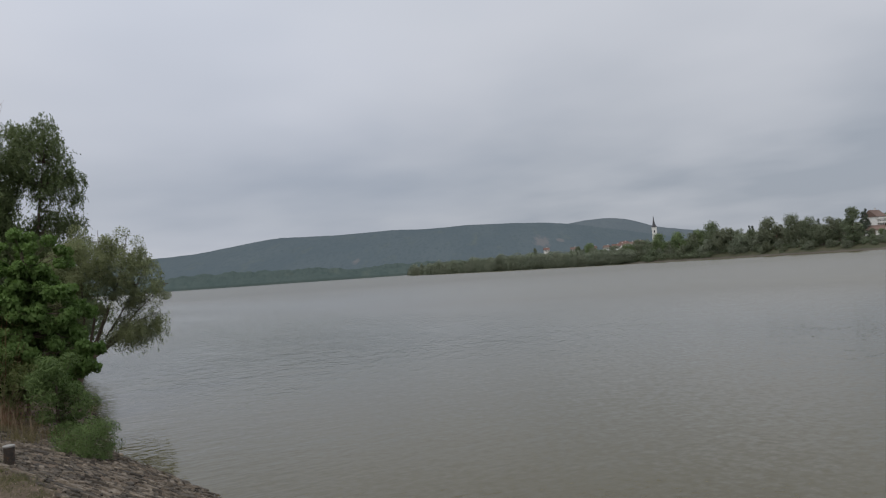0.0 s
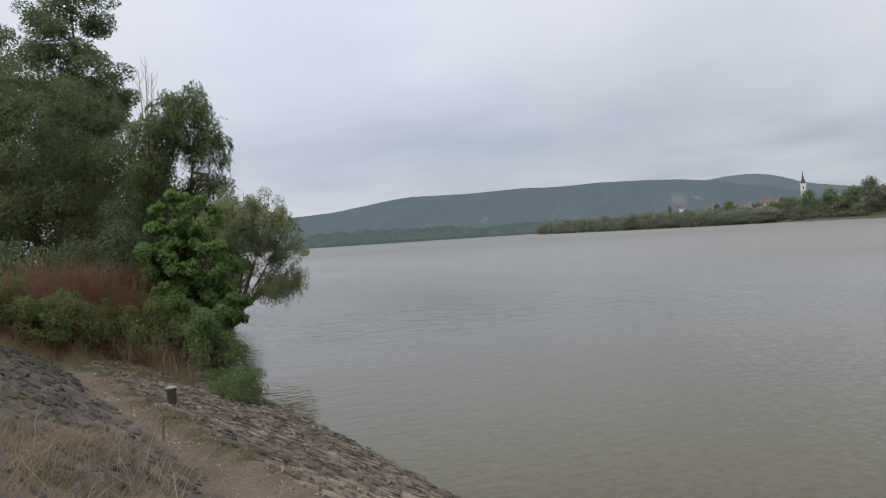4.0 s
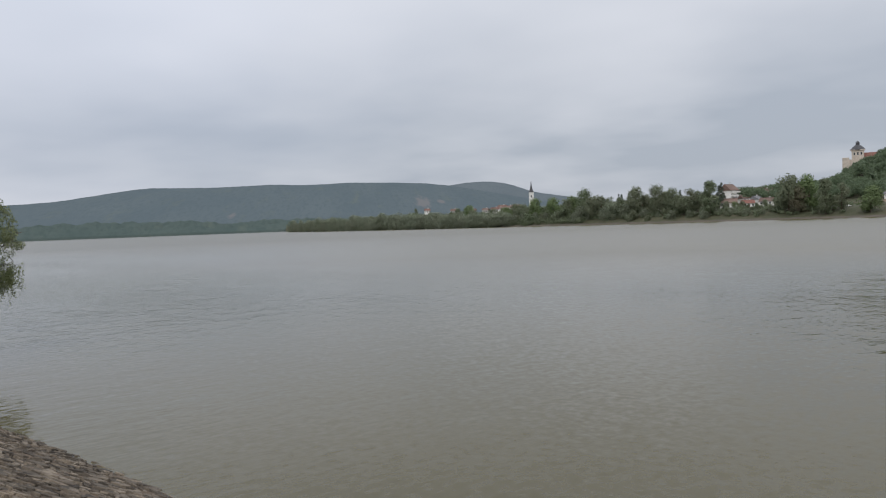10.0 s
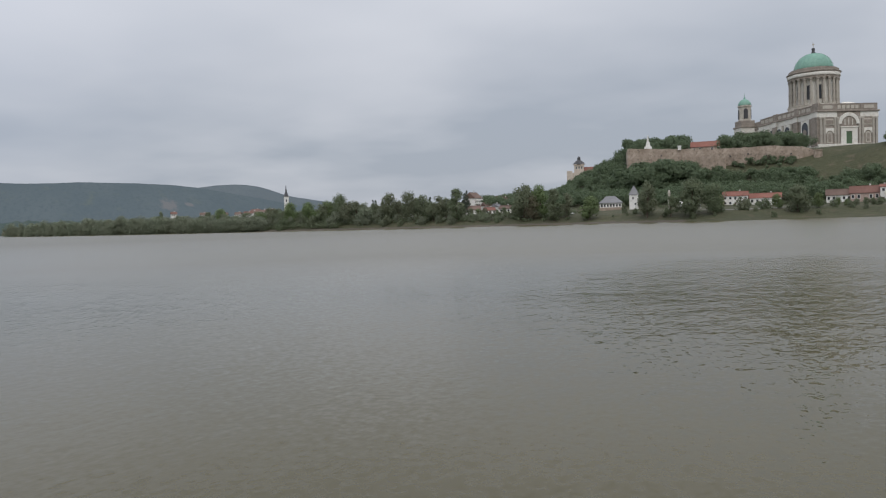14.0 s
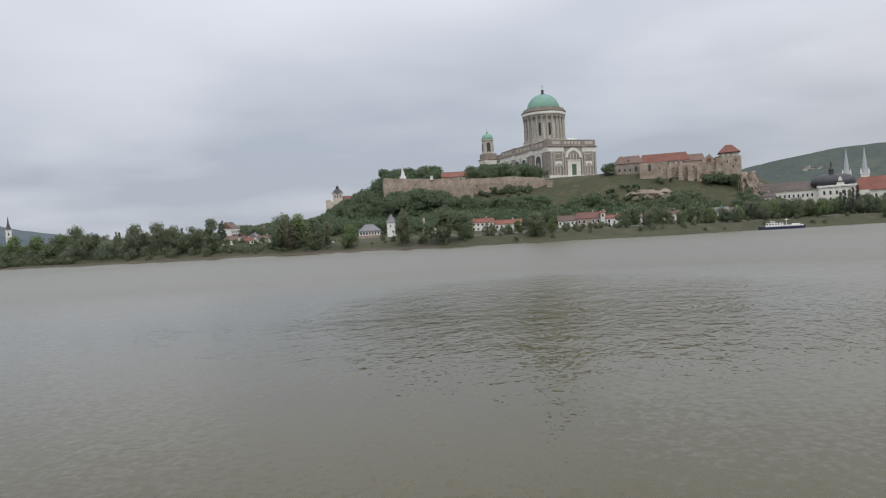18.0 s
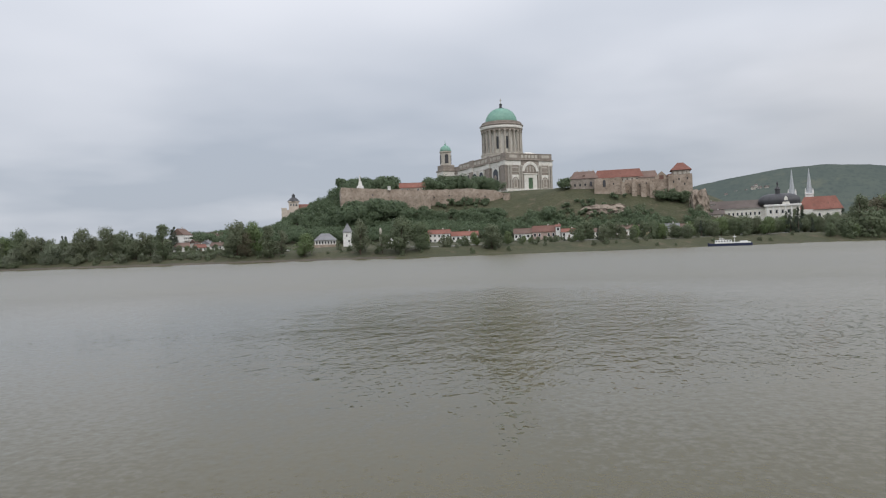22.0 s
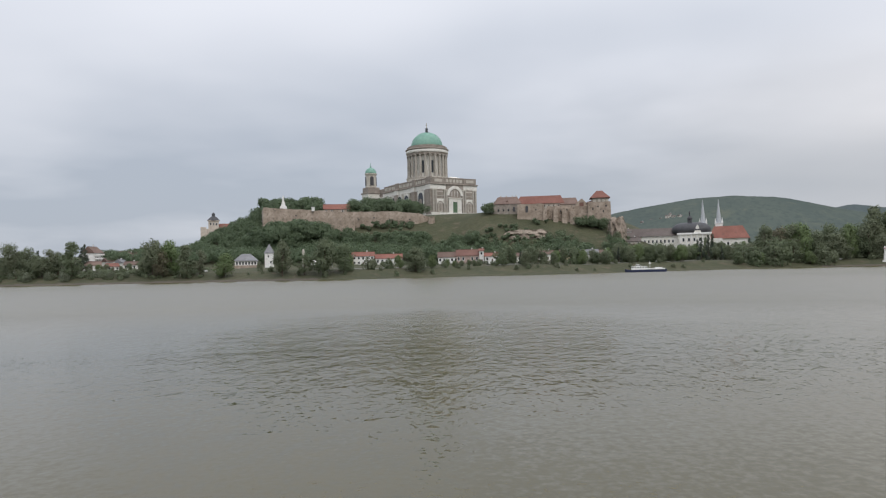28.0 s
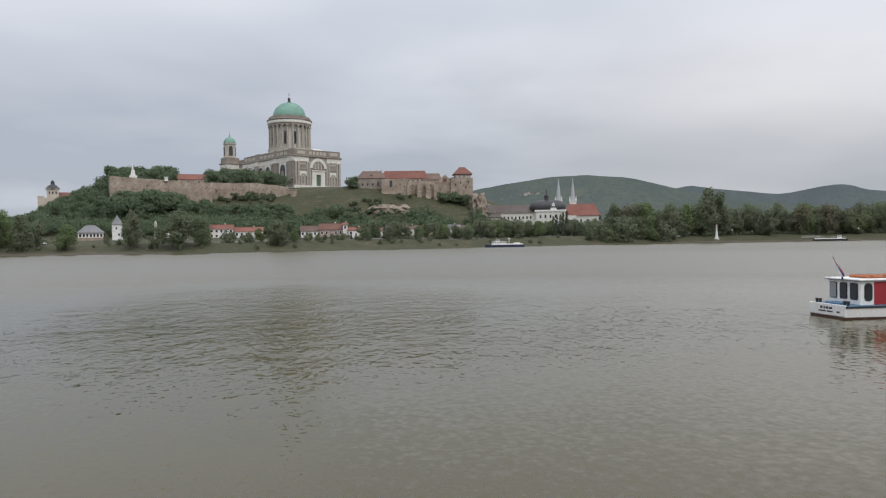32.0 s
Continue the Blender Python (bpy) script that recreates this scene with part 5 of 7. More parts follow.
# white monument and house on the wall
mon = thing("white_monument", (*bearing(-15.75, 650)[:2], 57.5), 15, "white stepped spire monument on the fortress wall", "monument")
part("steps", box(-3.0, -2.5, -4, 3.0, 2.5, 4.6, 0.2), M_WHITE, mon)
part("figure_block", prism([(-1.9, 4.6), (1.9, 4.6), (1.4, 8.6), (0.6, 9.2), (0.35, 14.0), (-0.35, 14.4), (-1.0, 9.4)], 1.8, None, (0, -0.9, 0)), M_WHITE, mon)
kiosk = thing("wall_post", (*bearing(-13.5, 640)[:2], 58.0), 13.5, "small white post on the fortress wall", "post")
part("body", box(-1.3, -1, -1, 1.3, 1, 2.0, 0.1), M_WHITE, kiosk)
part("cap", box(-1.6, -1.3, 2.0, 1.6, 1.3, 2.5, 0.1), M_WHITE, kiosk)
house("long_house", "low house with a faded red roof behind the fortress wall", -11.65, 664, 24, 9, 4.4, 4.6, M_WALLSTONE, M_REDROOF, 1, 5, 0, 0, False, base=56)


# ---- the castle ----
def castle():
    ob = thing("castle", (*bearing(5.0, 615)[:2], 38.0), -5, "brown stone castle with red tiled roofs and buttressed bastions", "castle")

    def lx(a):
        return 615 * math.tan(radians(a - 5.0))

    def block(name, a0, a1, z0, z1, y0, y1, material=M_WALLSTONE, label=""):
        return part(name, box(lx(a0), y0, z0 - 38, lx(a1), y1, z1 - 38), material, ob, label)

    block("west_wing", 0.5, 2.6, 30, 59.4, 14, 34, M_CHURCH)
    r = part("west_roof", gable_roof(lx(2.7) - lx(0.5), 20, 6.9, 0.5, 4), M_BROWNROOF, ob, "dull red-brown tiled roof", ((lx(0.5) + lx(2.7)) / 2, 24, 21.4))
    part("dormer", box(-1.0, -8.0, 1.6, 1.0, -4, 3.0), M_BROWNROOF, r)
    for k in (-6.0, -1.0, 4.0, 7.5):
        part("chimney", box(k - 0.5, 0.2, 5.2, k + 0.5, 1.2, 8.0, 0.05), M_COLUMN, r)
    for a in (0.9, 1.3, 1.7, 2.1):
        window(ob, lx(a), 13.95, 15.0, 1.3, 1.9, M_CHURCH)
    block("main_range", 2.4, 6.0, 40, 59.0, 16, 30, M_COLUMN, "dull pale upper wall of the main range")
    r = part("main_roof", gable_roof(lx(6.1) - lx(2.4), 15, 7.2, 0.6, 3), M_REDROOF, ob, "long red tiled roof", ((lx(6.1) + lx(2.4)) / 2, 23, 21.0))
    for a in (3.4, 4.3, 5.2):
        part("roof_vent", prism([(-0.8, 0), (0.8, 0), (0, 0.9)], 2.2), M_REDROOF, r, "", (lx(a) - (lx(6.1) + lx(2.4)) / 2, -5.6, 1.6))
    for k in range(9):
        window(ob, lx(2.7 + 0.37 * k), 15.95, 18.2, 0.9, 1.3, M_CHURCH)
    block("east_range", 5.7, 7.2, 40, 57.6, 14, 30, M_CHURCH)
    part("east_roof", gable_roof(lx(7.2) - lx(5.8), 16, 6.0, 0.5, 2), M_BROWNROOF, ob, "brown tiled roof", ((lx(5.8) + lx(7.2)) / 2, 22, 19.6))
    # bastions
    def bastion(a0, a1, z0, z1, y0, batter, seed):
        rng = random.Random(seed)
        x0, x1 = lx(a0), lx(a1)
        n = 8
        top = [(x1 + (x0 - x1) * i / n, z1 - 38 + rng.uniform(-0.5, 0.4)) for i in range(n + 1)]
        o = part("bastion", prism([(x0 - batter, z0 - 38), (x1 + batter, z0 - 38)] + top, 18, None, (0, y0, 0)), M_WALLSTONE, ob)
        return o
    b = bastion(2.46, 4.55, 24, 57.6, 2.0, 0.8, 1)
    # no hollow here: a dark plate gives the opening its shade
    part("arched_opening", prism(arch(2.2, 5.6), 0.5, None, (lx(3.2), 1.75, 12.6)), M_DARKROOF, b, "dark plate for the shade in a round-headed opening")
    part("arched_opening", prism(arch(1.8, 4.0), 0.5, None, (lx(2.15), 13.7, 14.6)), M_DARKROOF, ob, "dark plate for the shade in a round-headed opening")
    bastion(4.75, 5.35, 24, 55.5, 4.5, 0.6, 2)
    bastion(5.35, 6.75, 24, 55.6, 3.0, 0.9, 3)
    bastion(6.7, 7.95, 24, 55.0, 8.0, 0.9, 4)
    for a, w, t in ((4.62, 2.0, 53.5), (5.42, 2.2, 53.6), (6.1, 2.4, 53.2), (6.72, 2.4, 51)):
        part("buttress", prism([(-w * 1.2, -14), (w * 1.2, -14), (w * 0.7, t - 38), (-w * 0.7, t - 38)], 5.5, None, (lx(a), 0.2, 0)), M_WALLSTONE, ob)
    part("gable_wall", prism([(lx(7.0), -14), (lx(8.05), -14), (lx(8.05), 18.6), (lx(7.75), 20.5), (lx(7.5), 23.4), (lx(7.25), 21.5), (lx(7.0), 19)], 10, None, (0, 9.0, 0)), M_WALLSTONE, ob)
    part("brick_patch", box(lx(7.3), 8.8, 16.4, lx(7.62), 9.1, 20.0), M_DULLRED, ob, "patch of red brick")
    part("lean_to_roof", prism([(0, 0), (lx(8.6) - lx(7.85), 0), (lx(8.6) - lx(7.85), 3.0), (0.6, 1.6)], 8, None, (lx(7.85), 9.0, 18.8)), M_REDROOF, ob)
    # keep
    bastion(7.95, 9.65, 24, 57.6, 5.0, 0.5, 6)
    block("timber_storey", 8.25, 9.5, 57.0, 61.4, 6.2, 20, M_CHURCH, "upper storey with pale panels")
    for a in (8.45, 8.8, 9.15, 9.4):
        part("pale_panel", box(lx(a) - 1.1, 6.05, 20.0, lx(a) + 1.1, 6.25, 22.4), M_COLUMN, ob)
    part("keep_roof", gable_roof(lx(9.6) - lx(8.15), 15, 6.4, 0.5, 6.0), M_REDROOF, ob, "steep red hipped roof", ((lx(8.15) + lx(9.6)) / 2, 13, 23.4))
    for a, z in ((8.3, 13), (8.7, 15), (9.1, 11), (9.3, 15.5)):
        window(ob, lx(a), 4.95, z, 1.0, 1.6, M_WALLSTONE)
    for a, z in ((5.8, 12), (6.3, 13), (3.9, 14)):
        window(ob, lx(a), 2.0, z, 0.8, 1.4, M_WALLSTONE)


castle()


# ---- bare rock on the slope ----
def crag(name, label, a, d, width, height, depth, seed, z):
    """A broken rock face: a sheet of steep steps."""
    nx, nz = 26, 14
    verts, faces = [], []
    for i in range(nx + 1):
        for k in range(nz + 1):
            u, v = i / nx, k / nz
            e = min(1.0, 5 * u + 0.15, 5 * (1 - u) + 0.15)
            n1 = noise.noise(Vector((u * 7 + seed, v * 4, seed)))
            n2 = noise.noise(Vector((u * 19, v * 11 + seed, 2)))
            verts.append(((u - 0.5) * width, -depth * (1 - v) ** 0.7 * e + n1 * depth * 0.6 + n2 * 1.3, v * height * (0.5 + 0.5 * e + 0.14 * n1) + n2 * 0.9 - 1.5))
    for i in range(nx):
        for k in range(nz):
            p = i * (nz + 1) + k
            faces.append((p, p + nz + 1, p + nz + 2, p + 1))
    base = len(verts)
    verts += [((i / nx - 0.5) * width, depth * 0.8, -1.0 + height * 0.5) for i in range(nx + 1)]
    for i in range(nx):
        faces.append((i * (nz + 1) + nz, (i + 1) * (nz + 1) + nz, base + i + 1, base + i))
    ob = new(name, mesh_of(name, verts, faces, M_ROCK))
    ob.matrix_basis = pose(*bearing(a, d)[:2], z, 0, 0, -a)
    return tagged(ob, label, "rock")


crag("rock_outcrop", "pale bare rock outcrop on the grassy slope", 3.2, 588, 38, 7.5, 7.0, 1, 28.5)
crag("rock_cliff", "pale broken cliff below the castle keep", 10.05, 606, 15, 19, 8, 7, 26)


# ---- the palace with a turret at the hill's downstream end ----
M_PALACE = surface("pinkish_palace_render", (0.56, 0.475, 0.40), (0.68, 0.60, 0.52), 0.2, 1.2, 0.9, 0.2, 0.05, (0.47, 0.39, 0.32))
pal = thing("turret_palace", (*bearing(-20.9, 780)[:2], 36.0), 20.9, "pale cream palace with a dark turret roof", "palace")
part("wall", box(-11.5, -6, -12, 5.5, 8, 14.2), M_PALACE, pal)
part("bay", box(-12.6, -7, -12, -7, 2, 16.0, 0.2), M_PALACE, pal)
part("turret", box(-5.0, -5, 10, 5.0, 5, 22.6, 0.2), M_PALACE, pal)
part("turret_cornice", box(-5.6, -5.6, 22.2, 5.6, 5.6, 23.0, 0.1), M_PALACE, pal)
part("turret_roof", lathe([(6.6, 22.9), (5.6, 24.0), (3.6, 26.2), (1.8, 27.4), (1.6, 29.2), (1.9, 29.4), (0.3, 31.4)], 8), M_DARKROOF, pal, "dark bell-shaped turret roof")
part("side_range", box(5.5, -4, -12, 17.0, 8, 15.5), M_PALACE, pal)
part("side_roof", gable_roof(12.5, 12, 4.6, 0.5), M_REDROOF, pal, "red tiled roof", (11.2, 2, 15.5))
for i in range(3):
    window(pal, -4 + 3.2 * i, -5.95 if i else -6.0, 8.0, 1.4, 2.2)
for i in range(3):
    window(pal, -2.8 + 2.8 * i, -5.02, 18.0, 1.2, 2.4)
for i in range(3):
    window(pal, 7.5 + 3.4 * i, -4.02, 10.5, 1.3, 2.2)


# ---- the seminary and the twin-towered church ----
def seminary():
    ob = thing("seminary", (*bearing(14.0, 640)[:2], 10.0), -14, "long white baroque building with a dark domed roof", "building")

    def lx(a):
        return 640 * math.tan(radians(a - 14.0))

    w = part("wing", box(lx(10.6), 2, -4, lx(14.5), 16, 17.6), M_CREAM, ob)
    part("wing_cornice", box(lx(10.6) - 0.4, 1.4, 17.6, lx(14.5), 16.4, 18.4, 0.1), M_WHITE, ob)
    part("wing_roof", gable_roof(lx(14.6) - lx(10.6), 15, 6.8, 0.4, 3), M_DULLROOF, ob, "dull grey-brown roof", ((lx(14.6) + lx(10.6)) / 2, 9, 18.4))
    for f in range(3):
        for k in range(12):
            window(ob, lx(10.9) + (lx(14.1) - lx(10.9)) * k / 11, 2, 2.5 + 5.0 * f, 1.3, 2.4)
    part("pavilion", box(lx(14.5), -1, -4, lx(16.75), 16, 18.4), M_CREAM, ob)
    part("pavilion_cornice", box(lx(14.4), -1.8, 18.4, lx(16.85), 16.6, 20.0, 0.2), M_WHITE, ob)
    for k in range(6):
        part("pilaster", box(-0.5, -0.4, -3, 0.5, 0, 18.4), M_WHITE, ob, "", (lx(14.65) + (lx(16.6) - lx(14.65)) * k / 5, -1, 0))
    for f in range(3):
        for k in range(5):
            window(ob, lx(14.85) + (lx(16.4) - lx(14.85)) * k / 4, -1, 2.5 + 5.2 * f, 1.5, 2.8)
    prof = [(0.0, 20.0), (0.5, 21.2), (0.7, 22.6), (0.3, 24.4), (-0.9, 26.2), (-2.8, 27.6), (-5.4, 28.5), (-8.0, 29.0)]
    bm = bmesh.new()
    a, b, cx, cy = (lx(16.75) - lx(14.1)) / 2, 8.6, (lx(16.75) + lx(14.1)) / 2, 8.0
    rings = [[bm.verts.new((cx + sx * (a + o), cy + sy * (b + o), z)) for sx, sy in ((-1, -0.6), (-0.8, -1), (0.8, -1), (1, -0.6), (1, 0.6), (0.8, 1), (-0.8, 1), (-1, 0.6))] for o, z in prof]
    for s, e in zip(rings, rings[1:]):
        for k in range(8):
            bm.faces.new((s[k], s[(k + 1) % 8], e[(k + 1) % 8], e[k]))
    bm.faces.new(rings[-1])
    part("domed_roof", bm, M_DARKROOF, ob, "dark bulging mansard roof", smooth=True)
    part("roof_lantern", lathe([(1.8, 28.3), (1.8, 32.0), (2.4, 32.4), (1.4, 34.0), (0.5, 34.6), (0.4, 36.4), (0.9, 37), (0.2, 39)], 8), M_DARKROOF, ob, "", (lx(15.35), 8, 0))
    part("gable_ornament", prism([(-2.9, 0), (2.9, 0), (2.4, 2.0), (1.5, 3.2), (1.2, 5.4), (0, 7.0), (-1.2, 5.4), (-1.5, 3.2), (-2.4, 2.0)], 0.8, None, (lx(15.86), -1.2, 19.6)), M_CREAM, ob, "pale curved gable ornament")
    part("east_wing", box(lx(16.75), 4, -4, lx(17.6), 16, 15), M_CREAM, ob)


seminary()


M_SPIRE = surface("pale_sheet_spire", (0.40, 0.42, 0.44), (0.50, 0.52, 0.54), 0.2, 1.5, 0.6, 0.1, 0.03)


def twin_church():
    ob = thing("twin_towered_church", (*bearing(17.0, 760)[:2], 12.0), -17, "church with two slim white towers and a red roof", "church")

    def lx(a, d=760):
        return d * math.tan(radians(a - 17.0))

    for a in (16.27, 17.36):
        t = part("tower", box(-3.4, -3.4, -4, 3.4, 3.4, 31.0), M_WHITE, ob, "", (lx(a), 0, 0))
        part("tower_cornice", box(-3.8, -3.8, 30.6, 3.8, 3.8, 31.4, 0.1), M_WHITE, t)
        for sx, sy in ((-1, -1), (1, -1), (1, 1), (-1, 1)):
            part("pinnacle", lathe([(0.6, 31.2), (0.6, 33.6), (0.05, 36.6)], 6), M_WHITE, t, "", (3.1 * sx, 3.1 * sy, 0))
        part("spire", lathe([(2.9, 31.2), (2.3, 35), (0.15, 55.0)], 8), M_SPIRE, t, "slim pale grey spire")
        window(t, 0, -3.42, 23.5, 1.4, 4.6, None, True)
        window(t, 0, -3.42, 15.0, 1.2, 3.0, None, True)
    part("nave", box(lx(16.7, 735), -31, -4, lx(19.3, 735), -15, 15.4), M_CREAM, ob)
    part("nave_roof", gable_roof(lx(19.4, 735) - lx(16.6, 735), 17, 11.8, 0.5, 6), M_REDROOF, ob, "steep red tiled roof", ((lx(19.4, 735) + lx(16.6, 735)) / 2, -23, 15.4))
    for k in range(5):
        window(ob, lx(16.95 + 0.5 * k, 735), -31, 5, 1.8, 7.0, None, True)


twin_church()

# ---- the village church downstream ----
vc = thing("village_church", (*bearing(-43.62, 1000)[:2], 22.0), 43.6, "white village church with a slim black spire", "church")
part("tower", box(-3.1, -3.1, -2, 3.1, 3.1, 20.6), M_WHITE, vc)
part("tower_cornice", box(-3.5, -3.5, 20.2, 3.5, 3.5, 21.0, 0.1), M_WHITE, vc)
part("spire", lathe([(3.9, 21.0), (2.6, 23.4), (1.5, 26.5), (0.9, 30), (0.15, 36.5)], 8), M_DARKROOF, vc, "slim black spire")
window(vc, 0, -3.12, 14.0, 1.5, 3.4, None, True)
window(vc, 0, -3.12, 6.0, 1.2, 2.4, None, True)
part("nave", box(3.1, -4.5, -10, 20, 4.5, -4.4), M_WHITE, vc)
part("nave_roof", gable_roof(17, 9, 4.5, 0.4), M_BROWNROOF, vc, "brown nave roof", (11.5, 0, -4.4))

# ---- the riverside row below the hill ----
hall = thing("riverside_hall", (*bearing(-18.58, 515)[:2], 9.4), 18.6, "low white hall with a grey hipped roof and dark windows", "hall")
part("plinth", box(-8.6, -5.6, -6, 8.6, 5, 0.5), M_WALLSTONE, hall)
part("wall", box(-7.4, -4.2, 0.5, 7.4, 4.2, 3.7), M_WHITE, hall)
part("roof", gable_roof(14.8, 8.6, 4.6, 0.7, 5.2), M_GREYROOF, hall, "grey hipped roof", (0, 0, 3.7))
for k in range(7):
    window(hall, -6.0 + 2.0 * k, -4.2, 0.9, 1.15, 2.0)
wt_ = thing("white_tower", (*bearing(-16.86, 515)[:2], 8.6), 16.9, "square white tower with a grey pyramid roof", "tower")
part("wall", box(-3.1, -2.8, -4, 3.1, 2.8, 9.6), M_WHITE, wt_)
part("roof", gable_roof(6.2, 5.6, 6.0, 0.45, 3.4), M_GREYROOF, wt_, "grey pyramid roof", (0, 0, 9.6))
window(wt_, -0.6, -2.8, 6.4, 0.9, 1.4)
window(wt_, 0.9, -2.8, 2.4, 0.9, 1.4)
house("white_house", "white house with a red tiled roof", -9.7, 522, 15.5, 8, 6.6, 3.0, M_WHITE, M_REDROOF, 2, 5, base=8.3)
house("white_house", "low white house with a red tiled roof", -7.7, 526, 19, 8, 4.4, 3.2, M_WHITE, M_REDROOF, 1, 6, base=8.6)
house("yellow_house", "ochre house half hidden by trees", -10.75, 518, 5, 7, 5.4, 2.0, M_YELLOW, M_BROWNROOF, 2, 2, base=8.3, chimney=False)
M_PINK = surface("faded_pink_render", (0.42, 0.315, 0.275), (0.52, 0.40, 0.35), 0.15, 1.4, 0.9, 0.1, 0.03, (0.36, 0.27, 0.235))
house("long_row_house", "low pale house with a dull tiled roof", -3.05, 521, 14, 9, 4.2, 3.8, M_WHITE, M_BROWNROOF, 1, 5, base=8.6, chimney=False)
house("long_row_house", "faded pink house with a red-brown tiled roof", -1.5, 520, 16, 9, 5.0, 4.4, M_PINK, M_DULLRED, 1, 5, base=8.6)
house("gable_house", "white house end with a tall chimney wall", -0.42, 516, 3.2, 9, 8.4, 1.6, M_WHITE, M_REDROOF, 2, 1, base=8.4)
house("small_red_house", "small white house with a red roof", 0.42, 512, 10.5, 7, 4.2, 2.4, M_WHITE, M_REDROOF, 1, 3, base=8.6)
house("brown_house", "house with a dull brown roof behind the quay trees", 4.6, 548, 12, 8, 4.2, 3.0, M_CREAM, M_BROWNROOF, 1, 4)
house("brown_house", "house with a dull brown roof behind the quay trees", 6.1, 556, 9, 8, 4.0, 3.0, M_YELLOW, M_BROWNROOF, 1, 3)
house("grey_house", "house with a grey roof behind the quay trees", 7.9, 556, 13, 9, 4.4, 3.8, M_CREAM, M_GREYROOF, 1, 4)
house("grey_house", "house with a grey roof behind the quay trees", 9.0, 560, 9, 8, 4.4, 3.0, M_CREAM, M_BROWNROOF, 1, 3)
house("town_house", "small white house on the town's slope", 10.75, 650, 8, 7, 4.2, 2.4, M_WHITE, M_DULLROOF, 1, 2, base=29.0)
house("town_house", "pale house with a brown roof on the town's slope", 11.5, 655, 11, 8, 4.6, 3.2, M_CREAM, M_BROWNROOF, 1, 3, base=24.0)
house("town_house", "long house with a dull roof on the town's slope", 11.1, 628, 14, 8, 4.0, 3.4, M_COLUMN, M_DULLROOF, 1, 4, base=20.0)
house("pale_house", "pale house among the trees", 2.6, 545, 10, 8, 3.6, 2.8, M_CREAM, M_BROWNROOF, 1, 3)
house("pale_house", "pale house among the trees", -13.0, 515, 9, 8, 3.4, 1.8, M_WHITE, M_WHITE, 1, 3, chimney=False)
# white garden pavilion and column between the trees
col = thing("stone_column", (*bearing(-14.3, 515)[:2], 8.0), 14.3, "pale stone column with a rounded top", "column")
part("shaft", lathe([(0.9, -2), (0.8, 7), (0.75, 9.5), (0.95, 10), (0.8, 11.5), (0.3, 12.4)], 10), M_COLUMN, col)
tent = thing("white_awning", (*bearing(-12.9, 500)[:2], 7.2), 12.9, "white peaked awning on posts", "awning")
for x in (-5, 0, 5):
    part("canopy", lathe([(2.9, 2.4), (1.4, 3.0), (0.1, 4.4)], 4), M_WHITE, tent, "", (x, 0, 0), 45)
    part("post", box(-0.1, -0.1, -1, 0.1, 0.1, 2.5), M_WHITE, tent, "", (x - 2, -1.5, 0))
    part("post", box(-0.1, -0.1, -1, 0.1, 0.1, 2.5), M_WHITE, tent, "", (x + 2, -1.5, 0))

# ---- the village on the rise downstream ----
house("villa", "three-storey white villa with a brown roof and balconies", -29.15, 606, 12, 10, 7.0, 4.8, M_WHITE, M_BROWNROOF, 3, 4, turn=60, base=15.2)
for z in (2.6, 5.4):
    b = thing("balcony", (*bearing(-28.8, 600.6)[:2], 15.0 + z), 28.8, "white balcony on the villa front", "balcony")
    part("slab", box(-4.6, -1.2, -0.15, 4.6, 0.9, 0.05), M_WHITE, b)
    part("parapet", box(-4.6, -1.2, 0.05, 4.6, -1.05, 0.9), M_WHITE, b)
for a, d, lx_, h, r, wm, rm, tn in ((-29.2, 585, 12, 3.0, 3.2, M_WHITE, M_BROWNROOF, 0), (-28.0, 600, 9, 3.2, 2.8, M_WHITE, M_BROWNROOF, 30), (-27.6, 616, 12, 3.6, 3.0, M_CREAM, M_BROWNROOF, -20), (-26.8, 632, 13, 4.0, 3.4, M_CREAM, M_BROWNROOF, 10),
                                     (-26.3, 606, 10, 3.2, 3.4, M_YELLOW, M_BROWNROOF, 70), (-27.3, 590, 8, 3.4, 2.6, M_WHITE, M_GREYROOF, 60), (-32.6, 590, 9, 4.0, 3.0, M_WHITE, M_BROWNROOF, 15), (-35.0, 600, 8, 3.6, 3.0, M_WHITE, M_REDROOF, 0),
                                     (-34.1, 575, 8, 3.4, 2.2, M_CREAM, M_BROWNROOF, 40), (-27.0, 650, 12, 4.0, 3.6, M_WHITE, M_BROWNROOF, -35), (-28.4, 640, 11, 4.0, 3.4, M_CREAM, M_REDROOF, 20), (-26.2, 648, 11, 4.0, 3.4, M_WHITE, M_BROWNROOF, 0), (-27.9, 575, 8, 3.0, 2.4, M_WHITE, M_REDROOF, 15), (-26.6, 580, 9, 3.0, 2.6, M_CREAM, M_BROWNROOF, -15)):
    house("village_house", "village house with a tiled roof among trees", a, d, lx_, 8, h, r, wm, rm, 1, 3, turn=tn)
for a, d, lx_, wm in ((-46.5, 900, 12, M_WHITE), (-46.1, 915, 10, M_WHITE), (-47.2, 890, 9, M_WHITE), (-45.4, 930, 14, M_CREAM), (-44.8, 945, 12, M_CREAM), (-45.9, 950, 13, M_WHITE), (-48.2, 890, 9, M_WHITE), (-49.7, 900, 9, M_WHITE), (-51.8, 930, 8, M_WHITE), (-45.0, 900, 9, M_WHITE)):
    house("hamlet_house", "small white house with a red roof on the rise", a, d, lx_ * 0.8, 7, 2.9, 2.4, wm, M_BROWNROOF if lx_ in (9, 10, 14) else M_DULLRED, 1, 3, turn=(a * 37) % 50 - 25, base=16.6 + 4.4 * (d - 890) / 60)
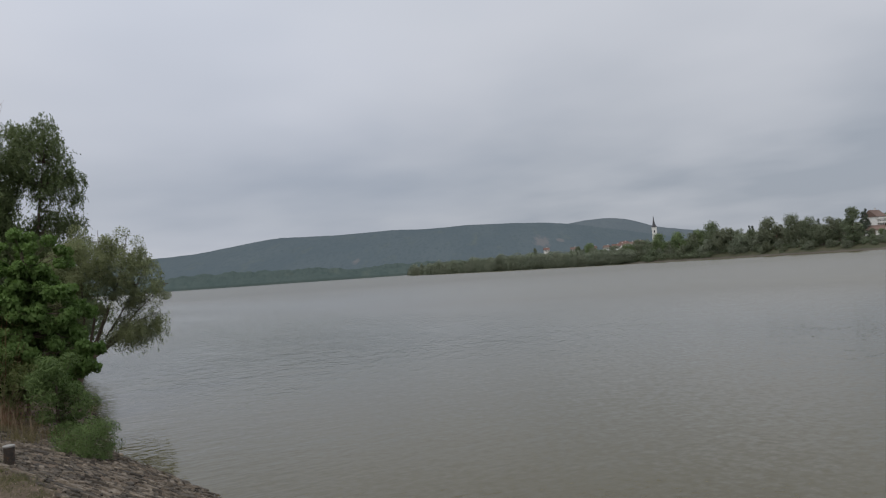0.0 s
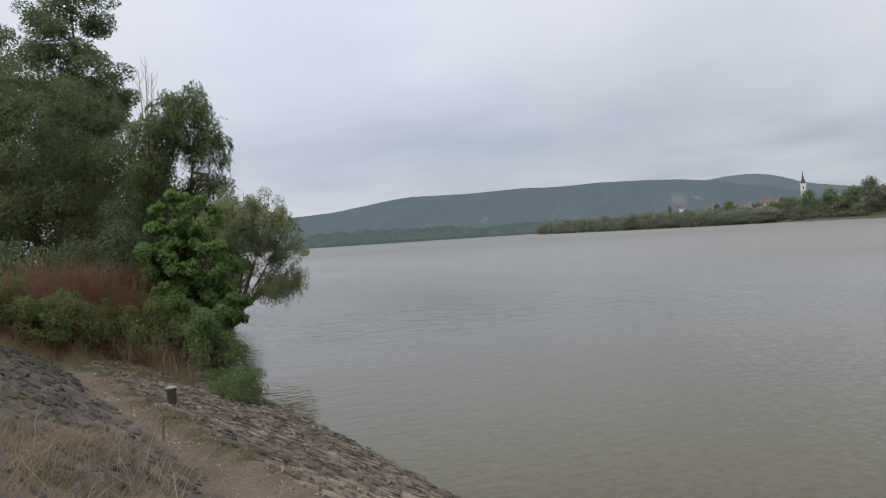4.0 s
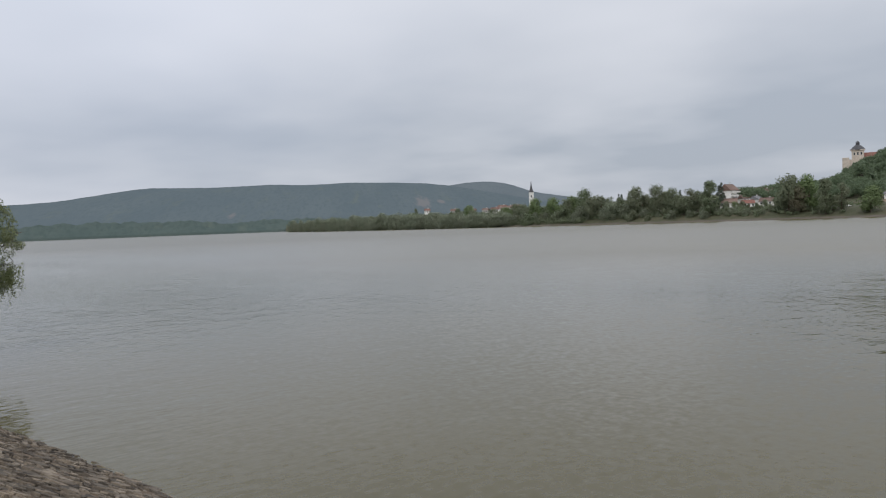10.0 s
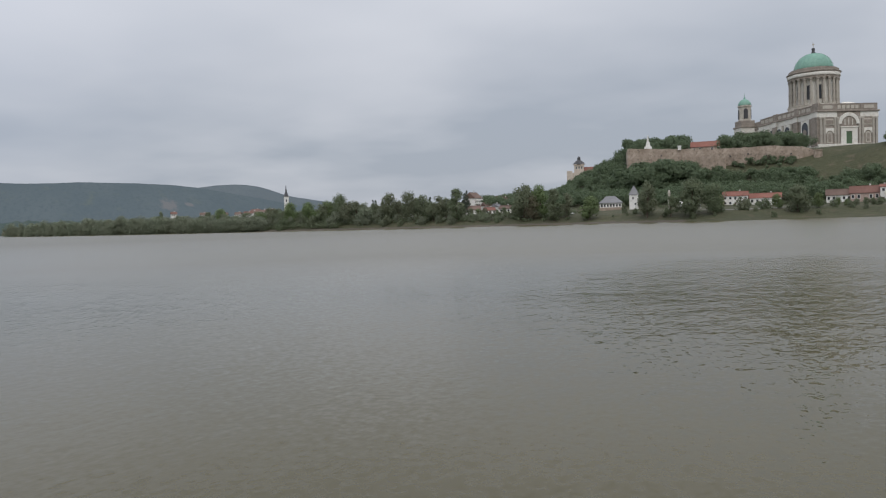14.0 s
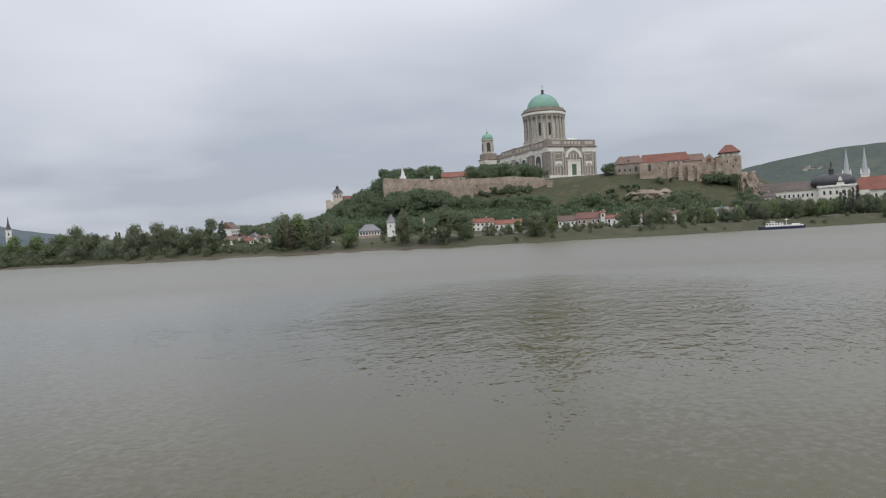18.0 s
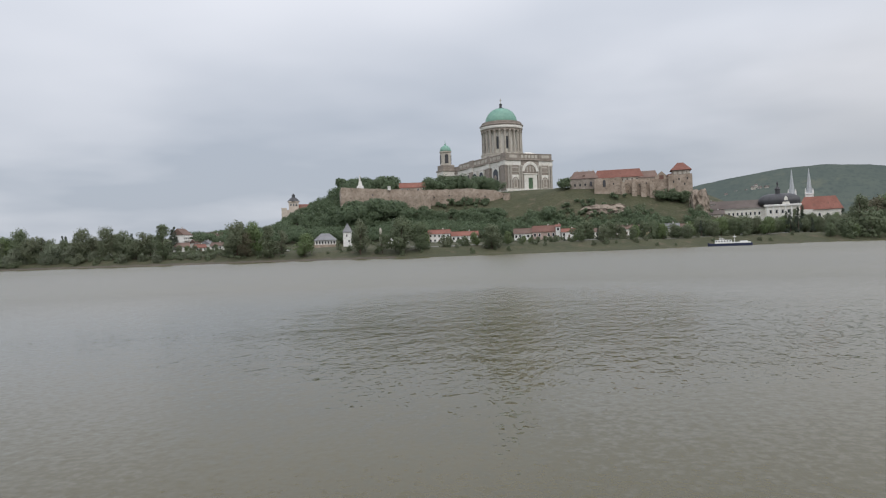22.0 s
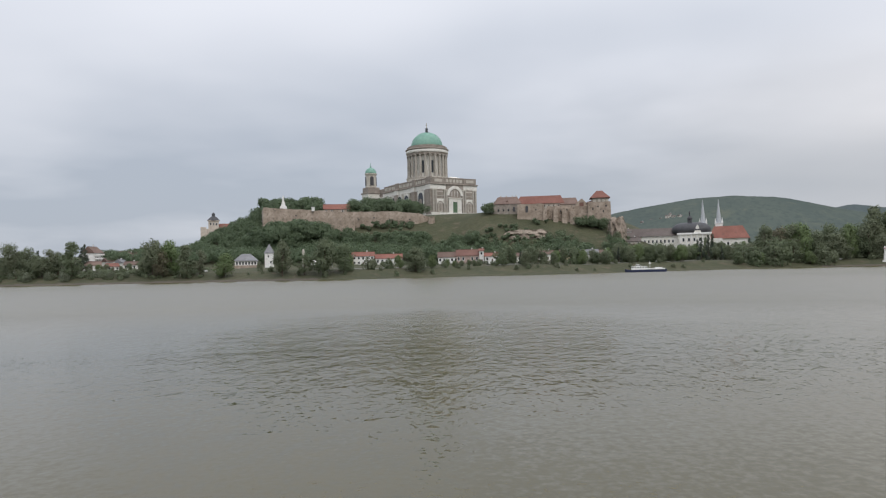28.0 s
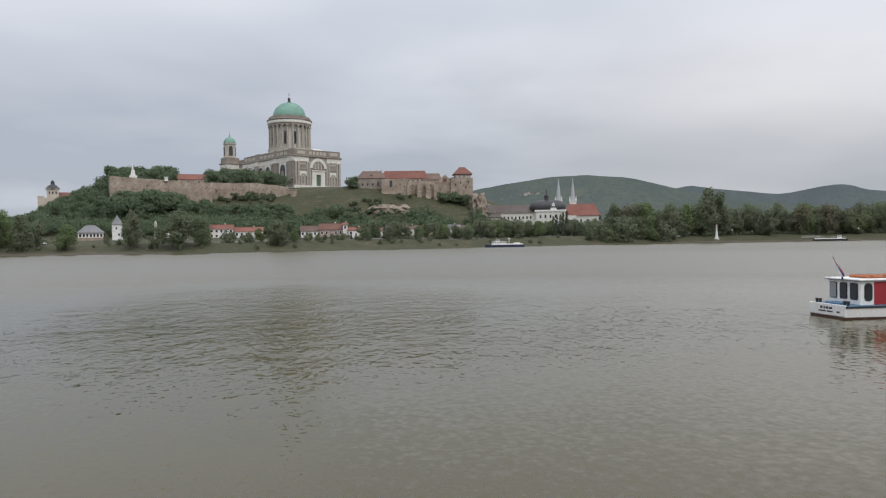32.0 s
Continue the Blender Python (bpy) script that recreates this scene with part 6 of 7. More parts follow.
# houses high on the wooded hill behind the town
for a, d, z, lx_, tn in ((13.75, 1955, 123, 13, 10), (14.2, 1960, 122, 11, -20), (14.65, 1950, 122, 12, 30), (13.95, 2010, 131, 10, 0), (13.3, 1980, 117, 10, 40), (11.9, 1940, 108, 9, 10), (12.6, 2020, 118, 10, -15)):
    house("hill_house", "pale house among the woods on the hill", a, d, lx_ * 0.75, 8, 5.0, 2.6, M_COLUMN, M_DULLROOF, 2, 3, turn=tn, base=z)

# ---- plants of the near bank ----
def leafy(name, label, category, base, crowns, material, leaves, size, narrow=0.5, droop=0.0, clumps=40, spread=0.26, stems=None, strands=0.0, bark=None, seed=1, flat=0.8, limb=0.02):
    """A tree or shrub close by. crowns: ellipsoids (x, y, z, rx, ry, rz) about the base; stems: limbs (points, radii); strands: length of hanging twigs."""
    rng = np.random.default_rng(seed)
    ob = thing(name, base, 0, label, category)
    bm = bmesh.new()
    nodes = []
    for pts, radii in (stems or [([(0, 0, -0.4), (0, 0, crowns[0][2])], [0.08, 0.03])]):
        tube(pts, radii, 7, bm)
        for p, q in zip(pts, pts[1:]):
            for k in range(5):
                nodes.append(Vector(p).lerp(Vector(q), k / 4))
    centres, sizes = [], []
    weight = [c[3] * c[4] * c[5] for c in crowns]
    for c, w in zip(crowns, weight):
        n = max(4, int(clumps * w / sum(weight)))
        d = rng.normal(size=(n, 3))
        d /= np.linalg.norm(d, axis=1)[:, None]
        d *= (rng.uniform(0.12, 1.0, n) ** 0.45)[:, None] * rng.uniform(0.85, 1.08, n)[:, None]
        centres += list(np.array(c[:3]) + d * np.array(c[3:6]))
        sizes += [spread * (c[3] + c[4] + c[5]) / 3 * v for v in rng.uniform(0.7, 1.35, n)]
    pts, hang, out = [], [], []
    middle = np.average(np.array(crowns)[:, :3], axis=0, weights=weight) - np.array((0, 0, 0.5))
    total = sum(s ** 2 for s in sizes)
    for c, s in zip(centres, sizes):
        start = min(nodes, key=lambda v: (v - Vector(c)).length + 0.6 * max(0.0, v.z - c[2]))
        mid = start.lerp(Vector(c), 0.55) + Vector((rng.normal() * 0.1, rng.normal() * 0.1, 0.15 * s))
        tube([start, mid, c], [limb, limb * 0.6, limb * 0.25], 5, bm)
        n = max(6, int(leaves * s * s / total))
        if strands:
            m = max(3, n // 9)
            tops = clump_points(rng, c, s, m, flat)
            drop = rng.uniform(0.3, 1.0, m) * strands
            lean = rng.normal(size=(m, 2)) * 0.12
            for k in range(9):
                f = k / 8
                q = tops.copy()
                q[:, 2] -= drop * f
                q[:, :2] += lean * (f * f) + rng.normal(size=(m, 2)) * 0.03
                hang.append(q)
                out.append((q - np.asarray(c)) / s)
        else:
            pts.append(clump_points(rng, c, s, n, flat))
            out.append((pts[-1] - np.asarray(c)) / s)
    pts, out = np.concatenate(hang if strands else pts), np.concatenate(out)
    away = pts - middle
    nor = 0.48 * out + 0.75 * away / np.linalg.norm(away, axis=1)[:, None] + np.array((0, 0, 0.5)) + 0.3 * rng.normal(size=pts.shape)
    nor /= np.linalg.norm(nor, axis=1)[:, None]
    part("trunk", bm, bark or M_BARK, ob)
    child("foliage", quad_mesh("foliage", leaf_quads(rng, pts, size, narrow, droop), material, nor), ob)
    return ob


def on_bank(x, y):
    return (x, y, near_height(x, y))


M_LEAF_NEAR = foliage("willow_leaves_near", (0.132, 0.178, 0.074), (0.182, 0.224, 0.100), (0.16, 0.188, 0.082), through_light=0.5)
M_LEAF_TALL = foliage("tall_tree_leaves", (0.130, 0.185, 0.090), (0.175, 0.228, 0.108), (0.155, 0.20, 0.094), through_light=0.5)
M_LEAF_OLIVE = foliage("grey_green_leaves", (0.090, 0.125, 0.060), (0.13, 0.162, 0.080), (0.115, 0.135, 0.07), through_light=0.5)
M_LEAF_WILLOW = foliage("yellow_green_willow_leaves", (0.24, 0.285, 0.135), (0.31, 0.345, 0.175), (0.27, 0.295, 0.15), through_light=0.6)
M_LEAF_LIGHT = foliage("feathery_green", (0.105, 0.17, 0.05), (0.155, 0.22, 0.075), (0.125, 0.185, 0.058), through_light=0.4)

b = on_bank(-49, -5)
leafy("tall_poplar", "tall dark green tree with layered open branches", "tree", b, [(0, -0.1, 14.0, 3.2, 3.2, 3.0), (0, -0.6, 17.7, 2.6, 2.9, 3.8), (0, -0.5, 9.5, 2.8, 3.0, 3.0)], M_LEAF_TALL, 54000, 0.165, 0.5, 0.1, 150, 0.26,
      [([(0, 0, -0.5), (0.1, 0, 6), (0, -0.1, 13), (0, -0.2, 21)], [0.32, 0.24, 0.14, 0.03])], seed=3, flat=0.58, limb=0.03)
b = on_bank(-47, -9.6)
leafy("tall_tree", "dark green tree at the edge of the thicket", "tree", b, [(0, 0.3, 13.5, 2.2, 2.2, 3.6), (0, 0, 8, 2.2, 2.4, 3.2)], M_LEAF_TALL, 28000, 0.165, 0.5, 0.1, 80, 0.3,
      [([(0, 0, -0.5), (0, 0, 7), (0.1, 0, 16)], [0.24, 0.17, 0.03])], seed=4, flat=0.6, limb=0.04)
b = on_bank(-41, -5.6)
leafy("great_willow", "broad grey-green willow filling the thicket", "tree", b, [(0.6, -2.1, 8.4, 2.6, 3.5, 5.6), (0.4, 1.6, 7.0, 2.4, 2.6, 4.4), (0.8, -0.4, 3.4, 2.2, 4.0, 2.2), (0.3, -3.4, 12.4, 2.2, 2.8, 2.5), (0.3, 0.6, 11.0, 1.8, 1.9, 2.0)], M_LEAF_NEAR, 90000, 0.15, 0.36, 0.25, 130, 0.3,
      [([(0, 0, -0.5), (0.2, -0.3, 3), (0.3, -1.6, 6.5), (0.3, -2.0, 11)], [0.34, 0.25, 0.14, 0.03]), ([(0.2, -0.2, 2.4), (0.3, 1.0, 5), (0.3, 1.6, 9.5)], [0.2, 0.13, 0.03])], seed=5, limb=0.035)
b = on_bank(-38.6, -0.2)
willow = leafy("weeping_willow", "airy willow with hanging twigs against the sky", "tree", b, [(0.3, -0.7, 9.8, 1.5, 1.3, 2.0), (0.4, 1.0, 10.6, 1.6, 1.3, 2.2), (0.4, 2.0, 8.6, 1.4, 1.0, 2.0), (0.4, 2.1, 7.2, 1.2, 1.0, 1.3), (0.3, -1.0, 7.8, 1.4, 1.3, 1.9), (0.3, -0.2, 6.2, 1.5, 1.9, 2.0)], M_LEAF_NEAR, 66000, 0.135, 0.34, 0.35, 190, 0.29,
               [([(0, 0, -0.5), (0.1, -0.4, 4), (0.2, -0.8, 8), (0.2, -0.9, 11.5)], [0.2, 0.15, 0.08, 0.02]), ([(0.05, -0.1, 2.4), (0.2, 0.8, 6), (0.3, 1.3, 10.5)], [0.15, 0.1, 0.02])], strands=0.6, seed=6, limb=0.025)
rng_ = random.Random(4)
M_BLEACHED = surface("bleached_bark", (0.42, 0.35, 0.31), (0.54, 0.46, 0.41), 3, 18, 0.9, 0.3, 0.01)
for y0, y1, top in ((-0.85, -0.75, 14.0), (-0.7, -0.5, 13.2), (-0.95, -1.1, 13.4)):
    bm = tube([(0.2, y0, 9.0), (0.25, (y0 + y1) / 2, 11.0), (0.2, y1, top)], [0.05, 0.036, 0.012], 5)
    for k in range(9):
        u = 0.4 + 0.06 * k
        z = 9.0 + (top - 9.0) * u
        y = y0 + (y1 - y0) * u
        out_ = rng_.choice((-1, 1)) * rng_.uniform(0.12, 0.42)
        tube([(0.22, y, z), (0.22 + rng_.uniform(-0.15, 0.15), y + out_ * 0.6, z + 0.35), (0.2 + rng_.uniform(-0.2, 0.2), y + out_, z + rng_.uniform(0.6, 1.0))], [0.018, 0.012, 0.006], 4, bm)
    part("bare_branch", bm, M_BLEACHED, willow, "bleached dead branch")
b = on_bank(-34.6, -2.4)
leafy("grey_green_shrub", "grey-green shrub in the thicket", "shrub", b, [(0.3, 0.1, 3.9, 1.6, 1.9, 2.0), (0.4, -0.8, 2.2, 1.5, 1.8, 1.6)], M_LEAF_OLIVE, 24000, 0.13, 0.5, 0.1, 60, 0.38, [([(0, 0, -0.3), (0, 0.2, 1.5), (0.2, 0.3, 4.5)], [0.08, 0.06, 0.02])], seed=7)
for tx, ty, th, sd in ((-55, -3, 10.5, 61), (-54, -11, 15, 62), (-49.5, -12.5, 15, 65), (-57, -6.5, 17, 66), (-46, 0.5, 6.5, 63), (-52, 1.5, 5.0, 64)):
    b = on_bank(tx, ty)
    leafy("thicket_tree", "dark leafy tree in the depth of the thicket", "tree", b, [(0, 0, th * 0.72, 2.6, 3.0, th * 0.34), (0, 0, th * 0.35, 2.4, 2.8, th * 0.3)], M_LEAF_TALL, 22000, 0.22, 0.5, 0.1, 60, 0.36, [([(0, 0, -0.5), (0, 0.1, th * 0.9)], [0.2, 0.03])], seed=sd, limb=0.03)
b = on_bank(-36.5, -7.0)
leafy("dark_undergrowth", "dark undergrowth below the willow", "shrub", b, [(0, 0, 1.8, 2.0, 3.2, 2.2), (0, 3.0, 1.6, 1.8, 2.4, 2.0)], M_LEAF_TALL, 26000, 0.16, 0.5, 0.1, 60, 0.4, seed=8)
b = on_bank(-32.0, -2.2)
leafy("thicket_shrub", "dull green shrub between brush and willow", "shrub", b, [(0, 0, 1.3, 1.2, 1.3, 1.3), (0.2, 0.9, 0.9, 1.0, 1.0, 1.0)], M_LEAF_OLIVE, 14000, 0.11, 0.5, 0.1, 40, 0.38, seed=71)
b = on_bank(-29.4, 0.0)
leafy("fresh_green_shrub", "bright fresh-green broad-leaved shrub", "shrub", b, [(0.3, 0.3, 5.5, 1.1, 1.3, 1.0), (0.3, -0.5, 4.9, 1.0, 1.0, 0.9), (0.3, -0.3, 4.0, 1.2, 1.4, 1.2), (0.4, 0.9, 3.6, 1.2, 1.2, 1.3), (0.5, 0.3, 2.2, 1.2, 1.8, 1.2), (0.6, 1.2, 1.4, 0.9, 1.1, 0.9), (0.6, 1.7, 2.3, 0.8, 0.8, 0.8), (0.5, -0.7, 2.9, 1.0, 0.9, 0.9)], M_LEAF_FRESH, 34000, 0.145, 0.6, 0.25, 210, 0.2, [([(0, 0, -0.4), (0.1, 0.1, 2), (0.2, 0.2, 5)], [0.07, 0.05, 0.015])], seed=9, flat=0.9)
b = (-33.8, 1.6, 0.45)
fan = [([(0, 0, -0.6), (0.2, 0.4, 0.9), (0.5, 1.0, 2.2), (0.7, 1.5, 3.6)], [0.13, 0.11, 0.085, 0.05])]
for y1, z1, y2, z2 in ((-0.3, 3.6, -0.6, 5.4), (0.5, 4.4, 0.3, 6.3), (1.2, 4.8, 1.2, 6.7), (1.9, 4.6, 2.3, 6.4), (2.4, 4.0, 3.1, 5.4), (2.6, 3.3, 3.7, 4.3), (2.5, 2.8, 3.5, 3.2)):
    fan.append(([(0.3, 0.6, 1.3), (0.6, 0.6 + 0.55 * (y1 - 0.6), 1.3 + 0.5 * (z1 - 1.3)), (0.8, y1, z1), (0.8, y2, z2)], [0.07, 0.05, 0.03, 0.008]))
leafy("leaning_willow", "pale small-leaved willow leaning over the water", "tree", b, [(0.6, -0.4, 4.4, 1.1, 1.1, 1.6), (0.8, 0.7, 5.3, 1.1, 1.2, 1.5), (0.8, 1.9, 5.2, 1.1, 1.15, 1.5), (0.9, 2.8, 4.6, 1.0, 0.95, 1.15), (0.9, 3.2, 3.7, 0.9, 0.75, 0.8), (0.5, -0.2, 2.6, 0.9, 0.9, 1.1), (0.8, 1.7, 3.6, 0.9, 1.1, 0.9), (0.9, 2.6, 3.3, 0.8, 0.8, 0.6)], M_LEAF_WILLOW, 56000, 0.09, 0.34, 0.15, 330, 0.22, fan, seed=10, limb=0.012, flat=0.9)
leafy("willow_twigs", "thin hanging willow twigs over the water", "tree", b, [(0.9, 2.3, 2.6, 0.8, 1.2, 0.6), (0.9, 3.2, 2.9, 0.7, 0.6, 0.5)], M_LEAF_WILLOW, 8000, 0.10, 0.34, 0.4, 60, 0.3, [([(0.3, 0.6, 1.3), (0.7, 1.9, 2.4), (0.9, 3.0, 3.1)], [0.05, 0.035, 0.01])], strands=0.75, seed=13, limb=0.008)
b = on_bank(-24.4, 0.75)
leafy("feathery_shrub", "feathery light green shrub at the water's edge", "shrub", b, [(0, -0.1, 1.6, 0.8, 0.75, 1.1), (0.2, 0.35, 0.7, 0.8, 0.75, 0.75)], M_LEAF_LIGHT, 9000, 0.10, 0.3, -0.1, 40, 0.3, seed=11, limb=0.012)
b = on_bank(-20.9, 1.35)
leafy("round_green_bush", "small round bright green bush on the stone slope", "shrub", b, [(0, 0, 0.46, 0.8, 0.76, 0.58)], M_LEAF_LIGHT, 9000, 0.075, 0.2, -0.5, 60, 0.28, [([(0, 0, -0.1), (0, 0, 0.5)], [0.03, 0.01])], seed=12, limb=0.008)


def blades(name, label, spots, count, height, lean, width, material, seed, kind="stuff"):
    """Many thin stalks rising from round spots (x, y, radius), bent by the given lean."""
    rng = np.random.default_rng(seed)
    out = []
    for x0, y0, r in spots:
        for _ in range(max(3, int(count * r * r))):
            t, q = rng.uniform(0, 2 * math.pi), r * math.sqrt(rng.uniform())
            x, y = x0 + q * math.cos(t), y0 + q * math.sin(t)
            h = height * rng.uniform(0.45, 1.2)
            w = width * rng.uniform(0.6, 1.4)
            dx, dy = rng.normal(size=2) * lean * h
            side = np.array((math.sin(t), -math.cos(t), 0.0)) * w / 2
            p = np.array((x, y, near_height(x, y) - 0.03))
            m = p + np.array((dx * 0.35, dy * 0.35, h * 0.6))
            e = p + np.array((dx, dy, h * (1 - 0.35 * min(1, abs(dx) + abs(dy)))))
            out.append((p - side, p + side, m + side * 0.7, m - side * 0.7))
            out.append((m - side * 0.7, m + side * 0.7, e + side * 0.15, e - side * 0.15))
    ob = new(name, quad_mesh(name, np.array(out), material))
    return tagged(ob, label, "grass", kind=kind)


rs = random.Random(9)
blades("red_brush", "withered red-brown brush before the thicket", [(rs.uniform(-30, -26.5), rs.uniform(-6.8, -0.7), 0.5) for _ in range(90)], 360, 2.5, 0.5, 0.012, M_RED, 1)
blades("straw_brush", "pale dry stalks among the red brush", [(rs.uniform(-29, -25.6), rs.uniform(-6.8, -0.5), 0.4) for _ in range(40)], 150, 2.2, 0.55, 0.011, M_STRAW, 14)
blades("tall_red_brush", "tall withered red-brown brush in the thicket", [(rs.uniform(-30, -27.5), rs.gauss(-3.3, 1.1), 0.5) for _ in range(54)], 260, 4.4, 0.34, 0.012, M_RED, 11)
blades("low_red_brush", "withered red-brown stems among the brambles", [(rs.uniform(-26.4, -25.0), rs.uniform(-6.5, -0.2), 0.4) for _ in range(30)], 260, 1.0, 0.9, 0.008, M_RED, 12)
blades("reeds", "dry pale reed stalks by the water", [(rs.uniform(-25.2, -23.6), rs.uniform(-0.8, 0.9), 0.3) for _ in range(7)], 180, 1.0, 0.2, 0.010, M_STRAW, 2)
M_BRAMBLE = foliage("bramble_leaves", (0.12, 0.18, 0.055), (0.19, 0.25, 0.085), (0.20, 0.18, 0.08), through_light=0.55)
for k in range(9):
    x, y = -26.2 - rs.uniform(0, 1.5), -6.2 + 0.72 * k
    leafy("bramble", "low green bramble in front of the red brush", "shrub", on_bank(x, y), [(0, 0, 0.9, 0.8, 0.85, 1.0), (-0.3, 0.2, 1.2 + 0.4 * (k % 2), 0.7, 0.7, 0.65)], M_BRAMBLE, 5200, 0.09, 0.55, 0.1, 60, 0.3, [([(0, 0, -0.1), (0, 0, 0.7)], [0.03, 0.01])], seed=20 + k, flat=0.7, limb=0.01)
# dry grass over the upper slope, green weeds along the path
blades("dry_grass", "bleached dry grass on the upper stone slope", [(x, path_inner(x) - rs.uniform(0.95, 3.0), rs.uniform(0.25, 0.55)) for x in [rs.uniform(-10.5, -4.6) for _ in range(48)]], 400, 0.3, 1.35, 0.006, M_STRAW, 3)
blades("dry_stems", "tall bent dry stems on the upper stone slope", [(x, path_inner(x) - rs.uniform(0.8, 2.3), 0.35) for x in [rs.uniform(-9.8, -5.5) for _ in range(18)]], 90, 0.62, 1.2, 0.008, M_STRAW, 4)
M_WEED = foliage("bank_weeds", (0.10, 0.115, 0.045), (0.19, 0.18, 0.085), (0.21, 0.17, 0.09), through_light=0.4)
blades("bank_weeds", "short weeds between the stones", [(x, path_outer(x) - 0.15 + rs.uniform(-0.2, 0.35), rs.uniform(0.1, 0.3)) for x in [rs.uniform(-25, -10) for _ in range(90)]] + [(x, path_inner(x) - rs.uniform(0, 2.4), rs.uniform(0.12, 0.35)) for x in [rs.uniform(-22, -5) for _ in range(60)]] + [(x, path_inner(x) - rs.uniform(0.4, 2.6), rs.uniform(0.2, 0.5)) for x in [rs.uniform(-9, -4.5) for _ in range(26)]], 2400, 0.10, 0.8, 0.006, M_WEED, 5)
blades("thicket_grass", "rough grass at the foot of the thicket", [(rs.uniform(-27, -22), rs.uniform(-6, 1.2), rs.uniform(0.25, 0.5)) for _ in range(70)], 240, 0.35, 0.4, 0.015, M_WEED, 6)

# ---- mooring post by the path ----
post = thing("mooring_post", (-16.6, -0.35, PATH_Z - 0.02), 0, "short dark iron mooring post with a pale top", "post")
part("shaft", lathe([(0.098, -0.2), (0.098, 0.19), (0.09, 0.205)], 18), surface("rusty_iron", (0.045, 0.04, 0.038), (0.09, 0.07, 0.055), 6, 40, 0.7, 0.3, 0.004, (0.12, 0.07, 0.04), 0.4), post)
part("cap", lathe([(0.104, 0.20), (0.108, 0.213), (0.108, 0.23), (0.097, 0.238)], 18), surface("worn_pale_metal", (0.27, 0.26, 0.245), (0.36, 0.35, 0.33), 8, 50, 0.6, 0.2, 0.002), post, "pale worn cap")
stake = thing("wooden_stake", (-12.75, path_inner(-12.75) + 0.12, PATH_Z - 0.02), 0, "thin weathered stake at the path's edge", "stake")
part("rod", tube([(0, 0, -0.2), (0.01, 0.01, 0.2), (0.0, 0.02, 0.36)], [0.018, 0.016, 0.012], 6), M_BARK, stake)
part("twig", tube([(0, 0, 0.2), (0.02, 0.05, 0.28)], [0.008, 0.004], 5), M_BARK, stake)

# ---- the small ferry boat off the near bank ----
M_HULL = surface("boat_white_paint", (0.86, 0.86, 0.84), (0.89, 0.89, 0.87), 0.8, 6, 0.4, 0.05, 0.004, (0.80, 0.78, 0.74))
M_BOATRED = plain("boat_red_paint", (0.36, 0.025, 0.035), 0.45)
M_BOATBLUE = plain("boat_blue_deck", (0.13, 0.24, 0.36), 0.6)
M_NAVY = plain("navy_hull_paint", (0.035, 0.045, 0.10), 0.5)
# one cabin pane's reflection is put into its base colour
M_PALEPANE = plain("painted_reflection_pane", (0.30, 0.31, 0.31), 0.1)
M_RUBBER = plain("dark_rubber", (0.03, 0.03, 0.032), 0.7)
M_ORANGE = plain("orange_raft_canvas", (0.46, 0.15, 0.06), 0.7)
M_ANTIFOUL = plain("brown_underwater_paint", (0.09, 0.035, 0.03), 0.6)


def rounded(w, h, r, n=5):
    pts = []
    for cx, cz, a0 in ((w / 2 - r, r, -90), (w / 2 - r, h - r, 0), (-w / 2 + r, h - r, 90), (-w / 2 + r, r, 180)):
        for k in range(n + 1):
            a = radians(a0 + 90 * k / n)
            pts.append((cx + r * math.cos(a), cz + r * math.sin(a)))
    return pts


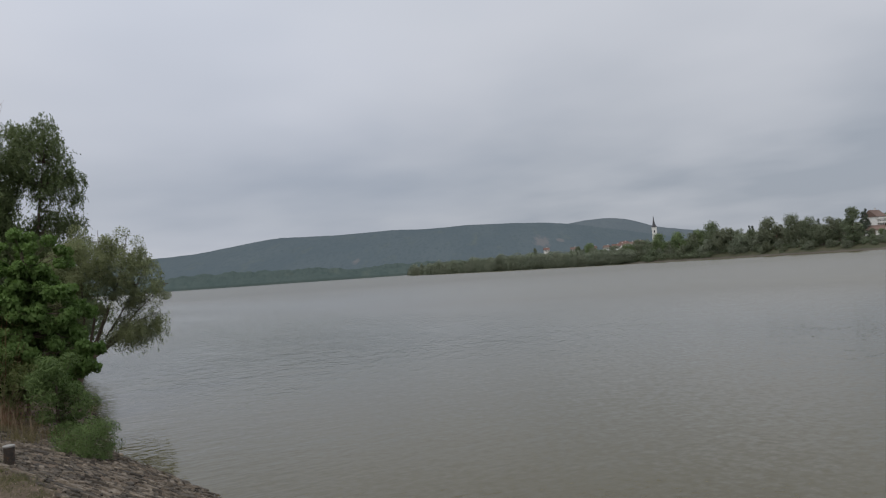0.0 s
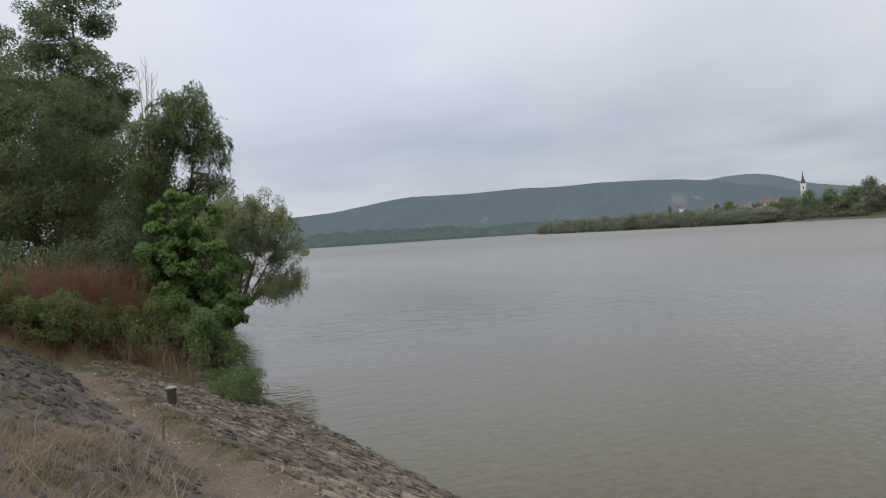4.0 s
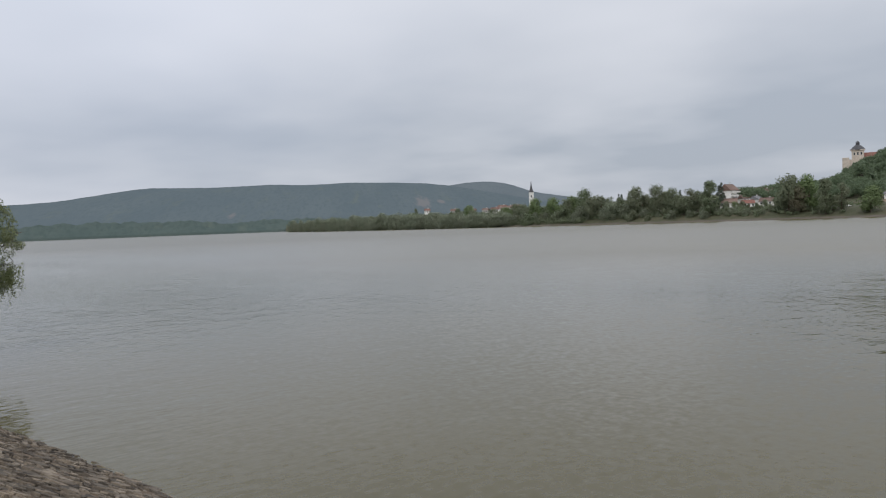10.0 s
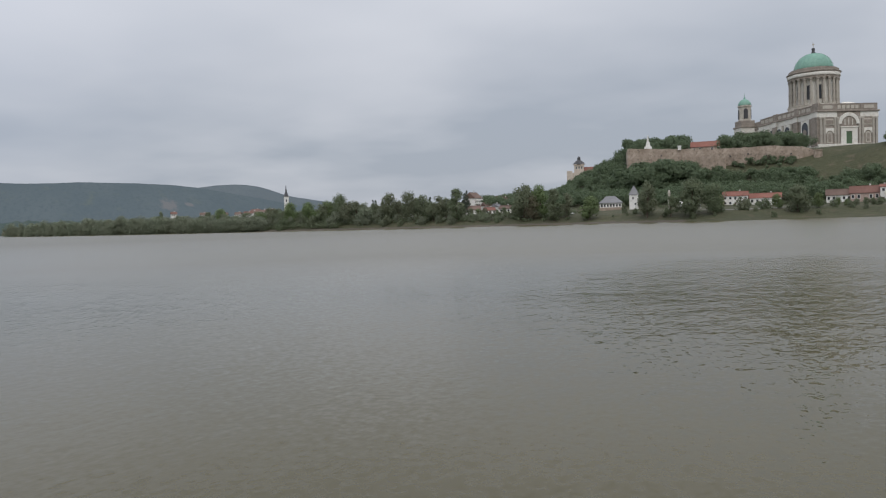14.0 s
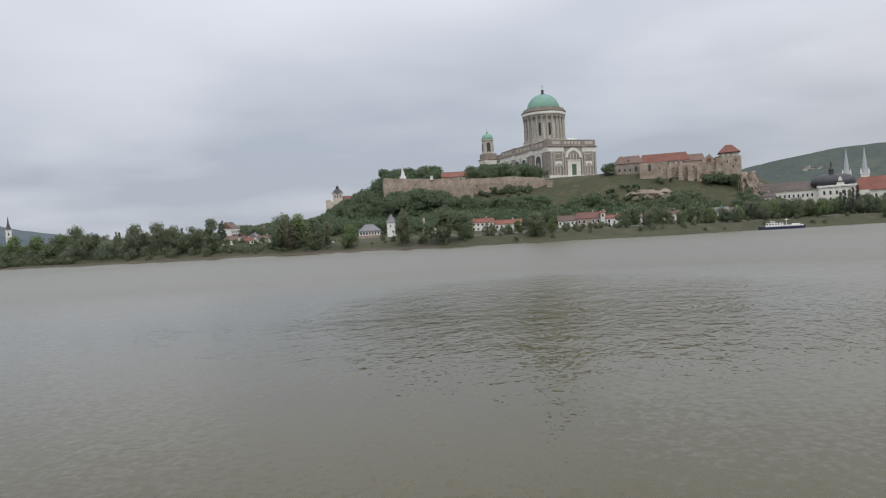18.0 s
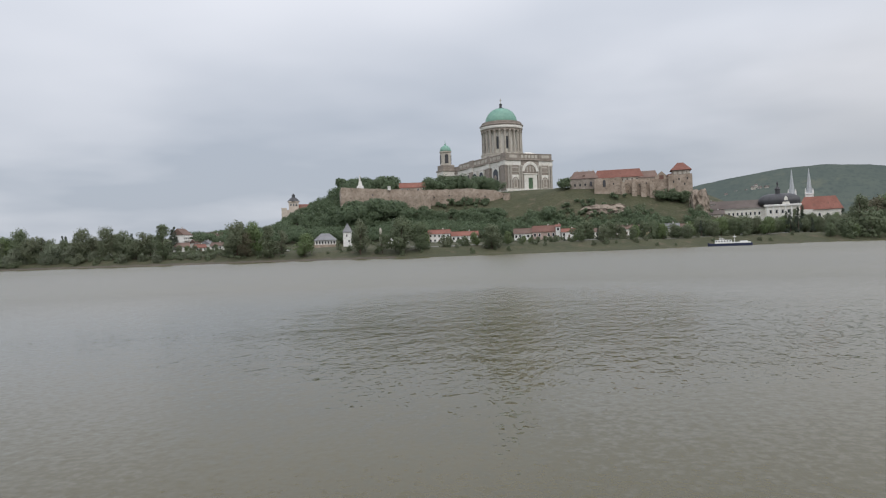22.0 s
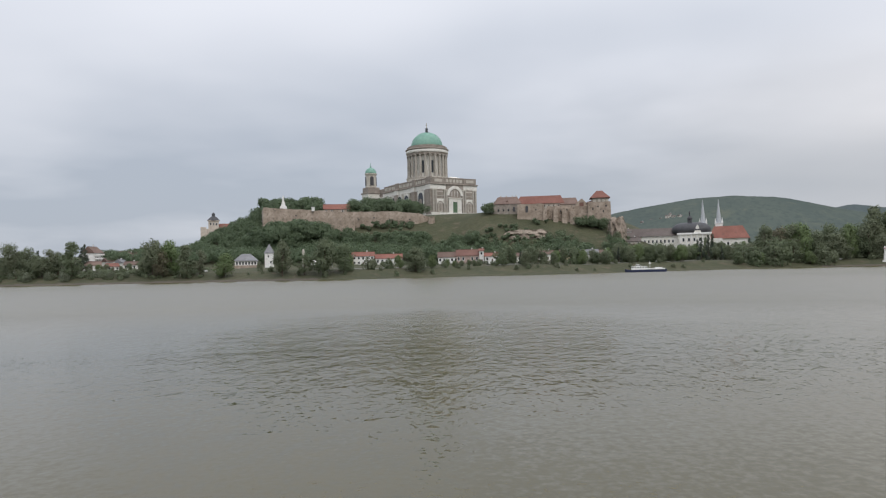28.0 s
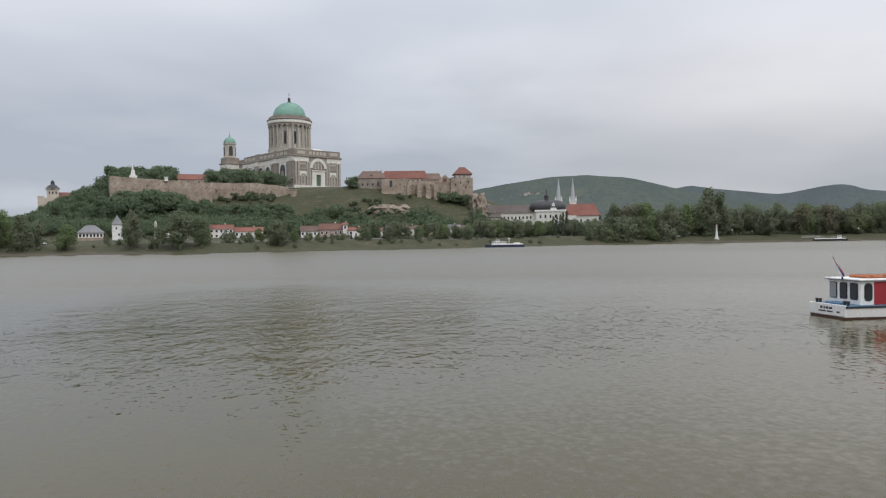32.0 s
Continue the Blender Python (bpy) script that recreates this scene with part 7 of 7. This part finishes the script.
def ferry():
    ob = thing("ferry_boat", (26.0, 37.1, 0.0), 0, "small white ferry boat with a red side and dark windows", "boat")
    L, B = 14.0, 1.55
    stations = ((0, 0.97, 0), (2, 1.0, 0), (9, 1.0, 0), (11.5, 0.8, 0.1), (13.2, 0.4, 0.25), (14.0, 0.05, 0.4))

    def strip(z0, z1, grow0, grow1, name, material, label=""):
        bm = bmesh.new()
        rings = []
        for x, k, up in stations:
            b0, b1 = B * k + grow0, B * k + grow1
            xx = x - (0.05 if x == 0 else 0)
            rings.append([bm.verts.new(p) for p in ((xx, -b0, z0), (xx, -b1, z1 + up), (xx, b1, z1 + up), (xx, b0, z0))])
        for s, e in zip(rings, rings[1:]):
            for k in range(4):
                bm.faces.new((s[k], s[(k + 1) % 4], e[(k + 1) % 4], e[k]))
        bm.faces.new(rings[0])
        bm.faces.new(rings[-1][::-1])
        bmesh.ops.recalc_face_normals(bm, faces=bm.faces)
        return part(name, bm, material, ob, label)

    strip(-0.35, 0.10, -0.15, -0.02, "underbody", M_ANTIFOUL, "brown underwater paint")
    hull = strip(0.10, 0.58, -0.02, 0.04, "hull", M_HULL)
    strip(0.58, 0.68, 0.07, 0.07, "rubbing_strake", M_RUBBER, "dark rubbing strake")
    strip(0.68, 0.71, 0.0, 0.0, "deck", M_BOATBLUE, "blue deck")
    bm = box(-0.10, -1.52, 0.12, 0.0, 1.52, 0.74, 0.02)
    part("transom", bm, M_HULL, ob)
    # dark marks on the transom
    dark = plain("dark_lettering", (0.05, 0.05, 0.06), 0.6)
    for y, z, w, h in ((0.42, 0.45, 0.2, 0.14), (0.17, 0.45, 0.14, 0.14), (-0.06, 0.45, 0.22, 0.14), (-0.36, 0.45, 0.26, 0.14), (0.36, 0.29, 0.6, 0.08), (-0.28, 0.29, 0.5, 0.08), (-0.98, 0.29, 0.24, 0.10)):
        part("lettering_bar", box(-0.106, y - w / 2, z, -0.099, y + w / 2, z + h), dark, ob)
    # cabin
    x0, x1, w, top = 0.95, 11.0, 1.32, 2.02
    cab = part("cabin", box(x0, -w, 0.70, x1, w, top, 0.04), M_HULL, ob)
    part("roof", box(x0 - 0.12, -w - 0.12, top, x1 + 0.2, w + 0.12, top + 0.09, 0.03), M_HULL, ob)
    part("roof_edge", box(x0 - 0.13, -w - 0.13, top - 0.03, x1 + 0.1, w + 0.13, top + 0.012), plain("grey_trim", (0.25, 0.25, 0.26), 0.5), ob)
    for k, y in enumerate((0.84, 0.0, -0.84)):
        f = part("window_frame", prism(rounded(0.60, 0.90, 0.10), 0.04), M_RUBBER, cab)
        f.matrix_basis = pose(x0 - 0.035, y, 0.98, 0, 0, -90)
        g = part("pane", prism(rounded(0.52, 0.82, 0.08), 0.02), M_GLASS if k else M_PALEPANE, f, "" if k else "pane painted pale for its reflection", (0, -0.012, 0.04))
    # side: rounded window, then the red panel
    f = part("window_frame", prism(rounded(0.46, 0.98, 0.21), 0.04), M_RUBBER, cab, "", (x0 + 0.46, -w - 0.035, 0.92))
    part("pane", prism(rounded(0.36, 0.86, 0.17), 0.02), M_GLASS, f, "", (0, -0.012, 0.06))
    part("side_panel", box(x0 + 0.80, -w - 0.03, 0.74, x0 + 4.2, -w + 0.01, top - 0.06), M_BOATRED, cab, "red side panel")
    for k in range(4):
        f = part("window_frame", prism(rounded(0.9, 0.8, 0.1), 0.04), M_RUBBER, cab, "", (x0 + 5.0 + 1.2 * k, -w - 0.035, 1.0))
        part("pane", prism(rounded(0.8, 0.7, 0.08), 0.02), M_GLASS, f, "", (0, -0.012, 0.05))
    # bollards and coiled line on the after deck
    for y in (1.3, 1.02, -1.05, -1.32):
        p = part("bollard", lathe([(0.07, 0.7), (0.07, 0.86), (0.1, 0.87), (0.1, 0.93), (0.06, 0.95)], 10), M_RUBBER, ob, "", (0.25, y, 0))
    part("locker", box(0.3, -0.55, 0.71, 0.85, 0.7, 0.83, 0.03), M_BOATBLUE, ob, "low blue deck locker")
    # rafts on the roof
    for x in (1.75, 3.6, 5.6):
        r = part("raft", box(x, -0.7, top + 0.09, x + 1.5, 0.7, top + 0.25, 0.05), M_ORANGE, ob, "folded orange raft")
        for k in (0.35, 1.1):
            part("strap", box(x + k, -0.71, top + 0.1, x + k + 0.05, 0.71, top + 0.262), M_BARK, r)
    # flag on a leaning staff
    foot, head = Vector((0.76, -0.15, 2.08)), Vector((0.30, 0.17, 3.42))
    st = part("flagstaff", tube([foot, head], [0.022, 0.014], 6), M_HULL, ob)
    part("flag_socket", lathe([(0.05, 2.05), (0.05, 2.2)], 8), M_RUBBER, ob, "", (0.76, -0.15, 0))
    # the limp flag hangs along the staff in three stripes
    aside = Vector((0.80, -0.58, -0.12))
    for k, mat in enumerate((M_HULL, plain("flag_blue", (0.05, 0.10, 0.40), 0.8), plain("flag_red", (0.55, 0.025, 0.035), 0.8))):
        bm = bmesh.new()
        rows_f = []
        for i in range(9):
            u = 0.08 + 0.82 * i / 8
            c = head.lerp(foot, u)
            wd = 0.02 + 0.05 * u + 0.012 * math.sin(9 * u + k)
            fold = Vector((0.58, 0.80, 0)) * (0.04 * math.sin(5 * u + 1.7 * k))
            rows_f.append([bm.verts.new(c + aside * (wd * (k + e) + 0.015) + fold * (1 if e else 0.4)) for e in (0.0, 0.5, 1.0)])
        for a, b in zip(rows_f, rows_f[1:]):
            for i in range(2):
                bm.faces.new((a[i], a[i + 1], b[i + 1], b[i]))
        bmesh.ops.solidify(bm, geom=list(bm.faces), thickness=0.008)
        part("flag_stripe", bm, mat, st)
    for y in (-w - 0.05,):
        for k in range(5):
            part("fender", lathe([(0.04, 0.3), (0.1, 0.34), (0.1, 0.56), (0.04, 0.6)], 10), M_RUBBER, ob, "", (3.6 + 2.0 * k, -B - 0.14, 0))


ferry()


def ship_hull(ob, L, B, z1, material, bow_rise=0.8, name="hull"):
    bm = bmesh.new()
    rings = []
    for u, k, up in ((0, 0.8, 0.3), (0.06, 0.97, 0.1), (0.2, 1, 0), (0.75, 1, 0), (0.88, 0.8, 0.2 * bow_rise), (0.96, 0.4, 0.6 * bow_rise), (1.0, 0.04, bow_rise)):
        x = (u - 0.5) * L
        rings.append([bm.verts.new(p) for p in ((x, -B * k * 0.9, -0.5), (x, -B * k, z1 + up), (x, B * k, z1 + up), (x, B * k * 0.9, -0.5))])
    for s, e in zip(rings, rings[1:]):
        for k in range(4):
            bm.faces.new((s[k], s[(k + 1) % 4], e[(k + 1) % 4], e[k]))
    bm.faces.new(rings[0])
    bm.faces.new(rings[-1][::-1])
    bmesh.ops.recalc_face_normals(bm, faces=bm.faces)
    return part(name, bm, material, ob)


# ---- white ship moored at the far quay ----
x, y, _ = bearing(12.05, 452)
ship = thing("moored_ship", (x, y, 0), 170, "long white ship with a navy hull moored at the far quay", "ship")
ship_hull(ship, 24.0, 2.6, 1.45, M_NAVY, 0.5)
part("bulwark", box(-11.2, -2.55, 1.45, 8.2, 2.55, 2.2, 0.1), M_HULL, ship)
part("deckhouse", box(-1.0, -2.0, 2.2, 8.0, 2.0, 3.5, 0.1), M_HULL, ship)
part("wheelhouse", box(3.0, -1.7, 3.5, 5.6, 1.7, 4.6, 0.15), M_HULL, ship)
for k in range(6):
    window(ship, 0, 0, 0, 0.8, 0.6).matrix_basis = pose(-0.2 + 1.5 * k, 2.02, 2.6, 0, 0, 180)
for k in range(3):
    window(ship, 0, 0, 0, 0.6, 0.6).matrix_basis = pose(3.45 + 0.85 * k, 1.72, 3.8, 0, 0, 180)
part("after_house", box(-9.5, -1.8, 2.2, -5.5, 1.8, 2.8, 0.1), M_HULL, ship)
part("mast", tube([(-2.6, 0, 2.1), (-2.6, 0, 6.8)], [0.12, 0.06], 6), M_HULL, ship)
part("radar", box(-3.6, -0.3, 5.0, -1.9, 0.3, 5.5, 0.05), M_HULL, ship)
part("fore_mast", tube([(5.2, 0, 4.5), (5.2, 0, 6.2)], [0.07, 0.03], 6), M_HULL, ship)

# ---- landing pontoon upstream ----
x, y, _ = bearing(35.2, 640)
pont = thing("landing_pontoon", (x, y, 0), -35, "pale landing pontoon with a dark hull and a gangway", "pontoon")
ship_hull(pont, 24, 2.8, 1.6, M_RUBBER, 0.3)
part("deck", box(-11, -2.9, 1.4, 11, 2.6, 2.1, 0.1), M_HULL, pont)
for k in range(15):
    part("rail_post", box(-0.06, -0.06, 2.0, 0.06, 0.06, 3.1), M_HULL, pont, "", (-10.6 + 1.51 * k, -2.5, 0))
part("rail", box(-10.7, -2.55, 3.05, 10.7, -2.45, 3.15), M_HULL, pont)
part("cabin", box(5.0, -1.6, 2.0, 8.0, 1.8, 4.2, 0.1), M_HULL, pont)
part("cabin_roof", box(4.8, -1.9, 4.2, 8.2, 2.1, 4.4, 0.05), M_GREYROOF, pont)
for k in range(3):
    window(pont, 5.6 + 0.9 * k, -1.6, 2.9, 0.55, 0.8)
g = part("gangway", box(-20, -0.8, 3.0, -6, 0.8, 3.3), M_HULL, pont)
part("gangway_rail", box(-20, -0.85, 4.0, -6, -0.75, 4.15), M_HULL, g)

# ---- quay furniture of the far bank ----
def far_spot(a, s):
    x, y, _ = bearing(a, float(far_bank(a)) + s)
    return (x, y, ground_at(x, y))


m = thing("river_monument", far_spot(27.8, 16), -27.8, "white obelisk with a sculpted top on the far bank", "monument")
part("steps", box(-1.8, -1.8, -1, 1.8, 1.8, 0.8, 0.1), M_WHITE, m)
part("shaft", lathe([(1.1, 0.8), (0.9, 4.5), (0.6, 6.2), (0.55, 8.4), (0.8, 8.8), (0.7, 10.4), (0.2, 11.4)], 8), M_WHITE, m)
part("red_mark", box(-0.3, -0.75, 9.2, 0.5, -0.5, 10.2, 0.05), M_BOATRED, m)
lamp = None
for a in (28.85, 36.9):
    if lamp is None:
        lamp = thing("quay_lamp", far_spot(a, 17), -a, "slim quay lamp with a pale globe", "lamp", "quay lamps")
        part("pole", tube([(0, 0, -0.5), (0, 0, 6.0)], [0.12, 0.07], 7), M_DARKROOF, lamp)
        part("globe", lathe([(0.12, 6.0), (0.45, 6.2), (0.55, 6.6), (0.4, 7.0), (0.1, 7.15)], 10), M_WHITE, lamp, smooth=True)
    else:
        x, y, z = far_spot(a, 17)
        copy_thing(lamp, pose(x, y, z, 0, 0, -a))
# parked cars on the quay road
def car(a, s, paint, turn):
    x, y, z = far_spot(a, s)
    ob = thing("parked_car", (x, y, z + 0.05), -a + turn, "small car parked on the quay road", "car", "parked cars")
    body = prism([(-2.1, 0.35), (2.1, 0.35), (2.15, 0.8), (1.4, 0.95), (0.8, 1.42), (-1.0, 1.45), (-1.8, 0.98), (-2.1, 0.9)], 1.7, None, (0, -0.85, 0))
    b = part("body", body, paint, ob)
    part("side_glass", prism([(0.95, 1.0), (0.65, 1.36), (-0.9, 1.38), (-1.4, 1.0)], 1.74, None, (0, -0.87, 0)), M_GLASS, ob)
    for wx in (-1.3, 1.3):
        for wy in (-0.8, 0.62):
            bm = lathe([(0.2, 0), (0.33, 0.02), (0.33, 0.18), (0.2, 0.2)], 12)
            bmesh.ops.rotate(bm, cent=(0, 0, 0), matrix=Matrix.Rotation(radians(-90), 3, "X"), verts=bm.verts)
            part("wheel", bm, M_RUBBER, ob, "", (wx, wy, 0.33))


car(25.1, 24, M_HULL, 5)
car(-21.6, 40, M_HULL, -4)
car(13.0, 42, M_HULL, 0)
# the quay road and its retaining wall
for name, s0, s1, lift, mat, label in (("quay_road", 44, 50, 0.12, surface("pale_asphalt", (0.22, 0.21, 0.195), (0.28, 0.27, 0.25), 0.1, 1.5, 0.9, 0.2, 0.02), "pale road along the far quay"),):
    aq = np.arange(-12, 20, 0.5)
    Aq, Sq = np.meshgrid(aq, np.array((s0, s0 + 2, s1 - 2, s1)), indexing="ij")
    Dq = far_bank(Aq) + Sq
    Xq, Yq = Dq * np.sin(np.radians(Aq)), Dq * np.cos(np.radians(Aq))
    tagged(new(name, sheet(name, Xq, Yq, far_height(Xq, Yq) + lift, mat)), label, "road", kind="structure")

# ---- stone pitching of the near bank: each stone with its own edges ----
def stone_mesh(rng, length, width, height, material):
    n = rng.choice((5, 6, 6, 7))
    ring = []
    for i in range(n):
        t = 2 * math.pi * (i + rng.uniform(-0.25, 0.25)) / n
        k = rng.uniform(0.6, 1.2)
        ring.append((length / 2 * k * math.copysign(abs(math.cos(t)) ** 0.6, math.cos(t)), width / 2 * k * math.copysign(abs(math.sin(t)) ** 0.6, math.sin(t))))
    tilt = (rng.uniform(-0.05, 0.05), rng.uniform(-0.22, 0.08))
    low = [(x, y, -0.08) for x, y in ring]
    mid = [(x, y, height * 0.55 + tilt[0] * x + tilt[1] * y) for x, y in ring]
    top = [(x * 0.96, y * 0.93, height * rng.uniform(0.75, 1.25) + tilt[0] * x + tilt[1] * y) for x, y in ring]
    verts = low + mid + top
    faces = [tuple(range(2 * n, 3 * n))]
    for i in range(n):
        j = (i + 1) % n
        faces += [(i, j, n + j, n + i), (n + i, n + j, 2 * n + j, 2 * n + i)]
    return verts, faces


def slope_pose(x, y, turn):
    e = 0.15
    gx = (near_height(x + e, y) - near_height(x - e, y)) / (2 * e)
    gy = (near_height(x, y + e) - near_height(x, y - e)) / (2 * e)
    up = Vector((-gx, -gy, 1)).normalized()
    m = Vector((0, 0, 1)).rotation_difference(up).to_matrix().to_4x4()
    return Matrix.Translation((x, y, near_height(x, y) + 0.012)) @ m @ Matrix.Rotation(turn, 4, "Z")


bank = bpy.data.objects["near_bank"]


def lay_stones(name, spots, dims, material, first, near_count, seed, label):
    """Stones at the spots (x, y, turn, scale); the nearest are parts of their own, the rest one mesh."""
    rng = random.Random(seed)
    kinds = [stone_mesh(rng, rng.uniform(*dims[0]), rng.uniform(*dims[1]), rng.uniform(*dims[2]), material) for _ in range(14)]
    meshes = [mesh_of(name, v, f, material) for v, f in kinds]
    spots = sorted(spots, key=lambda p: -p[0])
    verts, faces = [], []
    skipped = sum(1 for p in spots if p[0] > first)
    for i, (x, y, turn, k) in enumerate(spots):
        m = slope_pose(x, y, turn) @ Matrix.Diagonal((k, k * rng.uniform(0.8, 1.2), rng.uniform(0.5, 1.4), 1))
        v, f = kinds[i % 14]
        if skipped <= i < skipped + near_count:
            ob = new(name, meshes[i % 14])
            ob.parent = bank
            ob.matrix_basis = m
        else:
            base = len(verts)
            verts += [tuple(m @ Vector(p)) for p in v]
            faces += [tuple(base + q for q in face) for face in f]
    ob = new(name + "s_beyond", mesh_of(name + "s_beyond", verts, faces, material))
    ob.parent = bank
    tagged(ob, label, kind="stuff")


rng_s = random.Random(21)
spots = []
for r in range(42):
    x = 5.0 - rng_s.uniform(0, 0.4)
    while x > -31:
        o, s = path_outer(x), shore_line(x)
        f = (r + 0.5 + rng_s.uniform(-0.45, 0.45)) / 42
        if not (f < 0.1 and rng_s.random() < 0.5) and rng_s.random() > 0.08:
            spots.append((x, o + (s - o + 0.25) * f, math.atan(-PATH_K * 0.85) + rng_s.uniform(-0.3, 0.3) + (rng_s.uniform(-0.9, 0.9) if rng_s.random() < 0.12 else 0), rng_s.choice((0.55, 0.7, 0.85, 1.0, 1.15, 1.5))))
        x -= rng_s.uniform(0.18, 0.5)
lay_stones("stone", spots, ((0.2, 0.56), (0.055, 0.15), (0.008, 0.032)), M_STONE, -8.0, 298, 31, "rough pale stones set in the lower bank slope")
spots = []
for r in range(17):
    x = 5.0 - rng_s.uniform(0, 0.5)
    while x > -27:
        i = path_inner(x)
        f = (r + 0.5 + rng_s.uniform(-0.4, 0.4)) / 17
        if rng_s.random() > (0.55 if x > -9.5 else 0.35):
            spots.append((x, i - 0.02 - 2.7 * f, math.atan(-PATH_K) + rng_s.uniform(-0.2, 0.2), rng_s.uniform(0.75, 1.2)))
        x -= rng_s.uniform(0.28, 0.66)
lay_stones("slab", spots, ((0.3, 0.66), (0.12, 0.26), (0.012, 0.045)), M_SLATE, -4.2, 290, 33, "dark flat slabs set in the upper bank slope")


# ---- gravel on the path ----
rng_g = np.random.default_rng(8)
grit = []
for _ in range(1500):
    x = rng_g.uniform(-26, -8)
    y = path_inner(x) + rng_g.uniform(-0.1, 1.1) * (path_outer(x) - path_inner(x))
    s = rng_g.uniform(0.008, 0.03)
    c = np.array((x, y, near_height(x, y) + s * 0.4))
    top = c + np.array((0, 0, s * 0.6))
    ring = [c + np.array((s * math.cos(k * 1.57 + x), s * math.sin(k * 1.57 + x), -s * 0.6)) for k in range(4)]
    for k in range(4):
        grit.append((ring[k], ring[(k + 1) % 4], top, top))
grit = np.array(grit)
grit[:, 3] = grit[:, 2] + (grit[:, 0] - grit[:, 2]) * 0.15
ob = new("path_gravel", quad_mesh("path_gravel", grit, M_STONE))
tagged(ob, "loose gravel on the trodden path", "gravel", kind="stuff")
